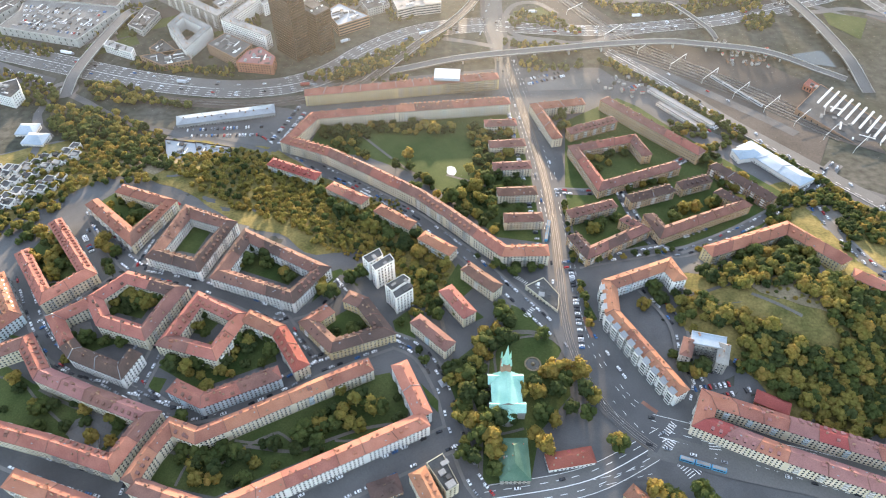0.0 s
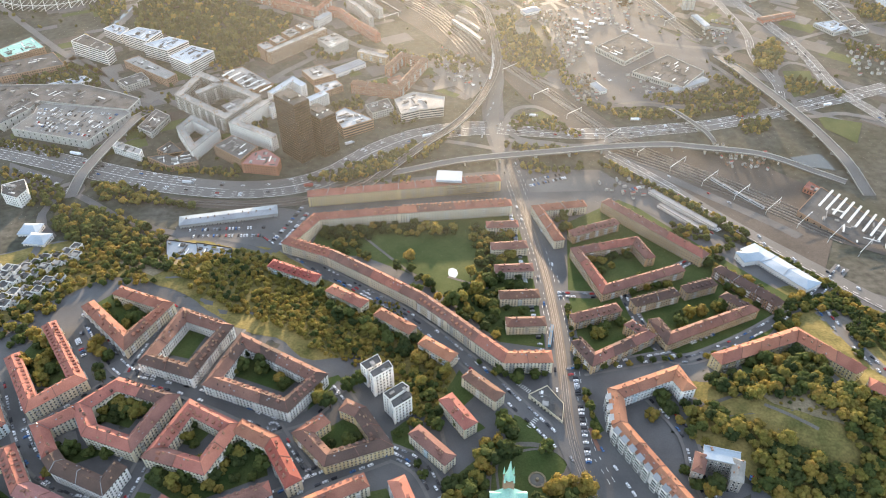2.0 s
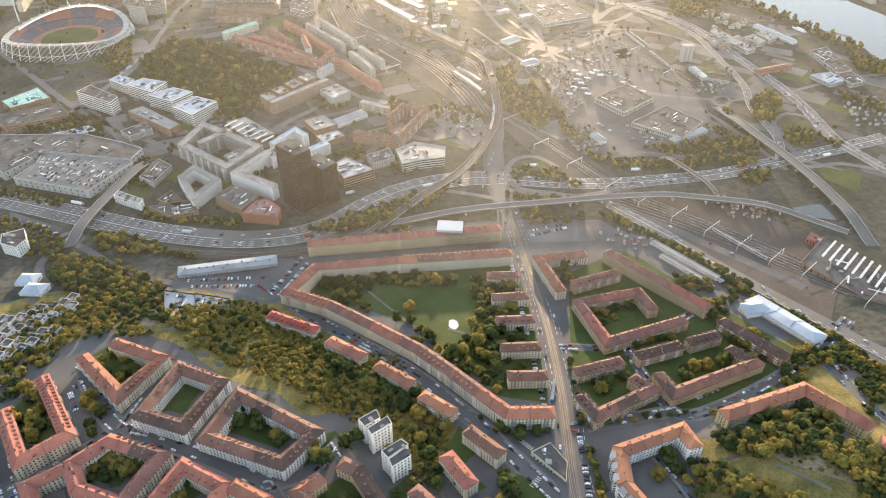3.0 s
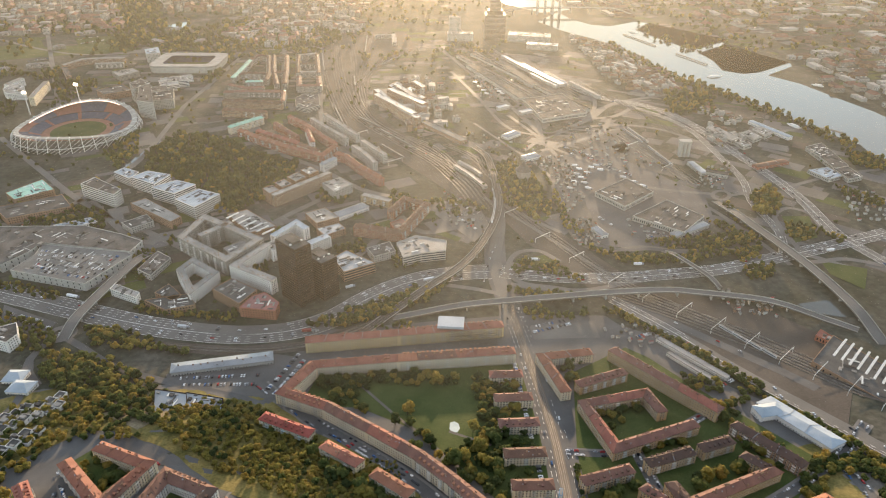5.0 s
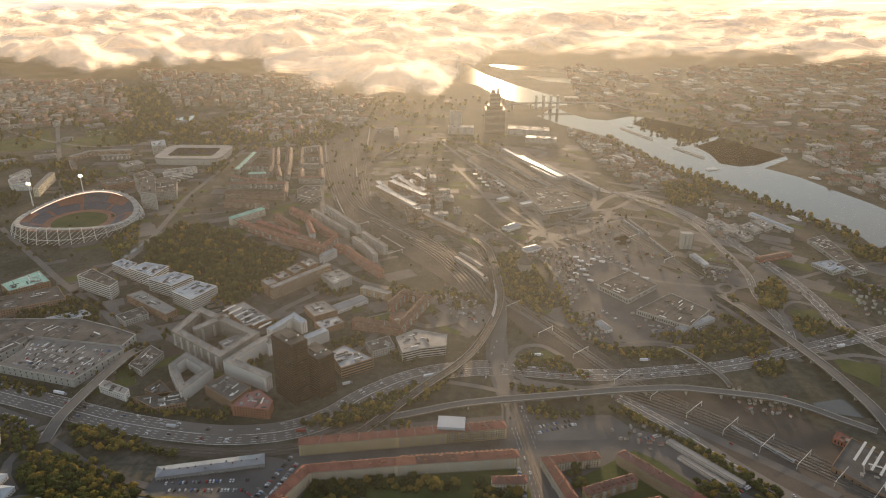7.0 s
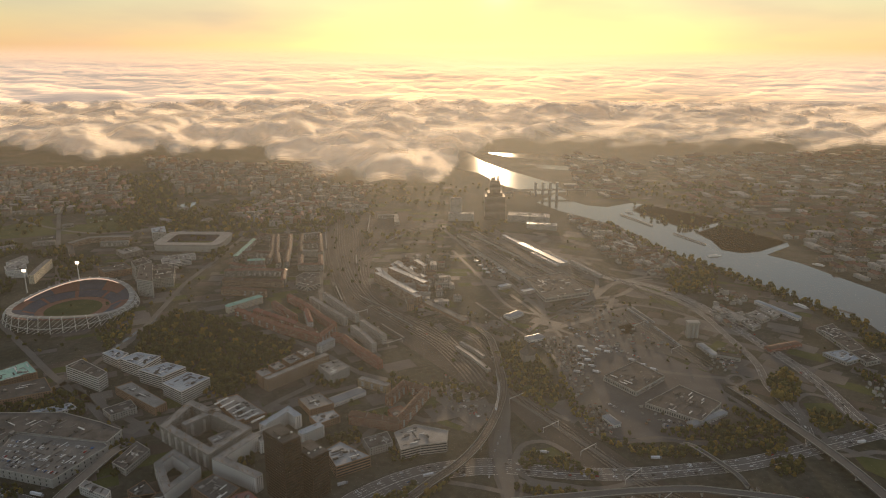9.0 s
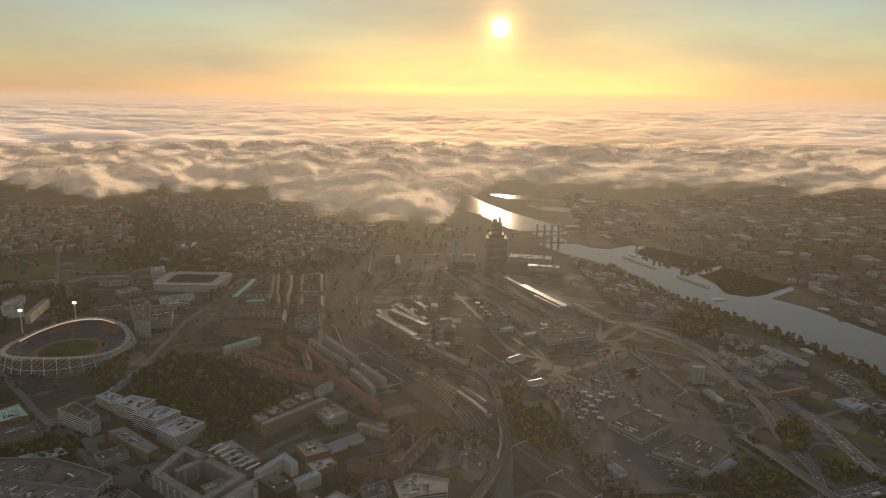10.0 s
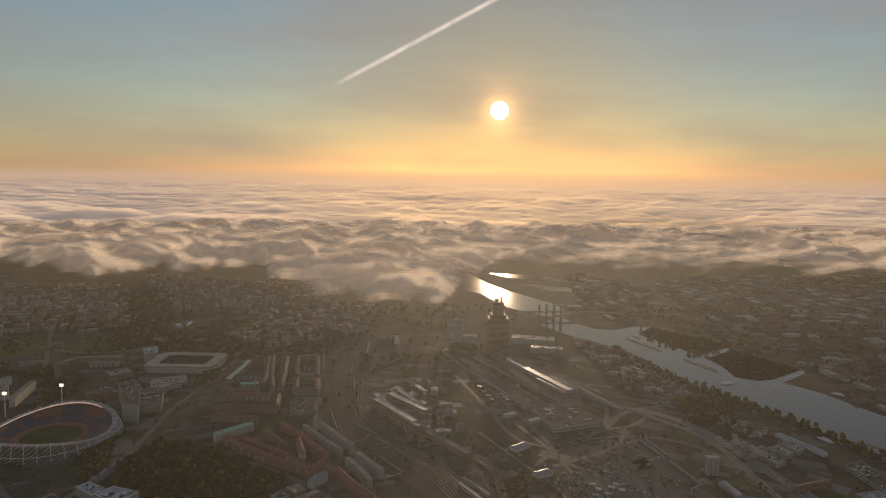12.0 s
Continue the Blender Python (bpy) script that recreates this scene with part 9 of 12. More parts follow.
strip('road', [(-527.1, 2960.6), (-347.6, 1964.6), (-273.7, 1490.3), (-204.2, 1269.5)], 11, 'road_pale', 0.42, 'pale asphalt city street', 'road')
strip('road', [(-642.6, 2957.1), (-449.4, 1962.2), (-369.5, 1565.3)], 11, 'road_pale', 0.42, 'pale asphalt city street', 'road')
strip('road', [(-329.7, 1267), (-232.1, 1191.3), (-142.1, 1102), (-66, 1062.4), (54.8, 973)], 11, 'road_pale', 0.42, 'pale asphalt city street', 'road')
strip('road', [(237.7, 1808.2), (249.4, 1501.2), (339.5, 1466.9), (422.5, 1562.1)], 11, 'road_pale', 0.42, 'pale asphalt city street', 'road')
strip('road', [(339.5, 1466.9), (296.1, 1366.7), (173.7, 1276.8)], 11, 'road_pale', 0.42, 'pale asphalt city street', 'road')
strip('road', [(-26.5, 2035.9), (110.2, 1617), (184.2, 1364.5)], 11, 'road_pale', 0.42, 'pale asphalt city street', 'road')
strip('road', [(-1539.6, 2801.9), (-1080.8, 1947.1), (-829.4, 1478.8)], 11, 'road_pale', 0.42, 'pale asphalt city street', 'road')
strip('road', [(-1363.4, 2141.7), (-1010.9, 1948.8), (-752.9, 2018.2)], 11, 'road_pale', 0.42, 'pale asphalt city street', 'road')
strip('road', [(-285.5, 918.8), (-261.9, 984.7), (-208.5, 1059.8), (-179, 1101.3)], 11, 'road_pale', 0.42, 'pale asphalt city street', 'road')
strip('road', [(-141.3, 849.5), (-77, 970.8), (-27.1, 955), (47.2, 990)], 11, 'road_pale', 0.42, 'pale asphalt city street', 'road')
strip('road', [(-572.4, 1053.3), (-468.2, 939.3), (-418.7, 916.6)], 11, 'road_pale', 0.42, 'pale asphalt city street', 'road')
strip('road', [(532.2, 1283.7), (632.7, 1373.4), (749.6, 1407.5), (790.3, 1376.6)], 11, 'road_pale', 0.42, 'pale asphalt city street', 'road')

# ---- zebra crossings and paths ----
zebra(187.1, 226.7, -1.68, 11.6, 8)
zebra(159.4, 238.8, 0.78, 12.0, 5)
zebra(155.7, 225.7, 0.84, 12.3, 6)
zebra(157.9, 216.6, -0.94, 11.1, 6)
zebra(164.6, 206.9, -0.99, 12.4, 6)
zebra(174.4, 210.9, 0.73, 11.9, 6)
zebra(177.2, 241.1, -0.02, 6.3, 5)
zebra(-221.6, 260.9, 0.88, 6.8, 4)
zebra(-162.8, 244.8, -1.10, 11.5, 4)
zebra(-144.0, 190.0, 1.29, 7.9, 4)
zebra(65.5, 376.3, -0.78, 14.2, 4)
zebra(69.0, 341.9, 0.86, 11.6, 4)
patch('play_yard', [(-284.5, 323.2), (-274.8, 325.3), (-270.1, 317.5), (-275.1, 312.2), (-283.7, 315.6)], 'pavement', 0.42, 'paved court with benches between the houses', 'yard')
patch('play_yard', [(-339.2, 384.7), (-325.4, 384.8), (-317.5, 368.2), (-327.2, 366.0)], 'pavement', 0.42, 'paved court with benches between the houses', 'yard')
patch('play_yard', [(-263.6, 235.9), (-248.4, 244.2), (-231.3, 233.7), (-236.1, 223.4), (-247.1, 221.4), (-258.2, 225.5)], 'pavement', 0.42, 'paved court with benches between the houses', 'yard')
strip('cycle_lane', [(111.4, 335.4), (113.0, 325.2), (115.6, 315.3)], 3, 'track_red', 0.5, 'red painted bus lane on the road', 'road')
strip('cycle_lane', [(143.1, 259.2), (147.9, 254.6), (152.4, 250.6)], 3, 'track_red', 0.5, 'red painted bus lane on the road', 'road')
strip('path', [(32.5, 294.6), (36, 312.7), (57.3, 321.8), (83.4, 317.2), (92.9, 305.4), (87.4, 294.3), (69.6, 287)], 4, 'gravel', 0.36, 'pale gravel path through grass', 'path')
strip('path', [(73.8, 287), (95.3, 289.3)], 3.5, 'gravel', 0.36, 'pale gravel path through grass', 'path')
strip('path', [(37.7, 247.3), (30.4, 265.5), (32.5, 294.6)], 4, 'gravel', 0.36, 'pale gravel path through grass', 'path')
strip('path', [(-2.6, 337.5), (6, 294.6), (18, 265.5), (25.3, 238.5), (23.9, 201.3)], 3, 'gravel', 0.36, 'pale gravel path through grass', 'path')
strip('path', [(-189, 221.3), (-164.9, 217.3), (-143.3, 225.5), (-103.8, 221.5), (-81.3, 229.9), (-58.4, 238.5), (-34.7, 242.9)], 2.5, 'gravel', 0.36, 'pale gravel path through grass', 'path')
strip('path', [(-295.3, 268.9), (-265.9, 255.1), (-235, 246.3)], 2.5, 'gravel', 0.36, 'pale gravel path through grass', 'path')
strip('path', [(241.1, 343.5), (258.5, 330.8), (272.6, 320.6)], 3, 'gravel', 0.36, 'pale gravel path through grass', 'path')
strip('path', [(204.7, 349.5), (232.9, 357.7)], 3, 'gravel', 0.36, 'pale gravel path through grass', 'path')
strip('path', [(-286.9, 268.7), (-307.9, 292.3), (-323, 297.6)], 2.5, 'gravel', 0.36, 'pale gravel path through grass', 'path')
strip('path', [(-88.9, 606.7), (-37.1, 541.1), (-13.8, 520.8)], 3, 'gravel', 0.36, 'pale gravel path through grass', 'path')
strip('path', [(3.1, 531.1), (42, 511.2)], 3, 'gravel', 0.36, 'pale gravel path through grass', 'path')

# ---- more of the town beyond the motorway ----
slab([(-374.5, 760.3), (-323.6, 776.1), (-308, 751.4), (-341.5, 740.1)], 8, 'flat_roof', 'brick_brown', clutter=4)
slab([(-707.7, 1054.6), (-675.4, 1107.5), (-636.4, 1068.5), (-680.9, 1030.3)], 12, 'copper_green', 'brick_brown', label='old brick hall with green copper roof')
slab([(-699.2, 1006.4), (-617.1, 1054), (-582.9, 1012.1), (-661.3, 969.3)], 10, 'flat_roof', 'brick_brown')
slab([(-586, 960.1), (-542, 984.5), (-526.1, 971.9), (-567.5, 948)], 5, 'blue_roof', 'white_wall', floors=1)
slab([(-252.6, 889.6), (-233.1, 909.3), (-219.7, 890.1), (-238.4, 868)], 16, 'pale_roof', 'white_wall')
slab([(-217.6, 996.8), (-190.4, 1016.4), (-164.1, 984.5), (-194.9, 964)], 9, 'pale_roof', 'brick_brown')
slab([(-192.2, 948.1), (-161.6, 966.3), (-149.2, 948.8), (-176.4, 926.1)], 9, 'metal_roof', 'brick_brown')
slab([(-111.5, 889.6), (-81.5, 909.2), (-71.6, 882.3), (-99.9, 866.6)], 10, 'flat_roof', 'grey_wall')
slab([(-85.4, 961.8), (-67.8, 974.8), (-58.2, 953.4), (-75.5, 939.2)], 12, 'tile_brown', 'brick_red')
slab([(-484.3, 961.3), (-457, 989.3), (-438.6, 967.4), (-464.8, 943.9)], 9, 'flat_roof', 'grey_wall')
slab([(-310.4, 883.1), (-289.2, 907.4), (-271.4, 883.7), (-291, 860.3)], 12, 'pale_roof', 'stone_wall')
wood([(-641.9, 977.4), (-616.1, 1011.8), (-510.4, 970.4), (-512, 954.2), (-615.6, 959.7)], 7, 4, mix=(4, 0.5, 1, 6), label='trees and bushes between town buildings', name='garden_trees')
wood([(-260.6, 954.6), (-230.7, 972.9), (-210.6, 955.4), (-240.4, 937.6)], 7, 4, mix=(4, 0.5, 1, 6), label='trees and bushes between town buildings', name='garden_trees')
wood([(-162.5, 912.1), (-124.1, 929.2), (-112.9, 899.9), (-150.1, 880.6)], 7, 4, mix=(4, 0.5, 1, 6), label='trees and bushes between town buildings', name='garden_trees')
wood([(-80.4, 892.5), (-57.9, 913.7), (-35.5, 855.2), (-69.9, 854.6)], 7, 4, mix=(4, 0.5, 1, 6), label='trees and bushes between town buildings', name='garden_trees')
wood([(-129.1, 974.5), (-77.5, 964.5), (-84, 940), (-126, 946.2)], 7, 4, mix=(4, 0.5, 1, 6), label='trees and bushes between town buildings', name='garden_trees')
wood([(-423.8, 849.4), (-421.7, 871.9), (-398.6, 835.3), (-399.9, 807.5)], 7, 4, mix=(4, 0.5, 1, 6), label='trees and bushes between town buildings', name='garden_trees')
wood([(-268.4, 851.7), (-248.9, 866.9), (-236.3, 844.9), (-253.8, 823.3)], 7, 4, mix=(4, 0.5, 1, 6), label='trees and bushes between town buildings', name='garden_trees')
wood([(-218.8, 1105.5), (-158.4, 1073.9), (-172.5, 1042.7), (-211.7, 1062.6)], 7, 4, mix=(4, 0.5, 1, 6), label='trees and bushes between town buildings', name='garden_trees')
wood([(-312.1, 991.9), (-273.5, 974), (-294.4, 955.8)], 7, 4, mix=(4, 0.5, 1, 6), label='trees and bushes between town buildings', name='garden_trees')
wood([(-96.6, 1107.5), (-47.9, 1065.1), (-55.1, 1024.6), (-92.6, 1054.1)], 7, 4, mix=(4, 0.5, 1, 6), label='trees and bushes between town buildings', name='garden_trees')
wood([(241.1, 881.8), (307, 895.2), (311.6, 882.8), (245.6, 866.7)], 7, 4.2, label='belt of trees beside the roads', name='tree_belt')
wood([(339.9, 913.2), (462.8, 951.8), (460.3, 934.8), (342.2, 894.1)], 7, 4.2, label='belt of trees beside the roads', name='tree_belt')
wood([(104.2, 879.7), (185.9, 832.6), (176.7, 821.3), (98.9, 863.1)], 7, 4.2, label='belt of trees beside the roads', name='tree_belt')
wood([(403.3, 899.8), (448.3, 924.6), (437, 884.7), (402.9, 876.6)], 7, 4.2, label='belt of trees beside the roads', name='tree_belt')
wood([(742.1, 1292.6), (806.2, 1257.7), (771.3, 1192.3), (725.9, 1216.8)], 7, 4.2, label='belt of trees beside the roads', name='tree_belt')
wood([(390.3, 1012.3), (424.4, 984.9), (442.3, 941.2), (418.8, 944.3)], 7, 4.2, label='belt of trees beside the roads', name='tree_belt')
wood([(192.7, 920.8), (230, 905.1), (219.1, 889.2)], 7, 4.2, label='belt of trees beside the roads', name='tree_belt')
wood([(165.3, 1180.5), (189.6, 1009.1), (203.6, 937.6), (175.7, 972)], 7, 4.2, label='belt of trees beside the roads', name='tree_belt')
wood([(548.7, 977.8), (582.6, 943.4), (566.2, 926.4)], 7, 4.2, label='belt of trees beside the roads', name='tree_belt')
tree_row([(207.8, 757), (256.5, 705.7), (303.4, 651.2), (329.7, 609.6)], 7, 4.2, single=False)
tree_row([(-383.5, 754.7), (-323.1, 741), (-265.7, 732.4)], 6, 3.8, single=False)
strip("road", [(-436.5, 700.3), (-440.6, 710.2), (-450.5, 714.3), (-460.4, 710.2), (-464.5, 700.3), (-460.4, 690.4), (-450.5, 686.3), (-440.6, 690.4)], 8, "road_pale", 0.5, "small roundabout of pale asphalt", "road", closed=True, step=4.0)
gantry(221.8, 822.7, 0.75, 34)
gantry(257.6, 787.4, 0.75, 34)
gantry(291.1, 754.4, 0.75, 34)
gantry(322.5, 723.5, 0.75, 34)
gantry(351.7, 693.8, 0.75, 34)
gantry(378.2, 664.6, 0.75, 34)
gantry(402.4, 636.1, 0.75, 34)
gantry(424.3, 608.6, 0.75, 34)
gantry(444.4, 582.2, 0.75, 34)
gantry(98.8, 1014.7, 0.7, 30)
gantry(138.1, 935.3, 0.7, 30)
gantry(178.7, 879.9, 0.7, 30)
gantry(-170.9, 1352.1, 0.7, 30)
gantry(-140.2, 1264.9, 0.7, 30)
gantry(-94.5, 1212.3, 0.7, 30)
gantry(351.2, 1301.6, 0.7, 30)
gantry(387.3, 1195.1, 0.7, 30)
lorry(-472.1, 777.0, -0.25, 'car_white', 18)
lorry(-311.9, 714.6, -0.12, 'car_silver', 14)
lorry(-163.2, 708.8, 0.1, 'tile_crimson', 14)
lorry(261.4, 866.1, 0.05, 'car_white', 14)
lorry(542.9, 908.8, 0.25, 'car_white', 14)
lorry(-125.1, 804.2, 0.5, 'car_silver', 13)
lorry(119.7, 876.0, 0, 'car_white', 16)
lorry(-23.2, 823.3, 0.4, 'car_white', 16)
strip('road', [(87.8, 866.5), (158.5, 847.1), (224.6, 818.7)], 9, 'road_pale', 0.46, 'pale asphalt slip road', 'road')
strip('road', [(-0.9, 812.7), (35.7, 803.8), (92.7, 787.6), (151.1, 795), (195.8, 802.2)], 8, 'road_pale', 0.44, 'pale asphalt slip road', 'road')
strip('road', [(405.7, 1060), (431.1, 1001.8), (457.8, 915.5), (470.5, 869.2)], 8, 'road_pale', 0.46, 'pale asphalt slip road', 'road')
strip('road', [(769.4, 1201.5), (677.1, 1175.4), (578.4, 1127.2)], 8, 'road_pale', 0.46, 'pale asphalt slip road', 'road')

def shed_skylight(ends):
    """A long white roof light standing on the sawtooth shed."""
    (x0, y0), (x1, y1) = ends
    d = Vector((x1 - x0, y1 - y0, 0))
    s = Vector((-d.y, d.x, 0)).normalized()
    p = Pile()
    p.box(((x0 + x1) / 2, (y0 + y1) / 2, 10.8), d / 2, s * 1.3, 1.6)
    tagged(new("roof_light", p.mesh("roof_light", "white_steel")), "long white roof light on the sawtooth shed", "roof light", "shed roof lights")


for ends in [[(-333.0, 978.8), (-319.9, 998.5)], [(-321.8, 970.5), (-308.6, 989.9)], [(-310.6, 962.2), (-297.4, 981.5)], [(-299.7, 954.1), (-286.3, 973.1)], [(-288.8, 946.1), (-275.4, 964.8)], [(-278.1, 938.2), (-264.6, 956.7)], [(-267.5, 930.3), (-254.0, 948.6)]]:
    shed_skylight(ends)

# ---- roads and yards of the freight terminal ----
patch('yard', [(219.3, 1358), (363.1, 1401.6), (417.1, 1138.1), (354.9, 1190.2)], 'gravel', 0.36, 'bare pale gravel of a building site', 'yard')
strip('road', [(172.6, 1330.8), (237.1, 1394.6), (299, 1460.9), (353.5, 1544.4), (416.4, 1584.9), (516.4, 1628.6)], 13, 'road_pale', 0.46, 'pale dusty road through the freight terminal', 'road')
strip('road', [(237.1, 1394.6), (311.5, 1384.7), (365.4, 1411)], 9, 'road_pale', 0.46, 'pale dusty road through the freight terminal', 'road')
strip('road', [(125.9, 1475.8), (175.1, 1350.9), (201.8, 1244.7), (220.6, 1132.2)], 8, 'road_pale', 0.46, 'pale dusty road through the freight terminal', 'road')
strip('road', [(76, 1864.8), (131.7, 1627.9), (179, 1477.5), (183.8, 1351.1)], 9, 'road_pale', 0.46, 'pale dusty road through the freight terminal', 'road')
strip('road', [(-114.9, 1468), (-41.4, 1373.8), (34.8, 1346.6)], 7, 'road_pale', 0.46, 'pale dusty road through the freight terminal', 'road')
slab([(163.5, 1560.3), (256.8, 1603.5), (292.7, 1472.8), (193.5, 1429.1)], 8, 'flat_roof', 'grey_wall', floors=1, name='warehouse', clutter=14)
strip('yard', [(25.2, 1966.5), (175.4, 1612.8)], 5, 'deck_roof', 0.6, 'long strip of paved loading yard', 'yard')
strip('yard', [(47.5, 1985.8), (194, 1630)], 5, 'flat_roof', 0.6, 'long strip of paved loading yard', 'yard')
strip('yard', [(70.2, 2005.4), (213, 1647.6)], 5, 'deck_roof', 0.6, 'long strip of paved loading yard', 'yard')
strip('yard', [(93.3, 2025.5), (232.4, 1665.5)], 5, 'flat_roof', 0.6, 'long strip of paved loading yard', 'yard')
strip('yard', [(116.8, 2045.9), (252.3, 1683.8)], 5, 'deck_roof', 0.6, 'long strip of paved loading yard', 'yard')
quarter([(58, 1760.8), (145.3, 1716.4), (155.8, 1608.1), (79.9, 1626.1)], 60, 2.5, 3.5, 'white', size=3.5)
quarter([(418.3, 1877.7), (523.1, 1828.2), (557.1, 1708), (429, 1681.1)], 50, 4, 8, 'dark', size=12)
quarter([(188.2, 1220), (252.1, 1198.6), (238.9, 1133.1), (183.6, 1127.4)], 50, 2.5, 3.5, 'white', size=3.5)
quarter([(534.2, 1422.7), (599.2, 1363.9), (548.6, 1293.1), (501.3, 1332.4)], 14, 5, 8, 'dark', size=14)
quarter([(-682.8, 2152.1), (-586.4, 2314.5), (-422, 2321.8), (-397.2, 2092.4), (-512.5, 2020.6)], 60, 12, 20, 'pale', size=13)
quarter([(-392.5, 2366.5), (-285.7, 2416.3), (-256.7, 2246.8), (-356.8, 2203.5)], 16, 12, 18, 'pale')

# ---- town quarter at the railway ----
wing([(-408.1, 1342.8), (-354.9, 1298.3), (-306.1, 1262), (-259.4, 1235.6), (-225.7, 1217.7), (-209.1, 1266.7)], 9.5, 14, 18, 'tile_red', 'brick_red')
wing([(-372.2, 1340.4), (-314.5, 1299.1), (-279.4, 1273.8)], 9.5, 14, 18, 'tile_red', 'brick_red')
wing([(-346.9, 1382.6), (-312.4, 1338.4), (-288.6, 1308.5)], 9.5, 14, 18, 'tile_brown', 'brick_red')
wing([(-326.3, 1423.7), (-280.1, 1370.8), (-242.5, 1315.4), (-210.4, 1275.2)], 9.5, 14, 18, 'tile_red', 'brick_red')
wing([(-278.8, 1271), (-237, 1236)], 9.5, 14, 18, 'tile_brown', 'white_wall')
wing([(-275.3, 1345.4), (-254.3, 1280)], 9.5, 14, 18, 'tile_red', 'white_wall')
wing([(-431.5, 1354.9), (-380, 1415.6)], 9.5, 14, 18, 'copper_green', 'cream')
wing([(-474.5, 1459.8), (-430.9, 1457.1), (-378.5, 1447.3)], 9.5, 14, 18, 'tile_brown', 'brick_brown')
wing([(-490.4, 1520.2), (-424.4, 1513.8), (-357.7, 1507.4)], 9.5, 14, 18, 'tile_dark', 'brick_brown')
wing([(-505, 1577), (-456.4, 1586.6), (-371, 1584.2), (-360.3, 1519.1)], 9.5, 14, 18, 'tile_brown', 'stone_wall')
wing([(-204.9, 1226), (-183.2, 1215.9), (-148.9, 1164.1), (-110.7, 1116.3)], 9.5, 14, 18, 'tile_red', 'brick_red')
wing([(-220.3, 1174.9), (-201.6, 1205.3)], 9.5, 14, 18, 'metal_roof', 'white_wall')
wing([(-277.7, 1405.7), (-244.7, 1360.3), (-210.5, 1317.6), (-192.1, 1294.3)], 9, 17, 17.4, 'pale_roof', 'grey_wall', name='apartment_block', label='long grey apartment slab with stepped pale roof', extras=7)
wing([(-255.4, 1430.3), (-219.9, 1380.2), (-191.4, 1336.3), (-173.1, 1312.3)], 9, 17, 17.4, 'pale_roof', 'grey_wall', name='apartment_block', label='long grey apartment slab with stepped pale roof', extras=7)
wing([(-174.6, 1257.8), (-150.9, 1223.2), (-127.2, 1178)], 9, 17, 17.4, 'pale_roof', 'grey_wall', name='apartment_block', label='long grey apartment slab with stepped pale roof', extras=7)
wing([(-161.1, 1283.3), (-138.6, 1250.2), (-112.7, 1213.5)], 9, 17, 17.4, 'pale_roof', 'grey_wall', name='apartment_block', label='long grey apartment slab with stepped pale roof', extras=7)
wing([(-511.6, 1845.7), (-499.6, 1892.3), (-471.1, 1881.2), (-436.6, 1730.3), (-430.9, 1672.2)], 11, 15, 18, 'tile_dark', 'stone_wall')
wing([(-514.1, 1689.3), (-511.5, 1790.7), (-511.6, 1845.7)], 11, 15, 18, 'copper_green', 'stone_wall')
wing([(-508.7, 1633.6), (-462.2, 1608), (-421.8, 1613.3)], 11, 15, 18, 'tile_brown', 'stone_wall')
wing([(-505.9, 1718.7), (-478.2, 1729.3), (-437, 1720.3)], 11, 15, 18, 'tile_dark', 'stone_wall')
wing([(-475.4, 1657.2), (-436.6, 1662.7)], 11, 15, 18, 'copper_green', 'stone_wall')
wing([(-460.4, 1893.3), (-435, 1771.3), (-398.3, 1636.1)], 11, 15, 18, 'tile_dark', 'stone_wall')
wing([(-427.2, 1894), (-402.4, 1772), (-381.8, 1645.5)], 11, 15, 18, 'tile_brown', 'stone_wall')
wing([(-453.1, 1881.6), (-427.2, 1894)], 11, 15, 18, 'tile_dark', 'stone_wall')
wing([(-422.8, 1730.6), (-398.6, 1741.2)], 11, 15, 18, 'tile_dark', 'stone_wall')
wing([(-397, 1894.8), (-367.3, 1731.9)], 11, 15, 18, 'tile_dark', 'stone_wall')
wing([(-350.7, 1907.8), (-317.3, 1733)], 11, 15, 18, 'tile_dark', 'stone_wall')
wing([(-396.8, 1892.8), (-352.6, 1917.8)], 11, 15, 15.4, 'pale_roof', 'stone_wall')
wing([(-380, 1809.9), (-334.7, 1816.4)], 11, 15, 18, 'tile_dark', 'stone_wall')
wing([(-367.9, 1740.9), (-319, 1742)], 11, 15, 15.4, 'pale_roof', 'stone_wall')
wing([(-358.6, 1702.5), (-345.1, 1628.3), (-297.9, 1629.3), (-312.2, 1703.5)], 11, 15, 18, 'tile_brown', 'stone_wall')
slab([(-339.9, 1554.8), (-327.9, 1583.9), (-293.3, 1584.6), (-277.7, 1509), (-299.6, 1482.3), (-328.7, 1500.4)], 9, 'flat_roof', 'grey_wall', bands=True, clutter=5)
wing([(-373.1, 2224.6), (-345.6, 2241.3)], 12, 11, 11.4, 'pale_roof', 'stone_wall')
wing([(-349.2, 2290.5), (-271.3, 2275.9)], 12, 11, 11.4, 'metal_roof', 'stone_wall')
wing([(-477.6, 2175.2), (-450.1, 2175.9), (-433, 2081.4)], 12, 11, 11.4, 'flat_roof', 'stone_wall')
wing([(-626.4, 2266.6), (-608.1, 2352.6), (-563.3, 2336.2)], 12, 11, 11.4, 'pale_roof', 'stone_wall')
wing([(-594.6, 2172.2), (-557.6, 2219.8)], 12, 11, 11.4, 'metal_roof', 'stone_wall')
wing([(-330.4, 2209.9), (-267.5, 2227.3)], 12, 11, 11.4, 'pale_roof', 'stone_wall')
wing([(-218, 2137), (-164.9, 2153.1), (-154.2, 2053.8)], 12, 11, 11.4, 'pale_roof', 'stone_wall')
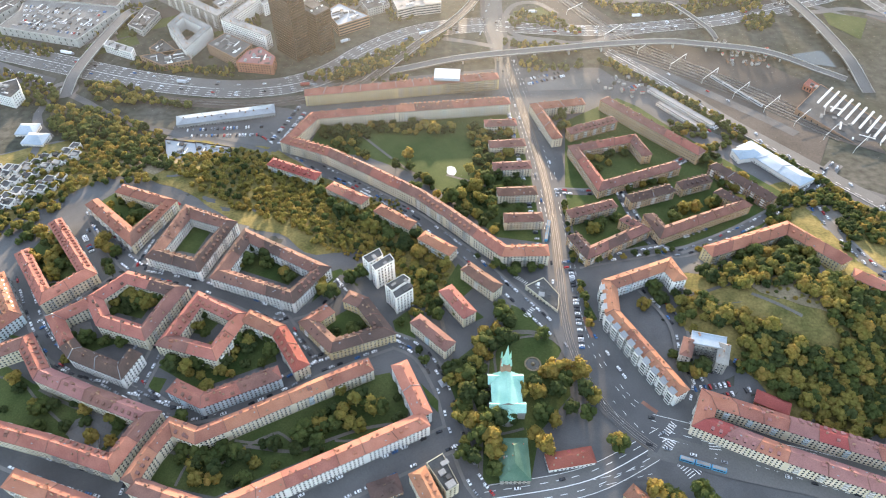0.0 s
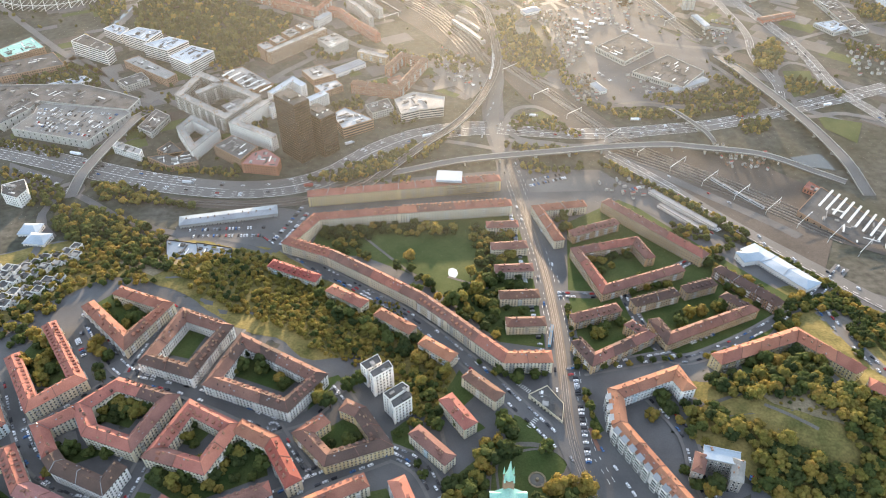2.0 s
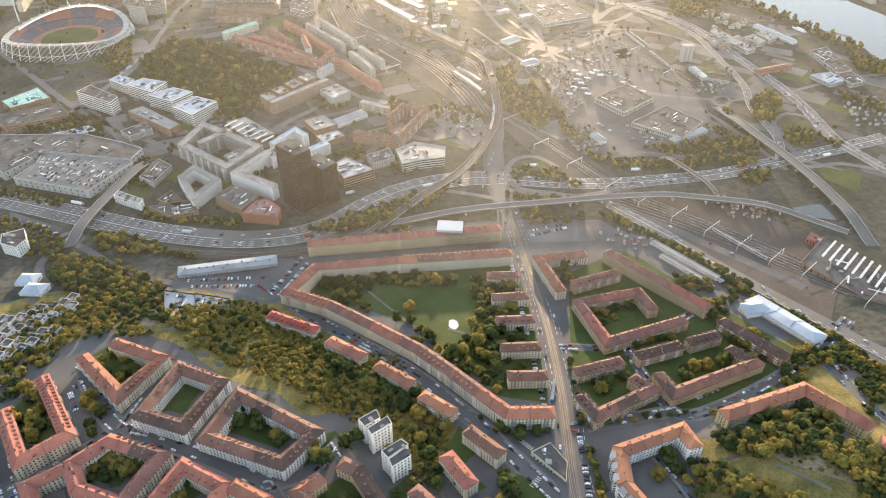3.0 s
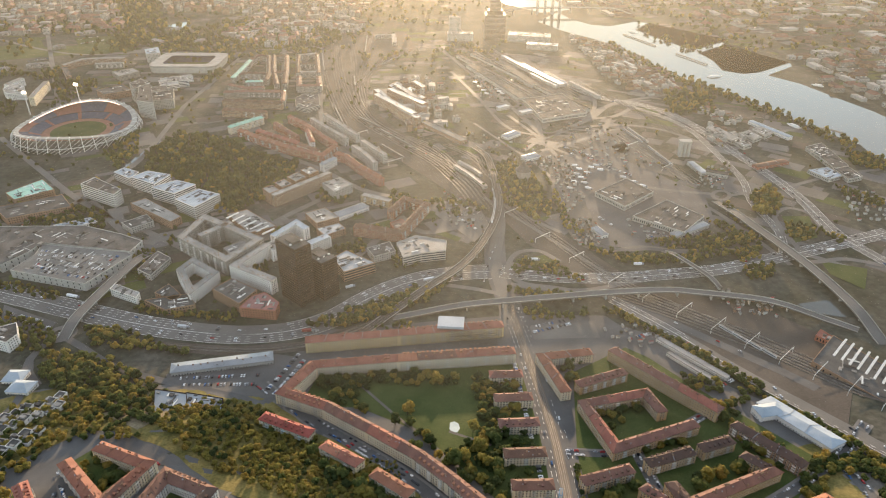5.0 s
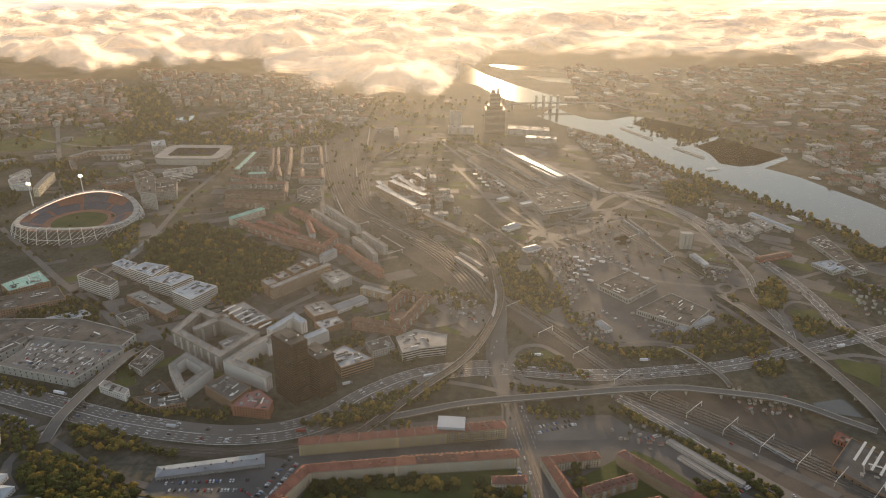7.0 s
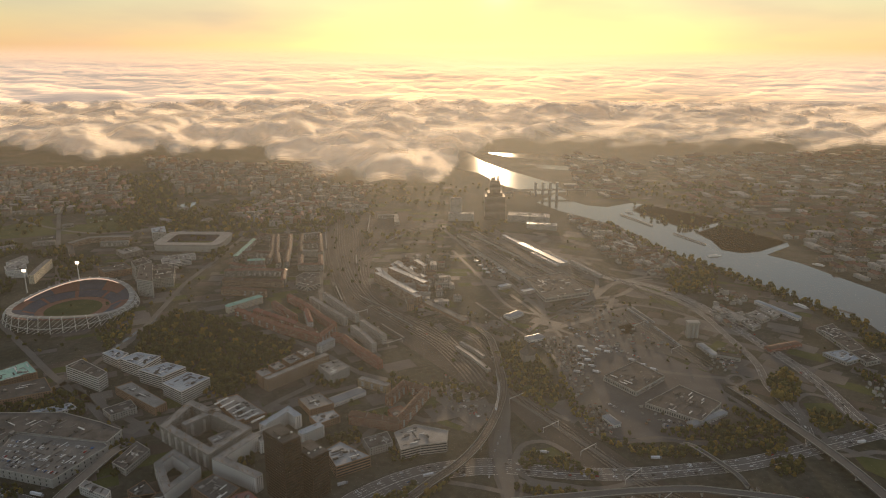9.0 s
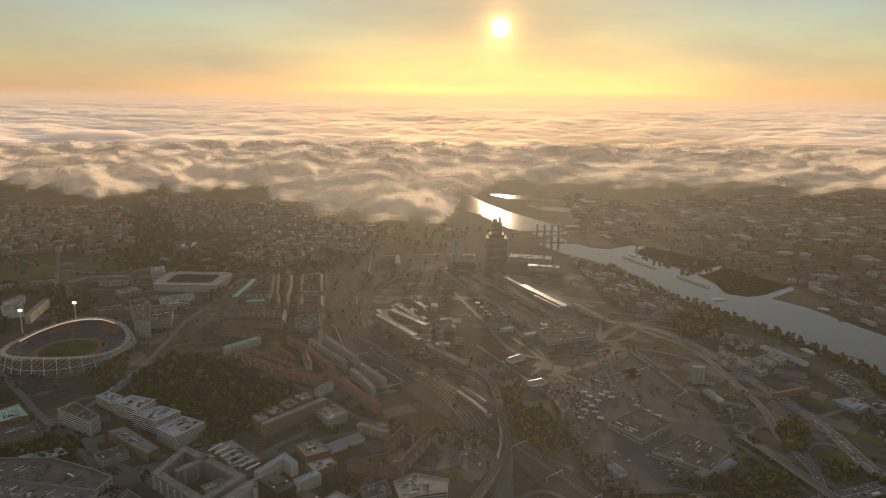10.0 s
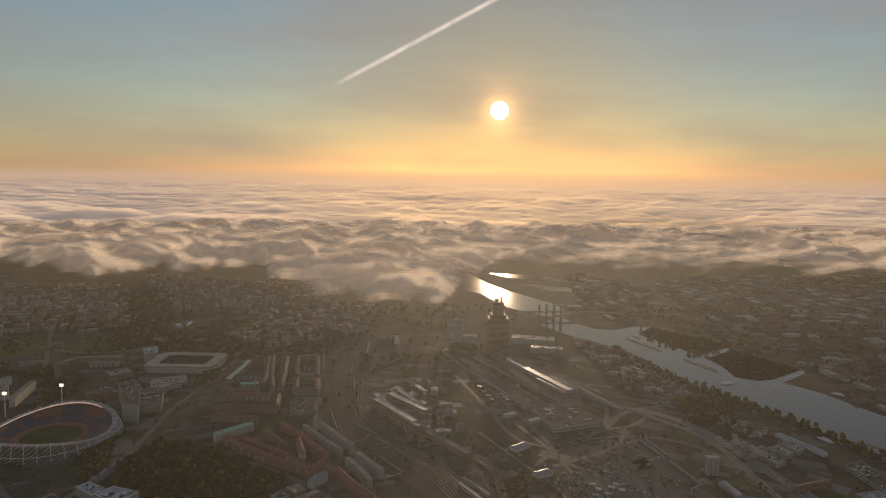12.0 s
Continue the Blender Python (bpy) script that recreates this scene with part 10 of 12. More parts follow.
wing([(-395.5, 2103.5), (-375.3, 2133)], 12, 11, 11.4, 'tile_brown', 'stone_wall')
wing([(-164.1, 1592.8), (-129.8, 1519.8), (-94.8, 1452.8), (-60.9, 1404.6)], 13, 19, 19.4, 'metal_roof pale_roof', 'brick_brown', name='office_building', label='long brown office block with bright metal roof', extras=6)
wing([(-126.8, 1644.1), (-97.2, 1592), (-62.5, 1527.2)], 13, 17, 17.4, 'metal_roof pale_roof', 'brick_brown', name='office_building', label='long brown office block with bright metal roof', extras=6)
wing([(-81.9, 1673.3), (-57.4, 1628.5)], 13, 14, 14.4, 'metal_roof pale_roof', 'brick_brown', name='office_building', label='long brown office block with bright metal roof', extras=6)
wing([(-92.4, 1553.7), (-67.7, 1506.8), (-52, 1477)], 13, 16, 16.4, 'metal_roof pale_roof', 'brick_brown', name='office_building', label='long brown office block with bright metal roof', extras=6)

# ---- park, towers and offices beside the stadium ----
slab([(-709.5, 1570.2), (-694.2, 1601.4), (-668.2, 1562.5), (-681.9, 1528.6)], 36, 'flat_roof', 'grey_wall', name='tower_block', label='tall grey tower block with a lattice of windows', win=1.9)
slab([(-683.1, 1581.7), (-641.1, 1599.9), (-622, 1566), (-662.1, 1548.5)], 22, 'flat_roof', 'grey_wall')
slab([(-681.5, 1661.3), (-644.7, 1671.4), (-623.6, 1635.2), (-659, 1616.6)], 14, 'pale_roof', 'white_wall', bands=True)
slab([(-676, 1689.6), (-630.4, 1700.3), (-612.2, 1667.5), (-654, 1652.7)], 14, 'pale_roof', 'white_wall', bands=True)
slab([(-809.9, 1917.7), (-782.7, 1943.3), (-755.1, 1882.8), (-787.9, 1870.2)], 22, 'blue_roof', 'grey_wall')
slab([(-825.8, 1742.3), (-786.8, 1774), (-758.7, 1743.8), (-791.9, 1703.4)], 12, 'pale_roof', 'stone_wall', clutter=8)
slab([(-795.3, 1587.6), (-753.9, 1632.3), (-715.8, 1589.3), (-764.7, 1554.8)], 14, 'flat_roof', 'brick_brown', clutter=6)
wing([(-970.3, 1796.6), (-946.4, 1852.6), (-895.4, 1865.2), (-844.8, 1866.4)], 13, 13, 13.4, 'pale_roof', 'brick_brown', name='office_building', extras=8)
wing([(-958.2, 1775.6), (-914.3, 1705.6)], 12, 13, 13.4, 'flat_roof', 'brick_brown')
wing([(-898.1, 1812.7), (-830.3, 1825.3)], 12, 12, 12.4, 'pale_roof', 'stone_wall')
wing([(-904.3, 1515.9), (-920.2, 1581.6), (-930.4, 1634.5)], 11, 20, 20.4, 'pale_roof', 'cream', name='office_building', label='cream office slab with flat roof')
slab([(-1005.9, 1585.2), (-997.5, 1629.4), (-966.9, 1603.4), (-940.6, 1561.3), (-978.7, 1552.2)], 16, 'pale_roof', 'white_wall', clutter=5)
wing([(-1013.5, 1612.2), (-1005.2, 1667.4)], 11, 18, 18.4, 'pale_roof', 'white_wall')
wing([(-1072.7, 1810.1), (-1026.3, 1833.3)], 14, 9, 12, 'pale_roof', 'stone_wall')
wing([(-1095.4, 1994.8), (-1073.6, 2015.2)], 14, 9, 12, 'pale_roof', 'stone_wall')
wing([(-1110.4, 2156.4), (-1064.8, 2188.3)], 14, 9, 12, 'pale_roof', 'stone_wall')
wing([(-851.7, 2089.6), (-816.4, 2062.4)], 14, 9, 12, 'pale_roof', 'stone_wall')
wing([(-724.8, 2064.6), (-704.2, 2093.3)], 14, 9, 12, 'pale_roof', 'stone_wall')
wing([(-1331.7, 2150.8), (-1280.6, 2182.8)], 14, 9, 12, 'pale_roof', 'stone_wall')
wing([(-1263.3, 2183.2), (-1262.6, 2247.2)], 14, 9, 12, 'pale_roof', 'stone_wall')
wing([(-840.2, 2209.8), (-830.5, 2242.1)], 14, 9, 12, 'pale_roof', 'stone_wall')
wing([(-1130.9, 1760.9), (-1103.7, 1787.8)], 14, 9, 12, 'pale_roof', 'stone_wall')
wood([(-1230.3, 1824.5), (-1113.4, 1827.2), (-1049.1, 1765), (-1090.5, 1714.1), (-1144.3, 1688.9)], 15, 6.5, mix=(4, 0.3, 1, 7), label='park trees behind the stadium', name='park_trees')
wood([(-1020, 1818.4), (-988, 1819.2), (-843.2, 1543.2), (-878.7, 1562.6)], 15, 6.5, mix=(4, 0.3, 1, 7), label='park trees behind the stadium', name='park_trees')
wood([(-913, 1694), (-855.9, 1719.3), (-816.3, 1663.5), (-834.4, 1563.6), (-841.9, 1504.3), (-866.2, 1526.9)], 15, 6.5, mix=(4, 0.3, 1, 7), label='park trees behind the stadium', name='park_trees')
wood([(-1071.7, 1754.3), (-991.7, 1792.3), (-954.9, 1726.9), (-1002.5, 1706.4)], 15, 6.5, mix=(4, 0.3, 1, 7), label='park trees behind the stadium', name='park_trees')
wood([(-999.1, 2098), (-816.1, 2198.7), (-715, 2003.4), (-771.2, 1939.3), (-876.4, 2052.4), (-937.8, 1998)], 15, 6.5, mix=(4, 0.3, 1, 7), label='park trees behind the stadium', name='park_trees')
wood([(-724.8, 1940.4), (-645, 2037.9), (-555.4, 2007.3), (-598.8, 1884.1), (-677.6, 1870.8)], 15, 6.5, mix=(4, 0.3, 1, 7), label='park trees behind the stadium', name='park_trees')
wood([(-1496.5, 2363.7), (-1291.6, 2369.2), (-1204.5, 2235.9), (-1388.1, 2184.1)], 15, 6.5, mix=(4, 0.3, 1, 7), label='park trees behind the stadium', name='park_trees')
wood([(-1250.7, 2326.3), (-1067.8, 2420.8), (-922.3, 2292.4), (-1024.6, 2193.4), (-1163.3, 2189.8)], 15, 6.5, mix=(4, 0.3, 1, 7), label='park trees behind the stadium', name='park_trees')
wood([(-999.3, 1539.9), (-957.3, 1532.8), (-906.3, 1465.7), (-932.8, 1429.6)], 15, 6.5, mix=(4, 0.3, 1, 7), label='park trees behind the stadium', name='park_trees')
wood([(-611.3, 1827.9), (-552, 1776.3), (-564.1, 1678.3), (-598.9, 1701)], 15, 6.5, mix=(4, 0.3, 1, 7), label='park trees behind the stadium', name='park_trees')
patch('field', [(-1243.7, 1943.2), (-1128.3, 2022.2), (-985.3, 2066), (-925.4, 1950.8), (-1051.4, 1935.6), (-1201.4, 1873.3)], 'lawn', 0.34, 'far green sports field', 'lawn')
cars_along([(-1108.5, 1875.4), (-1063.6, 1899.6)], 4, 0.8, 0, across=True)
cars_along([(-1087.5, 2105.2), (-1040.4, 2149.8)], 4, 0.8, 0, across=True)
cars_along([(-1050.9, 2064.4), (-1004, 2107.3)], 4, 0.8, 0, across=True)

# ---- station tracks ----
patch('rail_yard', [(-400.7, 2226.7), (-135.7, 2233.5), (-91.4, 2034.3), (-162.2, 1909.2), (-191.2, 1747.7), (-180.6, 1549.4), (-108.3, 1390.3), (-15.5, 1273.1), (59.7, 1086.2), (40.1, 1034), (-32.8, 1147.7), (-120.4, 1271.1), (-201.4, 1404.7), (-261.6, 1567.6), (-329.6, 1848.7)], 'ballast', 0.32, 'brown ballast of the station tracks', 'railway')
tracks([(-393.2, 2203.8), (-314.8, 1795.6), (-253.4, 1547.9), (-210.6, 1404.5)], 3, 6)
tracks([(-344.3, 2205), (-288.1, 1849.7), (-236.8, 1609.5), (-184.5, 1456.2), (-104.1, 1334.4), (-14.5, 1207.7), (41.1, 1067.4)], 5, 6)
tracks([(-308.9, 2229.1), (-253.8, 1907), (-218.8, 1653.4), (-166.7, 1456.5), (-81.8, 1328.9), (5.5, 1208)], 3, 6.5)
tracks([(-235.1, 2200.1), (-226.8, 1967.5), (-210.9, 1699.2), (-176.3, 1510.9)], 3, 6)
tracks([(-98.8, 2021.1), (-163.2, 1920.8), (-197.6, 1808.7), (-202.7, 1676.3), (-180.9, 1529.9)], 4, 6)
tracks([(-82.7, 1343.9), (-31.8, 1295.1), (5.5, 1220.7), (37.8, 1112.4), (66.2, 1033.5)], 3, 6)
tracks([(-5.2, 1307), (46.5, 1242.1), (76.7, 1146.4)], 3, 6)
tracks([(68.9, 1974.6), (172.8, 1731.5), (258, 1558.7)], 3, 9)
tracks([(117.2, 1994.4), (220.3, 1782), (300.8, 1587.7)], 3, 9)
tracks([(298.4, 1734.3), (400.5, 1523), (453, 1369.9)], 3, 6)

# ---- freight terminal ----
wing([(144.7, 1935.7), (173.3, 1872.2), (199.6, 1807.3)], 11, 7, 7.5, 'blue_roof', 'grey_wall', extras=1, floors=1, name='freight_shed', label='long low freight shed with flat sheet roof')
wing([(189.2, 1850.3), (232.3, 1766.7), (276.6, 1685.4)], 13, 7, 7.5, 'blue_roof', 'grey_wall', extras=1, floors=1, name='freight_shed', label='long low freight shed with flat sheet roof')
wing([(203.9, 1766.1), (253.7, 1666.6)], 8, 7, 7.5, 'metal_roof', 'grey_wall', extras=1, floors=1, name='freight_shed', label='long low freight shed with flat sheet roof')
wing([(24.4, 1938.8), (142.8, 1705.9), (207.7, 1563)], 12, 7, 7.5, 'flat_roof', 'grey_wall', extras=1, floors=1, name='freight_shed', label='long low freight shed with flat sheet roof')
wing([(62, 1958), (184.9, 1716.4), (244, 1596.7)], 12, 7, 7.5, 'flat_roof', 'grey_wall', extras=1, floors=1, name='freight_shed', label='long low freight shed with flat sheet roof')
wing([(290.4, 1704.4), (339.2, 1590.4)], 9, 7, 7.5, 'pale_roof', 'grey_wall', extras=1, floors=1, name='freight_shed', label='long low freight shed with flat sheet roof')
wing([(449.6, 1907.4), (479.2, 1829.7)], 10, 7, 7.5, 'metal_roof', 'grey_wall', extras=1, floors=1, name='freight_shed', label='long low freight shed with flat sheet roof')
wing([(253.8, 1576.2), (296.4, 1495.4)], 16, 7, 7.5, 'flat_roof', 'grey_wall', extras=1, floors=1, name='freight_shed', label='long low freight shed with flat sheet roof')
wing([(69.4, 1763), (99.6, 1719.3)], 9, 7, 7.5, 'pale_roof', 'grey_wall', extras=1, floors=1, name='freight_shed', label='long low freight shed with flat sheet roof')
wing([(105.7, 1506.3), (128.9, 1522)], 12, 7, 7.5, 'blue_roof', 'grey_wall', extras=1, floors=1, name='freight_shed', label='long low freight shed with flat sheet roof')
wing([(151.9, 1477.7), (177.5, 1492.9)], 13, 7, 7.5, 'blue_roof', 'grey_wall', extras=1, floors=1, name='freight_shed', label='long low freight shed with flat sheet roof')
lorry(63.4, 1705.3, -0.45, 'car_white', 13)
lorry(73.0, 1668.7, -0.3, 'car_silver', 13)
lorry(81.3, 1642.2, -0.15, 'car_white', 13)
lorry(88.0, 1616.5, -0.45, 'car_white', 13)
lorry(112.3, 1651.7, -0.3, 'car_silver', 13)
lorry(117.9, 1634.3, -0.15, 'car_white', 13)
lorry(123.3, 1617.3, -0.45, 'car_white', 13)
lorry(150.8, 1716.7, -0.3, 'car_silver', 13)
lorry(139.7, 1697.6, -0.15, 'car_white', 13)
lorry(151.4, 1609.4, -0.45, 'car_white', 13)
lorry(103.2, 1729.9, -0.3, 'car_silver', 13)
lorry(226.7, 1204.9, -0.15, 'car_white', 13)
lorry(231.7, 1187.9, -0.45, 'car_white', 13)
lorry(224.1, 1166.3, -0.3, 'car_silver', 13)
lorry(229.4, 1152.6, -0.15, 'car_white', 13)
lorry(214.8, 1133.8, -0.45, 'car_white', 13)
lorry(231.1, 1130.2, -0.3, 'car_silver', 13)
lorry(243.4, 1171.5, -0.15, 'car_white', 13)
lorry(254.8, 1195.6, -0.45, 'car_white', 13)
lorry(264.6, 1205.6, -0.3, 'car_silver', 13)
lorry(268.7, 1186.2, -0.15, 'car_white', 13)
lorry(234.6, 1108.7, -0.45, 'car_white', 13)
lorry(302.4, 1154.1, -0.3, 'car_silver', 13)
lorry(315.2, 1136.4, -0.15, 'car_white', 13)
lorry(327.7, 1119.1, -0.45, 'car_white', 13)
lorry(203.8, 1106.7, -0.3, 'car_silver', 13)
strip('road', [(331.3, 1613.3), (316.4, 1521.2), (274.9, 1437.8), (231.3, 1381.1), (191.6, 1352.4), (142.1, 1276.2)], 9, 'road_pale', 0.48, 'pale dusty road through the freight terminal', 'road')
strip('road', [(191.6, 1352.4), (245.2, 1397.4), (352.5, 1419.2), (426.4, 1394.6), (476.8, 1339.9)], 9, 'road_pale', 0.48, 'pale dusty road through the freight terminal', 'road')
strip('road', [(5.8, 1802.9), (69.7, 1582.8), (120.1, 1401.4), (191.6, 1352.4)], 8, 'road_pale', 0.48, 'pale dusty road through the freight terminal', 'road')
strip('road', [(52.2, 1426.5), (112.7, 1303.6), (164.2, 1198.2), (188.1, 1094.2)], 6, 'road_pale', 0.48, 'pale dusty road through the freight terminal', 'road')
strip('road', [(326.3, 1521.4), (384.5, 1561.3), (453.1, 1582.8)], 8, 'road_pale', 0.48, 'pale dusty road through the freight terminal', 'road')
strip('road', [(58.8, 1064.7), (114.2, 991.2), (168.4, 911.3), (215.4, 842.2)], 6, 'road_pale', 0.48, 'pale dusty road through the freight terminal', 'road')

# ---- works yard and interchange ----
patch('works_yard', [(199.0, 1249.0), (275.6, 1300.5), (342.6, 1219.9), (383.4, 1147.1), (422.5, 1102.8), (411.5, 1021.1), (356.2, 931.4), (286.1, 910.9), (231.3, 916.5), (195.9, 945.6), (178.8, 998.5), (174.4, 1098.7)], 'asphalt', 0.33, 'grey asphalt yard of the works with parked lorries', 'yard')
patch('building_site', [(199.0, 1249.0), (204.7, 1179.9), (214.3, 1057.3), (223.9, 963.3), (195.4, 942.2), (178.8, 998.5), (169.8, 1077.3), (178.4, 1191.7)], 'gravel', 0.34, 'bare gravel of a building site beside the railway', 'yard')
patch('tram_depot', [(-11.9, 1063.9), (50.8, 1034.7), (64.0, 978.4), (38.7, 926.5), (6.2, 977.5), (-20.0, 1014.1)], 'road_pale', 0.36, 'pale paved square at the station approach', 'yard')
strip('road', [(183.6, 1322.3), (203.7, 1285.0), (244.1, 1239.1), (289.0, 1181.3), (329.5, 1123.4), (380.9, 1104.3), (435.6, 1094.4)], 9, 'road_pale', 0.5, 'pale dusty road along the works yard', 'road')
strip('road', [(434.9, 1092.3), (448.5, 1105.5), (460.9, 1103.5), (462.2, 1088.5), (448.8, 1073.5), (435.7, 1075.4)], 7, 'road_pale', 0.52, 'small roundabout of grey asphalt', 'road', closed=True, step=4.0)
strip('road', [(462.2, 1088.5), (480.3, 1095.2), (495.9, 1099.7)], 8, 'road_pale', 0.48, 'grey slip road to the roundabout', 'road')
strip('road', [(178.8, 998.5), (189.0, 954.1), (216.1, 921.1), (253.3, 907.2), (286.1, 910.9), (323.9, 903.6), (370.1, 899.6), (436.0, 906.9)], 8, 'asphalt', 0.46, 'grey road behind the hedge', 'road')
strip('road', [(83.1, 815.8), (122.2, 805.7), (179.7, 802.7), (226.3, 817.9), (273.9, 832.2)], 9, 'road_pale', 0.47, 'grey slip road beside the motorway', 'road')
strip('road', [(483.2, 906.0), (502.6, 878.7), (553.0, 887.0), (596.5, 869.8)], 9, 'road_pale', 0.47, 'grey slip road beside the motorway', 'road')
wood([(282.8, 930.3), (335.5, 944.4), (392.3, 962.4), (446.7, 956.4), (450.0, 932.9), (385.5, 922.1), (317.3, 908.2)], 7, 4, mix=(5, 1, 2, 5), label='dark hedge and trees beside the roads', name='tree_belt')
wood([(228.8, 903.7), (305.0, 892.4), (358.7, 888.6), (345.7, 871.9), (276.9, 873.8), (229.0, 885.1)], 7, 4, mix=(5, 1, 2, 5), label='dark hedge and trees beside the roads', name='tree_belt')
wood([(79.1, 811.7), (121.2, 796.6), (170.4, 789.6), (168.9, 780.8), (112.6, 783.7), (78.0, 796.0)], 7, 4, mix=(5, 1, 2, 5), label='dark hedge and trees beside the roads', name='tree_belt')
wood([(393.5, 855.1), (430.8, 873.2), (451.6, 867.6), (430.6, 834.6), (398.2, 827.2)], 7, 4, mix=(5, 1, 2, 5), label='dark hedge and trees beside the roads', name='tree_belt')
wood([(440.9, 1061.1), (451.9, 1041.2), (463.2, 967.0), (463.9, 933.1), (451.1, 946.2), (436.9, 999.0)], 7, 4, mix=(5, 1, 2, 5), label='dark hedge and trees beside the roads', name='tree_belt')
wood([(510.3, 1000.1), (551.2, 986.2), (558.3, 965.1), (511.3, 933.8), (498.0, 950.4)], 7, 4, mix=(5, 1, 2, 5), label='dark hedge and trees beside the roads', name='tree_belt')
wood([(653.8, 1128.8), (708.3, 1075.7), (689.5, 1041.1), (649.1, 1081.0)], 7, 4, mix=(5, 1, 2, 5), label='dark hedge and trees beside the roads', name='tree_belt')
wood([(107.4, 1137.9), (143.6, 1115.8), (170.9, 1036.6), (158.4, 1007.5), (123.8, 1055.9), (102.8, 1076.2)], 7, 4, mix=(5, 1, 2, 5), label='dark hedge and trees beside the roads', name='tree_belt')
cars_along([(305.2, 961.1), (322.3, 944.2)], 3, 0.9, 0, across=True)
cars_along([(296.0, 950.6), (309.7, 934.0)], 3, 0.9, 0, across=True)
cars_along([(343.1, 956.5), (380.0, 987.1)], 3, 0.7, 0, across=True)
cars_along([(345.4, 944.6), (382.2, 972.8)], 3, 0.7, 0, across=True)
cars_along([(232.3, 1008.7), (248.5, 981.4)], 3, 0.6, 0, across=True)
cars_along([(220.9, 1293.8), (266.7, 1250.2)], 3, 0.6, 0, across=True)
cars_along([(227.5, 1265.9), (273.1, 1229.1)], 3, 0.5, 0, across=True)
cars_along([(271.2, 1218.7), (319.9, 1164.9)], 3, 0.6, 0, across=True)
cars_along([(277.5, 1198.4), (308.0, 1155.2)], 3, 0.5, 0, across=True)
cars_along([(295.5, 1019.2), (303.8, 982.3)], 3, 0.6, 0, across=True)
cars_along([(372.5, 931.7), (409.8, 945.6)], 3, 0.6, 0, across=True)
cars_along([(454.1, 1172.0), (445.7, 1125.3)], 3, 0.8, 0, across=True)
cars_along([(459.4, 1143.8), (487.9, 1184.7)], 3, 0.8, 0, across=True)
cars_along([(6.3, 1053.9), (50.2, 1019.1)], 3, 0.6, 0, across=True)
cars_along([(-2.6, 1033.8), (40.6, 992.6)], 3, 0.6, 0, across=True)
cars_along([(15.0, 1005.2), (44.0, 963.9)], 3, 0.6, 0, across=True)
cars_along([(84.6, 836.3), (146.8, 826.2), (218.9, 824.6), (293.7, 836.7), (370.7, 850.5), (457.7, 882.6), (542.9, 914.9)], 15, 0.7, 2, lift=0.6)
cars_along([(85.9, 853.3), (149.2, 844.3), (222.6, 842.6), (298.8, 855.1), (377.2, 869.4), (465.3, 901.1), (552.2, 934.5)], 15, 0.7, -2, lift=0.6)
cars_along([(576.0, 967.1), (574.4, 1065.3), (562.8, 1159.5), (533.1, 1285.2)], 15, 0.7, 4, lift=0.6)
cars_along([(473.9, 902.8), (492.8, 965.8), (489.8, 1063.9), (505.6, 1149.2)], 15, 0.7, 2, lift=0.6)
cars_along([(51.8, 822.1), (62.2, 879.5), (74.4, 927.0), (75.9, 978.6)], 15, 0.7, 3, lift=0.6)
wing([(12.5, 1197.9), (37.4, 1149.4), (61.8, 1086.8)], 7, 5, 5.4, 'pale_roof', 'grey_wall', name='platform_roof', label='long pale canopy over a station platform', extras=0, floors=1)
wing([(18.7, 1215.9), (44.0, 1178.4), (56.4, 1140.3)], 5, 5, 5.4, 'pale_roof', 'grey_wall', name='platform_roof', label='long pale canopy over a station platform', extras=0, floors=1)
wing([(-48.7, 1411.2), (30.3, 1308.5)], 16, 8, 8.4, 'deck_roof', 'brick_brown', name='goods_shed', label='long brown goods shed beside the railway', extras=2, floors=1)

# ---- hillside woods and scrub ----
patch('hillside', [(-272.8, 593.3), (-193.7, 578.2), (-127, 528), (-72.5, 484.9), (-23.1, 445.8), (7.1, 394.5), (-9.4, 337.5), (-39.8, 360.9), (-71.4, 410.9), (-100.7, 412), (-145.2, 446.8), (-190.2, 464.9), (-247.6, 505.9), (-273, 533.9)], 'scrub', 0.3, 'dry yellow grass and scrub on the ridge', 'grass')
wood([(337.2, 505.8), (372, 502.9), (400.4, 464.5), (402, 443.2), (388.8, 416.9), (371.4, 425.9), (354.2, 440.5), (370.3, 467), (340.5, 473.1), (318.3, 484.9)], 6.5, 4.4, mix=(4, 2, 3, 4))
wood([(234.1, 314.2), (265.9, 300.2), (294.4, 279.9), (281.4, 263.3), (253, 279.8), (224.3, 297.2)], 6.5, 4.4, mix=(4, 2, 3, 4))
wood([(292, 336.6), (325, 319.6), (325.6, 285.6), (306.5, 284.5), (293.4, 307.3)], 6.5, 4.4, mix=(4, 2, 3, 4))


def depot_skylights():
    """Rows of small white skylights on the depot's flat roof."""
    a, b, c = Vector((417.5, 656.0, 0)), Vector((446.0, 686.0, 0)), Vector((472.5, 565.0, 0))
    along, down = (b - a), (c - a)
    e, d = along.normalized(), down.normalized()
    for k in range(11):
        row = Pile()
        for i in range(13):
            p = a + down * (0.06 + 0.085 * k) + along * ((i + 0.5) / 13 + 0.10 * k * 0.06)
            row.box((p.x, p.y, ground_z(470, 600) + 9.2), e * 1.0, d * 1.3, 0.8)
        tagged(new("skylight_row", row.mesh("skylight_row", "white_steel")), "row of small white skylights on the depot roof", "skylights", "depot skylights", "stuff")


depot_skylights()

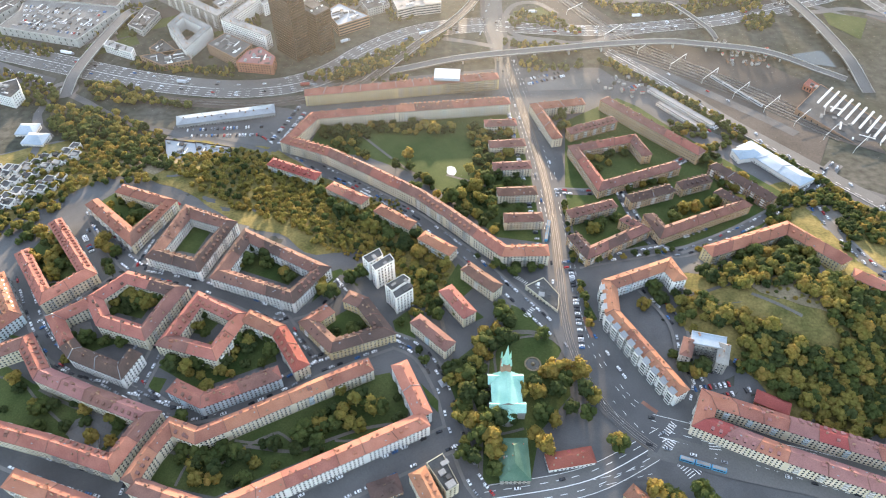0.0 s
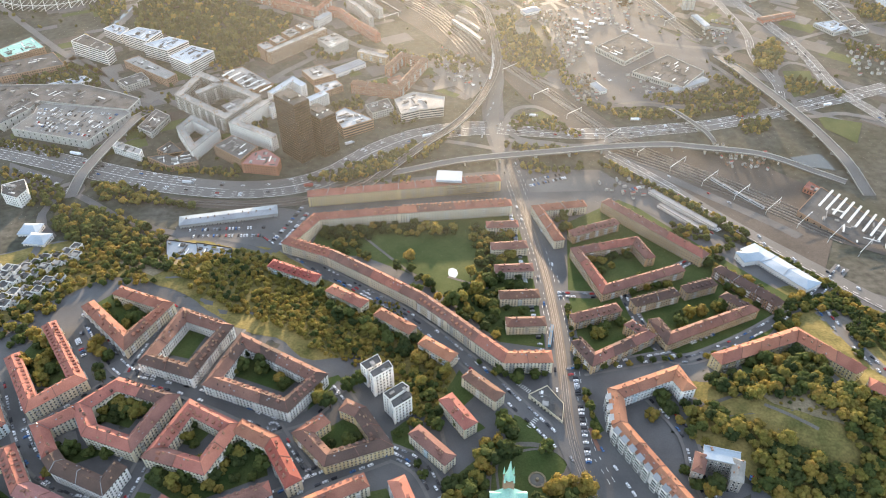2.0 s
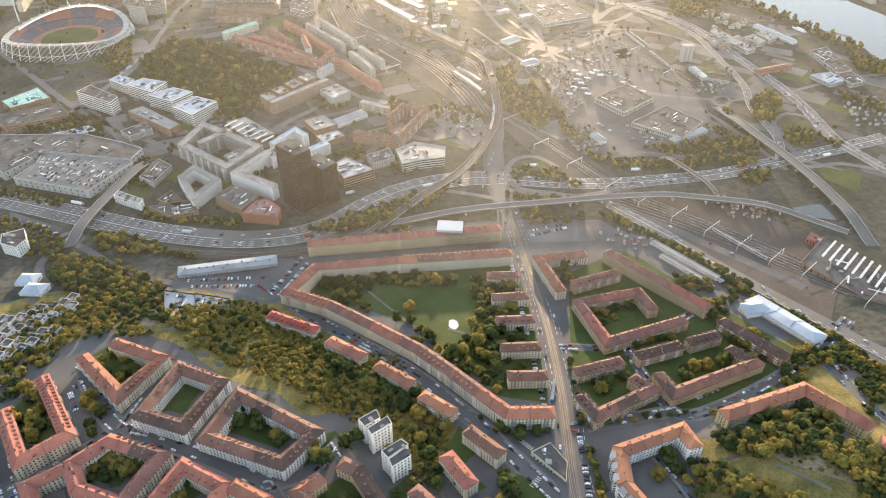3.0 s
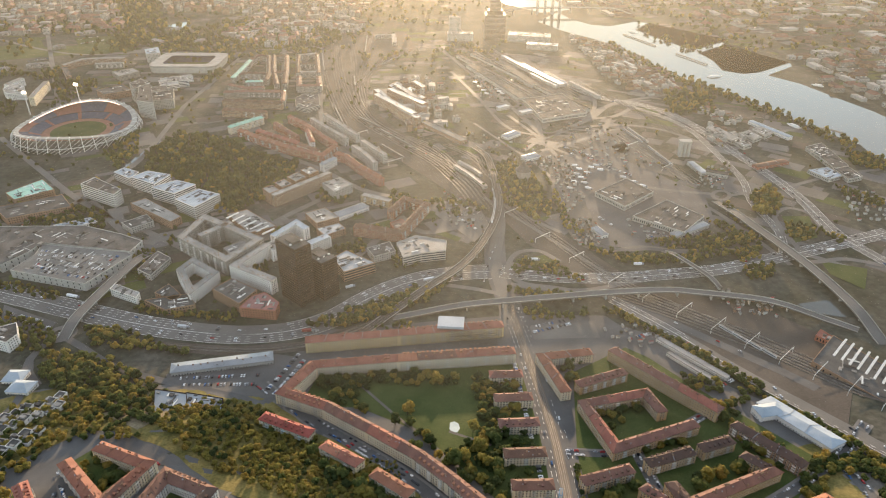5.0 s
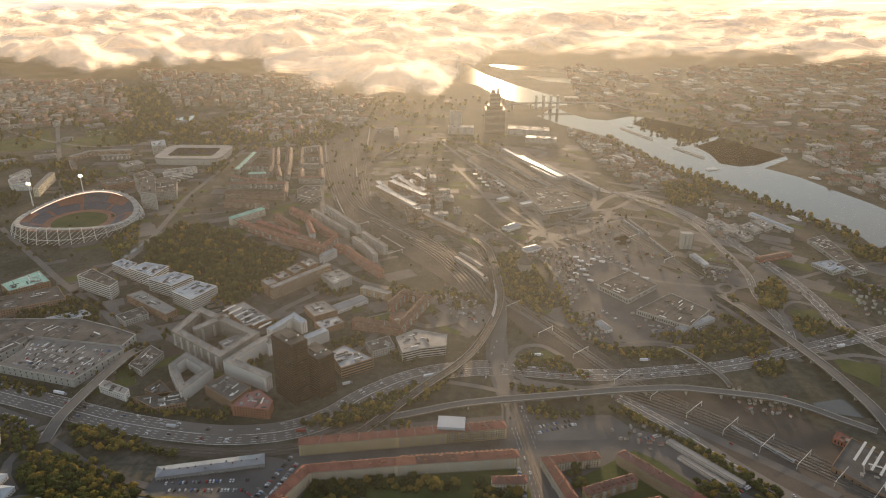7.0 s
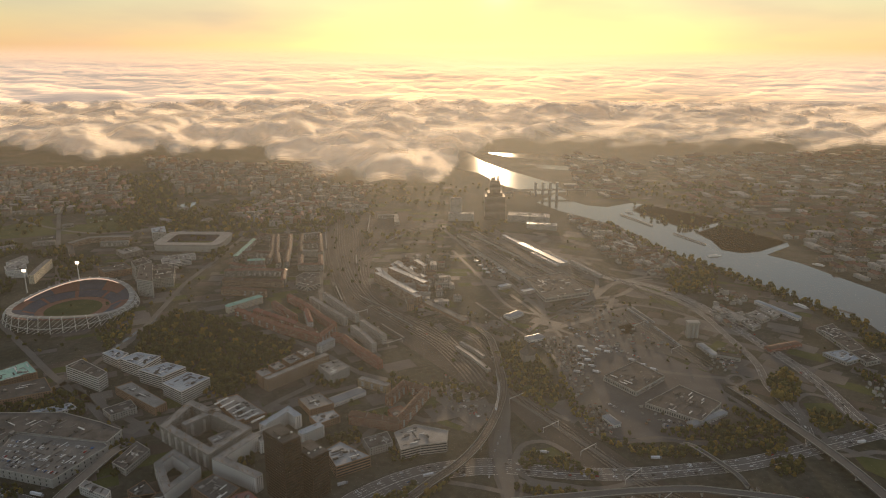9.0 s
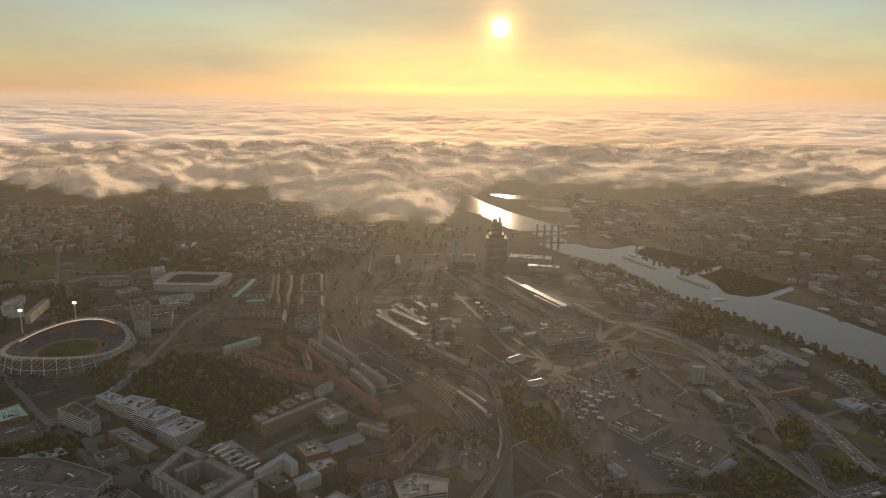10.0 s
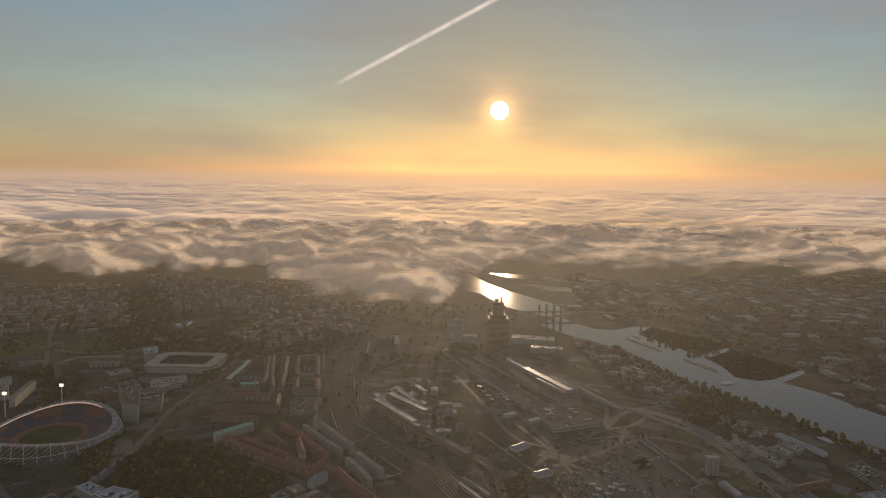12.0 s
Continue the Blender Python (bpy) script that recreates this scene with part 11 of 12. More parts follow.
# ---- road along the railway and lane lines of the junction ----
highway([(208.7, 782.2), (252.4, 731.5), (281.6, 693.8), (324.9, 626.9), (365, 566.3), (399.4, 510.8), (435.5, 452)], 17, 4, lift=0.5, label='grey asphalt road with lane lines beside the railway yard')
cars_along([(208.7, 782.2), (252.4, 731.5), (281.6, 693.8), (324.9, 626.9), (365, 566.3), (399.4, 510.8), (435.5, 452)], 24, 0.6, 4, lift=0.6)
cars_along([(208.7, 782.2), (252.4, 731.5), (281.6, 693.8), (324.9, 626.9), (365, 566.3), (399.4, 510.8), (435.5, 452)], 28, 0.6, -4, lift=0.6)
tree_row([(213.5, 751.8), (252.5, 704.2), (292.3, 651), (329.9, 590), (364.2, 539.4), (387.9, 490.3)], 6, 3.6, single=False)
dashes([(186.1, 220.9), (209.2, 213.5), (240.3, 202.7), (289.3, 185.4)], -5, 0.14, 3.0, 4.0, 0.56)
dashes([(186.1, 220.9), (209.2, 213.5), (240.3, 202.7), (289.3, 185.4)], -1.7, 0.14, 3.0, 4.0, 0.56)
dashes([(186.1, 220.9), (209.2, 213.5), (240.3, 202.7), (289.3, 185.4)], 1.7, 0.14, 3.0, 4.0, 0.56)
dashes([(186.1, 220.9), (209.2, 213.5), (240.3, 202.7), (289.3, 185.4)], 5, 0.14, 3.0, 4.0, 0.56)
dashes([(186.1, 220.9), (209.2, 213.5), (240.3, 202.7), (289.3, 185.4)], 8.3, 0.14, 3.0, 4.0, 0.56)
dashes([(118.1, 258.2), (126, 244.7), (134.8, 231.7)], 0, 0.14, 3.0, 3.0, 0.56)
dashes([(122.5, 260.4), (132.2, 246), (140.1, 234.6)], 0, 0.14, 3.0, 3.0, 0.56)
dashes([(113.8, 265.1), (120, 244.8), (126.6, 225.4)], 0, 0.14, 3.0, 3.0, 0.56)
dashes([(99.6, 201.2), (119.4, 205.9), (139.7, 212.2)], 0, 0.14, 3.0, 3.0, 0.56)
dashes([(102.7, 196.5), (122.3, 201.1), (142.2, 205.8)], 0, 0.14, 3.0, 3.0, 0.56)

# ---- landmarks ----
def church():
    """A cruciform church with copper roofs and a slender spire."""
    c = Vector((44.5, 259, 45))
    root = tagged(new("church"), "church with pale green copper roofs and a slender copper spire", "church")
    root.location = c
    body, roof = Pile(), Pile()
    X, Y = Vector((1, 0, 0)), Vector((0, 1, 0))

    def gabled(cx, cy, hx, hy, eaves, ridge, along):
        body.box((cx, cy, -2), X * hx, Y * hy, eaves + 2)
        ox, oy = hx + 0.5, hy + 0.5
        if along == "y":
            a = [(cx - ox, cy - oy, eaves), (cx + ox, cy - oy, eaves), (cx + ox, cy + oy, eaves), (cx - ox, cy + oy, eaves)]
            r = [(cx, cy - oy, ridge), (cx, cy + oy, ridge)]
            roof.face([a[1], a[2], r[1], r[0]]), roof.face([a[3], a[0], r[0], r[1]]), roof.face([a[0], a[1], r[0]], 1), roof.face([a[2], a[3], r[1]], 1)
        else:
            a = [(cx - ox, cy - oy, eaves), (cx + ox, cy - oy, eaves), (cx + ox, cy + oy, eaves), (cx - ox, cy + oy, eaves)]
            r = [(cx - ox, cy, ridge), (cx + ox, cy, ridge)]
            roof.face([a[0], a[1], r[1], r[0]]), roof.face([a[2], a[3], r[0], r[1]]), roof.face([a[1], a[2], r[1]], 1), roof.face([a[3], a[0], r[0]], 1)
        roof.face(a[::-1])

    gabled(0, 4, 10.5, 13, 11, 17.5, "y")
    gabled(0, 14, 12.5, 4, 10, 15, "x")
    gabled(0, -9, 12.5, 4, 10, 15, "x")
    n = 10
    ring = [Vector((6.5 * math.cos(math.pi * (1 + k / n)), -12.5 + 6.5 * math.sin(math.pi * (1 + k / n)), 0)) for k in range(n + 1)]
    for p, q in zip(ring, ring[1:]):
        body.face([(*p.xy, -2), (*q.xy, -2), (*q.xy, 9), (*p.xy, 9)])
        roof.face([(p.x * 1.06, p.y - 0.3, 9), (q.x * 1.06, q.y - 0.3, 9), (0, -12.5, 14)])
    part("wall", body.mesh("wall", "stone_wall"), root), part("roof", roof.mesh("roof", ["copper_green", "stone_wall"]), root)
    tower, spire = Pile(), Pile()
    tower.box((0, 20, -2), X * 3.6, Y * 3.6, 27)
    for k in (-1, 1):
        for m in (-1, 1):
            spire.tube((3.2 * k, 20 + 3.2 * m, 24), (3.2 * k, 20 + 3.2 * m, 33), 0.9, 0.05, 6)
    spire.tube((0, 20, 25), (0, 20, 31), 3.6, 2.2, 8)
    spire.tube((0, 20, 31), (0, 20, 45), 2.0, 0.08, 8)
    part("tower", tower.mesh("tower", "brick_brown"), root), part("spire", spire.mesh("spire", "copper_green"), root, "slender green copper spire with corner pinnacles")
    win = Pile()
    for side in (-1, 1):
        for k in range(4):
            y = -4 + k * 4.5
            win.box((side * 10.55, y, 3), X * 0.08, Y * 0.8, 6)
    part("window", win.mesh("window", "window_glass"), root, "tall leaded windows")


church()


def fountain():
    root = tagged(new("fountain"), "round stone fountain basin in the church lawn", "fountain")
    root.location = (67, 292, 45.2)
    r = Pile()
    n = 24
    for i in range(n):
        a, b = 6.2832 * i / n, 6.2832 * (i + 1) / n
        P = lambda t, q, z: (q * math.cos(t), q * math.sin(t), z)
        r.face([P(a, 6.5, 0), P(b, 6.5, 0), P(b, 6.5, 0.6), P(a, 6.5, 0.6)]), r.face([P(a, 6.5, 0.6), P(b, 6.5, 0.6), P(b, 5.2, 0.6), P(a, 5.2, 0.6)]), r.face([P(a, 5.2, 0.6), P(b, 5.2, 0.6), P(b, 5.2, 0.2), P(a, 5.2, 0.2)])
    r.tube((0, 0, 0), (0, 0, 2), 1.6, 1.0, 10)
    part("basin", r.mesh("basin", "rock"), root)
    w = Pile()
    w.face([(5.2 * math.cos(6.2832 * i / n), 5.2 * math.sin(6.2832 * i / n), 0.3) for i in range(n)])
    part("water", w.mesh("water", "water"), root)


fountain()


def dark_tower():
    """A dark office tower with a lower neighbour, ribbed by narrow windows."""
    for (cx, cy, hx, hy, h, ang) in ((-187, 781, 11.5, 20, 82, 0.82), (-158, 794, 12, 18, 55, 0.82)):
        e, s = Vector((math.cos(ang), math.sin(ang), 0)), Vector((-math.sin(ang), math.cos(ang), 0))
        root = tagged(new("office_tower"), "tall dark brown office tower with a flat roof", "tower", "dark towers")
        root.location = (cx, cy, 3)
        b, rf = Pile(), Pile()
        b.box((0, 0, -2), e * hx, s * hy, h + 2)
        rf.box((0, 0, h), e * hx * 0.94, s * hy * 0.94, 0.4, 0)
        rf.box((0, 0, h + 0.3), e * hx * 0.5, s * hy * 0.4, 2.6, 0)
        for k in range(5):
            rf.box(e * (k * 4 - 8) + s * (6 if k % 2 else -7) + Vector((0, 0, h + 0.4)), e * 1.2, s * 0.9, 1.4, 1)
        part("wall", b.mesh("wall", "tower_cladding"), root), part("roof", rf.mesh("roof", ["flat_roof", "white_steel"]), root)
        fl = int(h / 3.6)
        for o, d, w in ((-e * hx, s, hy), (e * hx, s, hy), (-s * hy, e, hx), (s * hy, e, hx)):
            for f in range(fl):
                win = Pile()
                n = 9
                out = o.normalized()
                for i in range(n):
                    c = o + out * 0.05 + d * (w * 2 * ((i + 0.5) / n - 0.5) * 0.96) + Vector((0, 0, 1.4 + f * 3.6))
                    win.box(c, d * w / n * 0.78, out * 0.06, 1.9)
                part("window_row", win.mesh("window_row", "dark_glass"), root, kind="stuff")


dark_tower()


def stadium():
    """The big oval stadium: raking stands, a roof ring on steel trestles, track and pitch."""
    c = Vector((-738, 1368, 3))
    root = tagged(new("stadium"), "oval stadium with white steel trestles, roof ring and green pitch", "stadium")
    root.location = c
    A, B, n = 112.0, 118.0, 72
    ang = radians(20)

    def ring(r, z, i):
        t = 6.2832 * i / n
        wave = z(t) if callable(z) else z
        x, y = A * r * math.cos(t), B * r * math.sin(t)
        return Vector((x * math.cos(ang) - y * math.sin(ang), x * math.sin(ang) + y * math.cos(ang), wave))

    crest = lambda t: 20 + 8 * math.cos(2 * (t - radians(70)))
    rim = lambda t: 16 + 6 * math.cos(2 * (t - radians(70)))
    stand, roof, wall, band, steel = Pile(), Pile(), Pile(), Pile(), Pile()
    for i in range(n):
        stand.face([ring(0.6, 1, i), ring(0.6, 1, i + 1), ring(0.78, 8, i + 1), ring(0.78, 8, i)], 0 if i % 9 else 1)
        stand.face([ring(0.78, 9, i), ring(0.78, 9, i + 1), ring(0.97, rim, i + 1), ring(0.97, rim, i)], 1 if (i // 6) % 2 else 0)
        roof.face([ring(0.91, crest, i), ring(0.91, crest, i + 1), ring(1.0, crest, i + 1), ring(1.0, crest, i)])
        roof.face([ring(1.0, crest, i), ring(1.0, crest, i + 1), ring(1.0, lambda t: crest(t) - 1.5, i + 1), ring(1.0, lambda t: crest(t) - 1.5, i)])
        wall.face([ring(0.99, -1, i), ring(0.99, -1, i + 1), ring(0.985, rim, i + 1), ring(0.985, rim, i)])
        if 8 <= i <= 30:
            band.face([ring(0.905, lambda t: crest(t) - 1.4, i), ring(0.905, lambda t: crest(t) - 1.4, i + 1), ring(0.905, lambda t: crest(t) + 0.6, i + 1), ring(0.905, lambda t: crest(t) + 0.6, i)])
        if i % 2 == 0:
            steel.tube(ring(1.08, -1, i), ring(1.01, lambda t: crest(t) + 1, i), 0.7, 0.5, 5)
            steel.tube(ring(1.01, lambda t: crest(t) + 1, i), ring(0.91, crest, i), 0.5, 0.4, 5)
        steel.tube(ring(1.05, 9, i), ring(1.05, 9, i + 1), 0.5, 0.5, 5)
        steel.tube(ring(1.08, 0, i), ring(1.04, 10, i + 2), 0.35, 0.35, 4)
        steel.tube(ring(1.04, 10, i), ring(1.02, lambda t: crest(t) - 1, i + 2), 0.35, 0.35, 4)
    part("stand", stand.mesh("stand", ["seats_blue", "seats_red"]), root, "blue and red rows of seats"), part("roof", roof.mesh("roof", "concrete"), root, "pale roof ring")
    part("wall", wall.mesh("wall", "dark_steel"), root), part("lamp_band", band.mesh("lamp_band", "lamp_band"), root, "lit pinkish lamp band"), part("trestle", steel.mesh("trestle", "white_steel"), root, "white steel trestles")
    field, track = Pile(), Pile()
    field.face([ring(0.46, 0.7, i) for i in range(n)])
    track.face([ring(0.6, 0.6, i) for i in range(n)])
    part("pitch", field.mesh("pitch", "lawn"), root), part("running_track", track.mesh("running_track", "track_red"), root, "red running track")


stadium()


def light_mast(x, y, h):
    root = tagged(new("light_mast"), "tall floodlight mast with a lit head beside the stadium", "light mast", "stadium masts")
    root.location = (x, y, 3)
    m, lamp = Pile(), Pile()
    m.tube((0, 0, -1), (0, 0, h), 1.3, 0.8, 8)
    lamp.box((0, 0, h), (4, 0, 0), (0, 0.8, 0), 5.5)
    part("mast", m.mesh("mast", "white_steel"), root), part("floodlight", lamp.mesh("floodlight", "flood_lamp"), root, "bright floodlight head")


light_mast(-801, 1517, 46)
light_mast(-882, 1459, 46)


def arena():
    root = tagged(new("arena"), "rectangular football arena with rounded roof ring and green pitch", "stadium")
    root.location = (-665, 1838, 3)
    roof, wall, pitch = Pile(), Pile(), Pile()

    def rounded(hx, hy, r, z):
        return [(sx * (hx - r) + r * math.cos(a), sy * (hy - r) + r * math.sin(a), z) for sx, sy, a0 in ((1, 1, 0), (-1, 1, 1.5708), (-1, -1, 3.1416), (1, -1, 4.7124)) for a in (a0, a0 + 0.52, a0 + 1.05, a0 + 1.57)]

    o, i, lo = rounded(86, 66, 22, 18), rounded(58, 40, 10, 17), rounded(84, 64, 22, -1)
    o2, seat = rounded(86, 66, 22, 14), rounded(54, 36, 6, 1)
    n = len(o)
    for k in range(n):
        j = (k + 1) % n
        roof.face([o[k], o[j], i[j], i[k]]), roof.face([o2[k], o2[j], o[j], o[k]])
        wall.face([lo[k], lo[j], o2[j], o2[k]])
        wall.face([o2[k], o2[j], seat[j], seat[k]], 1)
    pitch.face(rounded(54, 36, 6, 0.8))
    part("roof", roof.mesh("roof", "pale_roof"), root), part("wall", wall.mesh("wall", ["grey_wall", "seats_blue"]), root), part("pitch", pitch.mesh("pitch", "lawn"), root)


arena()


def river_tower():
    """A tall building under construction, hung with scaffold, beside lower dark blocks."""
    root = tagged(new("high_rise"), "tall unfinished high-rise wrapped in dark scaffolding by the river", "tower")
    root.location = (133, 2160, 3)
    b, top, lines = Pile(), Pile(), Pile()
    b.box((0, 0, -2), (30, 0, 0), (0, 26, 0), 72)
    b.box((0, 4, 68), (22, 0, 0), (0, 20, 0), 12)
    b.box((0, 0, 80), (15, 0, 0), (0, 15, 0), 36)
    top.box((-6, 0, 116), (6, 0, 0), (0, 8, 0), 10)
    top.box((8, 0, 116), (3, 0, 0), (0, 5, 0), 16)
    top.tube((0, 0, 120), (0, 0, 150), 0.8, 0.3, 5)
    for f in range(20):
        lines.box((0, -0.3, 2 + f * 3.5), (30.3, 0, 0), (0, 26.1, 0), 0.6)
    for f in range(9):
        lines.box((0, -0.2, 82 + f * 3.8), (15.3, 0, 0), (0, 15.3, 0), 0.6)
    part("wall", b.mesh("wall", "tower_cladding"), root), part("top", top.mesh("top", "dark_steel"), root), part("floor_edge", lines.mesh("floor_edge", "grey_wall"), root)
    slab([(0, 2165), (34, 2165), (34, 2190), (0, 2190)], 56, "flat_roof", "grey_wall", "tower_block", "slender grey office tower near the river", clutter=2)
    slab([(-6, 2120), (70, 2120), (70, 2150), (-6, 2150)], 20, "pale_roof", "grey_wall", "office_building", "low office near the river", clutter=3)
    slab([(170, 2120), (290, 2090), (296, 2140), (178, 2170)], 18, "pale_roof", "grey_wall", "office_building", "low quay building with pale roof", clutter=6)
    slab([(215, 2030), (300, 2010), (306, 2040), (222, 2062)], 14, "metal_roof", "grey_wall", "office_building", "low quay building with pale roof", clutter=6)


river_tower()


def river_bridge():
    deck([(150, 2470), (260, 2495), (400, 2508), (620, 2500)], 20, 20, "long road bridge over the river with lifting towers", piers=60.0, name="river_bridge")
    for x, y in ((296, 2500), (322, 2503), (348, 2505), (372, 2507)):
        root = tagged(new("lift_tower"), "concrete lifting tower of the river bridge", "tower", "bridge towers")
        root.location = (x, y, 0)
        p = Pile()
        p.box((0, 0, 0), (3.5, 0, 0), (0, 9, 0), 46)
        p.box((0, 0, 46), (4.5, 0, 0), (0, 10, 0), 3)
        part("shaft", p.mesh("shaft", "concrete"), root)


river_bridge()


def round_fort():
    """A squat round fort on its wooded knoll."""
    root = tagged(new("fort_tower"), "squat round stone fort with dark roof on a wooded knoll", "fort")
    root.location = (124.8, 1117.2, ground_z(124.8, 1117.2))
    b, r = Pile(), Pile()
    b.tube((0, 0, -2), (0, 0, 17), 13, 12, 16)
    r.tube((0, 0, 17), (0, 0, 24), 14, 7, 16)
    r.tube((0, 0, 24), (0, 0, 30), 6.5, 1.2, 12)
    r.tube((0, 0, 30), (0, 0, 34), 0.8, 0.1, 6)
    part("wall", b.mesh("wall", "stone_wall"), root), part("roof", r.mesh("roof", "flat_roof"), root)


round_fort()


def silo():
    root = tagged(new("silo"), "group of pale concrete silos", "silo")
    p = (434, 1255)
    root.location = (*p, 3)
    b = Pile()
    for i in range(3):
        for j in range(2):
            b.tube((i * 7 - 7, j * 7, -1), (i * 7 - 7, j * 7, 26), 3.4, 3.4, 12)
    b.box((0, 3.5, 26), (11, 0, 0), (0, 6, 0), 4)
    part("drum", b.mesh("drum", "concrete"), root)


silo()


def scaffold_cover():
    root = tagged(new("scaffold_cover"), "pale blue weather cover over a roof under repair", "scaffold")
    root.location = (5, 700, ground_z(5, 700))
    c, legs = Pile(), Pile()
    c.box((0, 0, 20), (15, -1, 0), (0.6, 10, 0), 3.2)
    for i in range(9):
        for y in (-8.6,):
            legs.box((i * 8 - 12, y + 0.6 - i * 0.4, 0), (0.15, 0, 0), (0, 0.15, 0), 20)
    for k in range(8):
        legs.box((20, -10, 1 + k * 2.4), (34, -2.4, 0), (0, 0.4, 0), 0.15)
    part("cover", c.mesh("cover", "blue_roof"), root), part("scaffold", legs.mesh("scaffold", "dark_steel"), root)


scaffold_cover()


def train(a, b, cars, paint, label, lift=1.0, z=None, kind="train"):
    """Coupled carriages from a to b."""
    root = tagged(new(kind), label, kind)
    A, B = Vector((*a, 0)), Vector((*b, 0))
    d = (B - A).normalized()
    s = Vector((-d.y, d.x, 0))
    L = (B - A).length / cars
    for i in range(cars):
        m = A + d * (i + 0.5) * L
        zz = (gz(m) if z is None else z) + lift
        p, w = Pile(), Pile()
        p.box((*m.xy, zz), d * (L / 2 - 0.4), s * 1.4, 3.0)
        p.box((*m.xy, zz + 3.0), d * (L / 2 - 1.0), s * 1.1, 0.3, 1)
        for k in (-1, 1):
            w.box(Vector((*m.xy, zz + 1.4)) + s * 1.41 * k, d * (L / 2 - 1.2), s * 0.02, 0.9)
        c = part("carriage", p.mesh("carriage", [paint, "pale_roof"]), root)
        part("window_band", w.mesh("window_band", "window_glass"), c)


train((160, 216), (190, 206), 3, "tram_blue", "blue and white articulated tram at the road junction", 0.6, kind="tram")
train((91, 425), (97, 452), 3, "tram_blue", "blue and white articulated tram on the avenue", 0.6, kind="tram")
train((325, 726), (368, 664), 4, "car_silver", "pale grey commuter train standing in the railway yard")


def curved_train(pts, z, label):
    """A commuter train bending along a curve, a carriage between each two points."""
    root = tagged(new("train"), label, "train")
    for (x0, y0), (x1, y1) in zip(pts, pts[1:]):
        a, b = Vector((x0, y0, z)), Vector((x1, y1, z))
        d = (b - a).normalized()
        s = Vector((-d.y, d.x, 0))
        L = (b - a).length / 2 - 0.4
        p, w = Pile(), Pile()
        p.box((a + b) / 2, d * L, s * 1.45, 3.1, 0)
        p.box((a + b) / 2 + Vector((0, 0, 3.1)), d * (L - 0.8), s * 1.1, 0.4, 1)
        for k in (-1, 1):
            w.box((a + b) / 2 + s * 1.46 * k + Vector((0, 0, 1.4)), d * (L - 1), s * 0.02, 0.9)
        c = part("carriage", p.mesh("carriage", ["car_white", "pale_roof"]), root)
        part("window_band", w.mesh("window_band", "window_glass"), c)


curved_train([(69.8, 1142.4), (72.7, 1105.8), (74.4, 1069.1), (74.3, 1034.3), (70.8, 1001.3), (65.7, 969.9)], 11.9, "white commuter train on the curved railway bridge")


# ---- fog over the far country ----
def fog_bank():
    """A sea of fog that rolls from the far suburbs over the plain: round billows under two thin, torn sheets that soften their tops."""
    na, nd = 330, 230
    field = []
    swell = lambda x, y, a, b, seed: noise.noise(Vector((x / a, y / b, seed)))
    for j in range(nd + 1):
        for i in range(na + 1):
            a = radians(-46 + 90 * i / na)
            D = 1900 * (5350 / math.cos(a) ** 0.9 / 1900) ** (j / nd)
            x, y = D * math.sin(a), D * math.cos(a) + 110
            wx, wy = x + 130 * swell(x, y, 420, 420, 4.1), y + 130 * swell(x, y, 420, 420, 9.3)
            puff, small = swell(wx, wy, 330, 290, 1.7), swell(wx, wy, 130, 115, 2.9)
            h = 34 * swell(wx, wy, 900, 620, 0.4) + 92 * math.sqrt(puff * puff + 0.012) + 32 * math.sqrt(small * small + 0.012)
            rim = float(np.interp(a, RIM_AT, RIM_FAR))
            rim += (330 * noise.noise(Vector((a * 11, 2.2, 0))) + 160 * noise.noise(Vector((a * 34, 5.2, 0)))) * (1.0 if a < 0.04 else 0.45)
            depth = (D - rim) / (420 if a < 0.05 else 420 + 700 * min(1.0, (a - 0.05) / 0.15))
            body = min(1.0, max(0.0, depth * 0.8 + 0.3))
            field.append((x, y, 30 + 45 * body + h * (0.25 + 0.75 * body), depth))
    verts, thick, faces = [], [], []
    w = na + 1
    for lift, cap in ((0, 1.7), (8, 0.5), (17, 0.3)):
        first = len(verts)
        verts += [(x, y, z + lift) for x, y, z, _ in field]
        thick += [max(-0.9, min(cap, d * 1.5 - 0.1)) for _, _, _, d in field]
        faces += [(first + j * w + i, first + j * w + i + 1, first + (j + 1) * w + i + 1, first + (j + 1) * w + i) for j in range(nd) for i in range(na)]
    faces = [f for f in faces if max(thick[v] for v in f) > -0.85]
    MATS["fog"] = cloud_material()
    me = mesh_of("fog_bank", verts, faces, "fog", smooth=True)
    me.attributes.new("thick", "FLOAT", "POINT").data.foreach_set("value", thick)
    bank = tagged(new("fog_bank", me), "sea of morning fog, tinted as by warm low sun, over the far country", "fog", kind="structure")
    bank.visible_shadow = False  # no shadow cast, so the billows don't darken each other or the plain


RIM_AT = (-0.8, -0.62, -0.51, -0.3, -0.2, -0.11, -0.02, 0.02, 0.06, 0.12, 0.2, 0.3, 0.5, 0.8)
RIM_FAR = (4100, 3900, 3180, 3050, 2700, 2280, 2230, 2750, 3200, 3300, 3300, 3400, 3500, 3700)
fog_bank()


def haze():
    """One upright translucent sheet across the city, beyond the near hills, added to imitate haze that grows with
    distance.
    """
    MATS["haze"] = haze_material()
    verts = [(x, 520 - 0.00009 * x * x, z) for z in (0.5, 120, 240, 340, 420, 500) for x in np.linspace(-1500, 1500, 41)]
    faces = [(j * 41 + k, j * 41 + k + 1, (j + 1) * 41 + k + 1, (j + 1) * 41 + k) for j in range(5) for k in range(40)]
    tagged(new("haze", mesh_of("haze", verts, faces, "haze", smooth=True)), "upright translucent sheet imitating thin sunlit haze over the city", "haze", kind="structure")


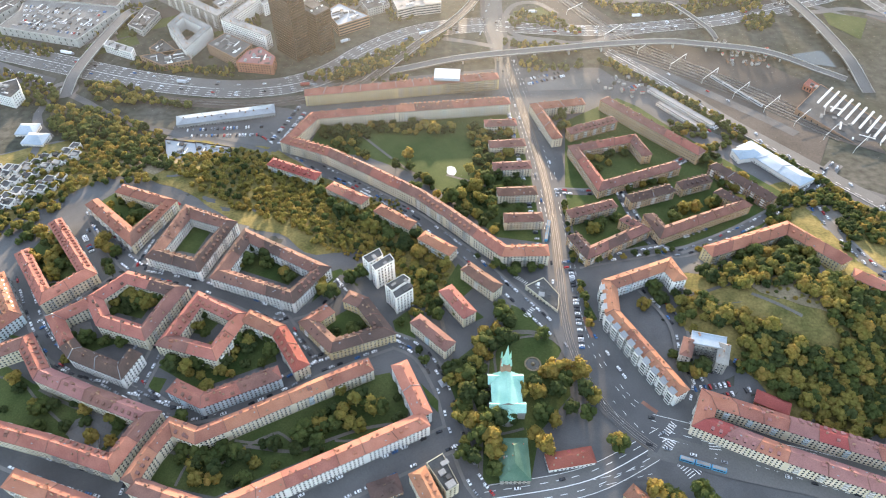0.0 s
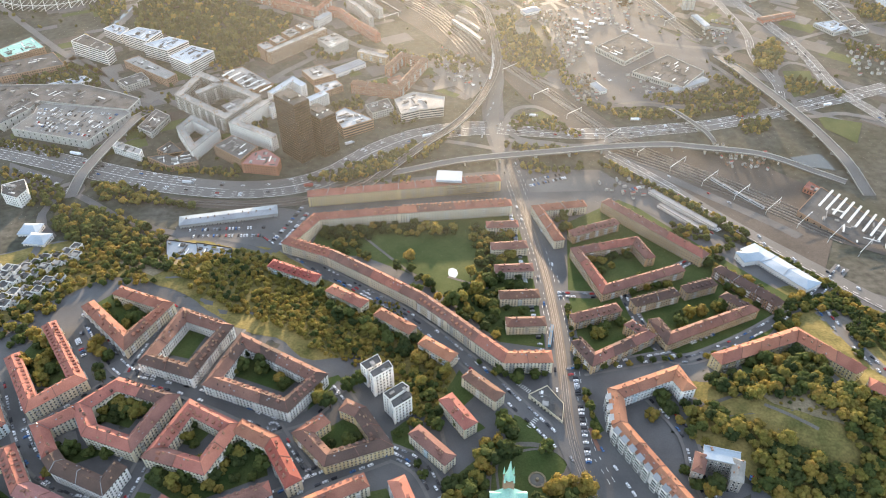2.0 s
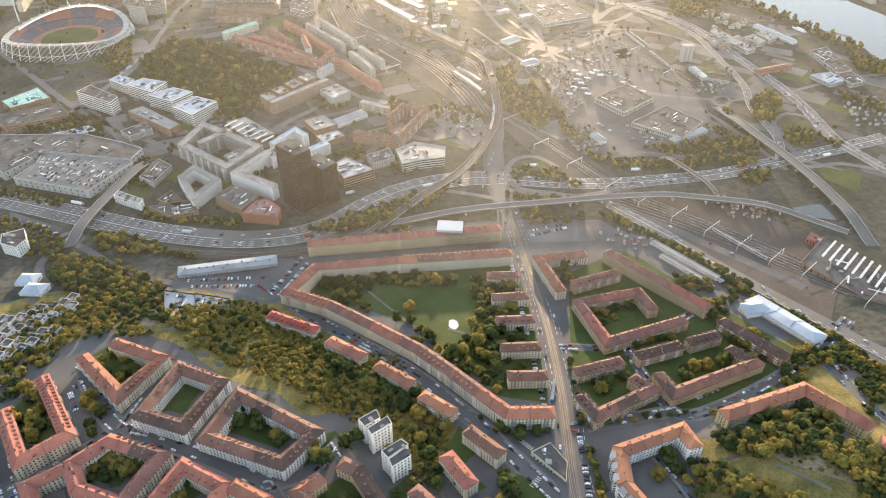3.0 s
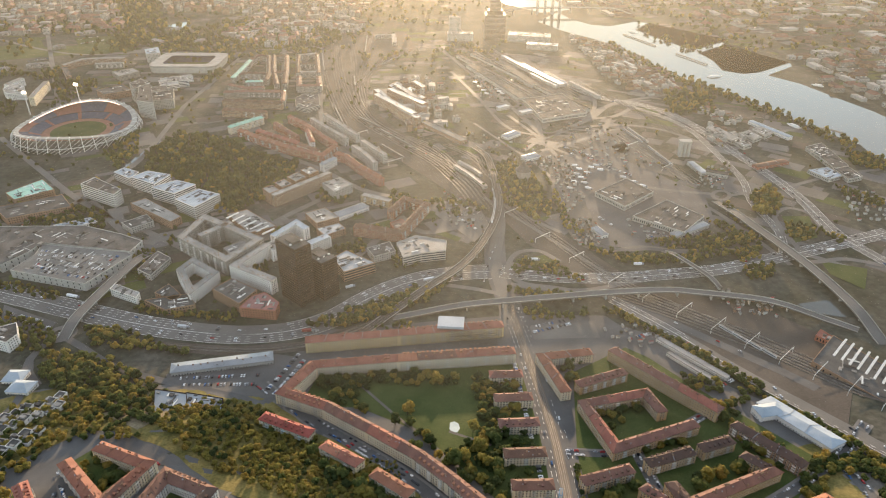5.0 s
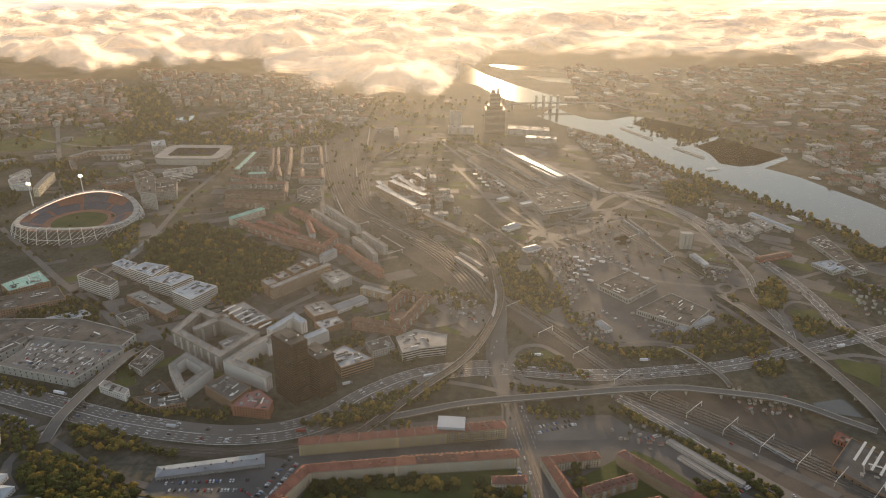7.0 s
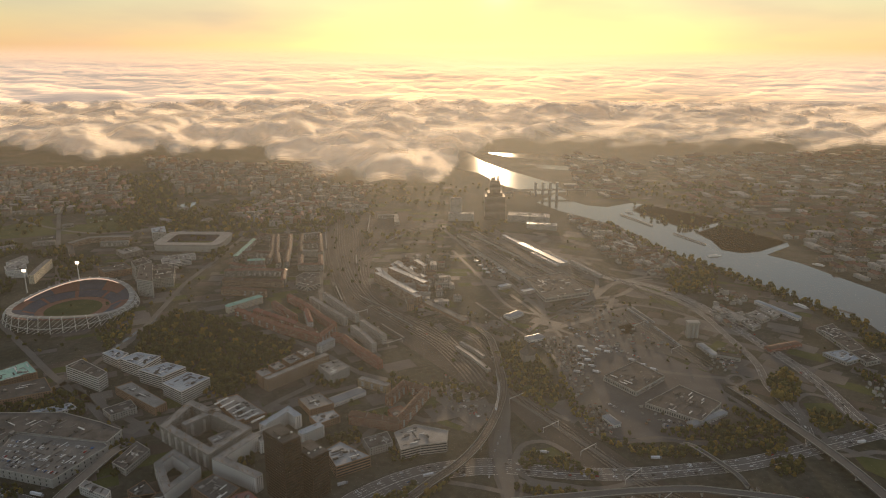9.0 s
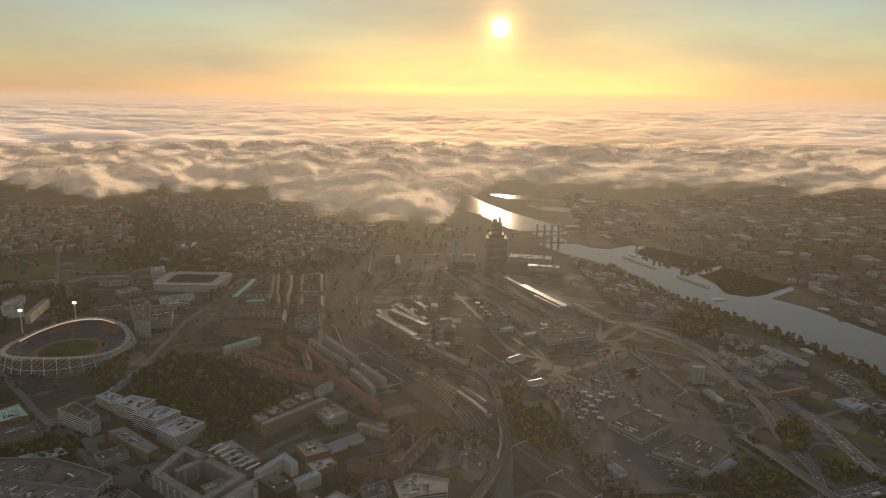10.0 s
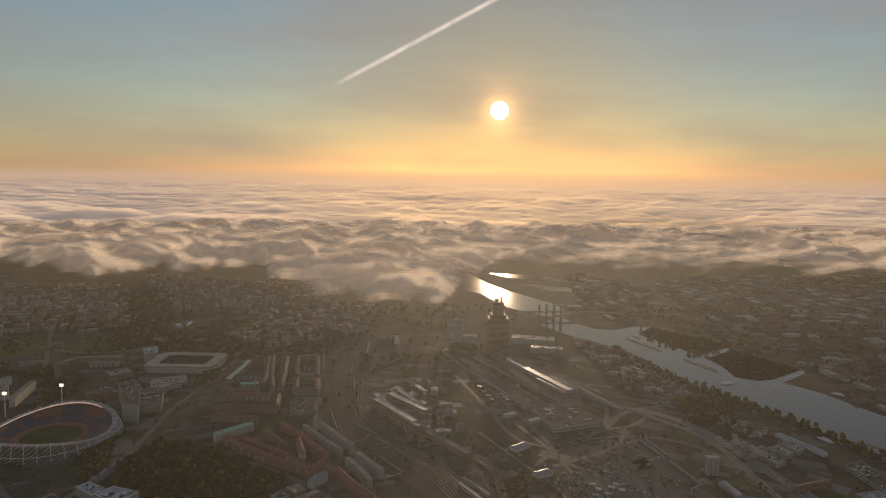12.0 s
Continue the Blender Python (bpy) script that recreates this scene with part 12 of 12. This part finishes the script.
# height on the sheet and density there, standing for distance behind it
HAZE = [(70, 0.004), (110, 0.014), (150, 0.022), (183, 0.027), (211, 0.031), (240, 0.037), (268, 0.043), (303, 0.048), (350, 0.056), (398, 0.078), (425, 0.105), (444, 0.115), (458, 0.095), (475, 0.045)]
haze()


def jetty(x0, y0, x1, y1):
    """A long timber guide jetty in the river, on piles."""
    root = tagged(new("jetty"), "long dark timber jetty standing in the river", "jetty", "river jetties")
    a, b = Vector((x0, y0, 3.3)), Vector((x1, y1, 3.3))
    d = b - a
    e = d.normalized()
    s = Vector((-e.y, e.x, 0))
    top = Pile()
    top.box((a + b) / 2 + Vector((0, 0, 2.2)), d / 2, s * 2.2, 1.0, bottom=True)
    part("deck", top.mesh("deck", "dark_steel"), root)
    n = int(d.length / 14)
    for i in range(n + 1):
        q = Pile()
        q.tube(a + d * (i / n) - Vector((0, 0, 2)), a + d * (i / n) + Vector((0, 0, 2.6)), 0.9)
        part("pile", q.mesh("pile", "bark"), root)


jetty(526, 2211, 587, 2069)
jetty(622, 1982, 672, 1873)


def boat(x, y, turn, length):
    root = tagged(new("boat"), "small white passenger boat moored at the river bank", "boat", "boats")
    root.matrix_world = Matrix.Translation((x, y, 3.3)) @ Matrix.Rotation(turn, 4, "Z")
    h, c = Pile(), Pile()
    w = length * 0.13
    h.prism([(-length / 2, -w), (length * 0.25, -w), (length / 2, 0), (length * 0.25, w), (-length / 2, w)], -0.3, 1.6)
    c.box((-length * 0.08, 0, 1.6), (length * 0.28, 0, 0), (0, w * 0.7, 0), 2.2)
    part("hull", h.mesh("hull", "white_steel"), root), part("cabin", c.mesh("cabin", "white_steel"), root)


boat(705, 1420, 2.0, 34)
boat(660, 1770, 0.3, 40)
boat(560, 2240, 2.2, 30)
boat(880, 1700, 2.4, 28)

park_cars()
tagged(new("lane_markings", MARKS.mesh("lane_markings", "paint_white")), "white painted lane lines on the roads", "road markings", kind="stuff")

train((-187.7, 1452.6), (-140.7, 1396.1), 5, 'pale_roof', "row of pale railway carriages standing in the station yard")
train((-134.4, 1377.0), (-71.2, 1294.3), 7, 'pale_roof', "row of pale railway carriages standing in the station yard")
train((-127.1, 1298.9), (-80.3, 1234.5), 5, 'metal_roof', "row of pale railway carriages standing in the station yard")
train((-232.0, 1746.8), (-221.1, 1671.3), 3, 'metal_roof', "row of pale railway carriages standing in the station yard")
train((-245.0, 1509.5), (-217.6, 1421.1), 3, 'pale_roof', "row of pale railway carriages standing in the station yard")
train((352.3, 1393.1), (373.4, 1320.2), 5, 'car_silver', "row of pale railway carriages standing in the station yard")
train((361.8, 1399.7), (384.3, 1320.4), 5, 'car_silver', "row of pale railway carriages standing in the station yard")
train((379.0, 1300.2), (399.5, 1218.1), 5, 'car_silver', "row of pale railway carriages standing in the station yard")
train((-244.0, 2169.9), (-230.0, 1967.4), 4, 'pale_roof', "row of pale railway carriages standing in the station yard")
train((-170.4, 1863.5), (-131.0, 1945.4), 4, 'metal_roof', "row of pale railway carriages standing in the station yard")
train((-346.0, 1964.7), (-313.3, 1795.6), 4, 'pale_roof', "row of pale railway carriages standing in the station yard")
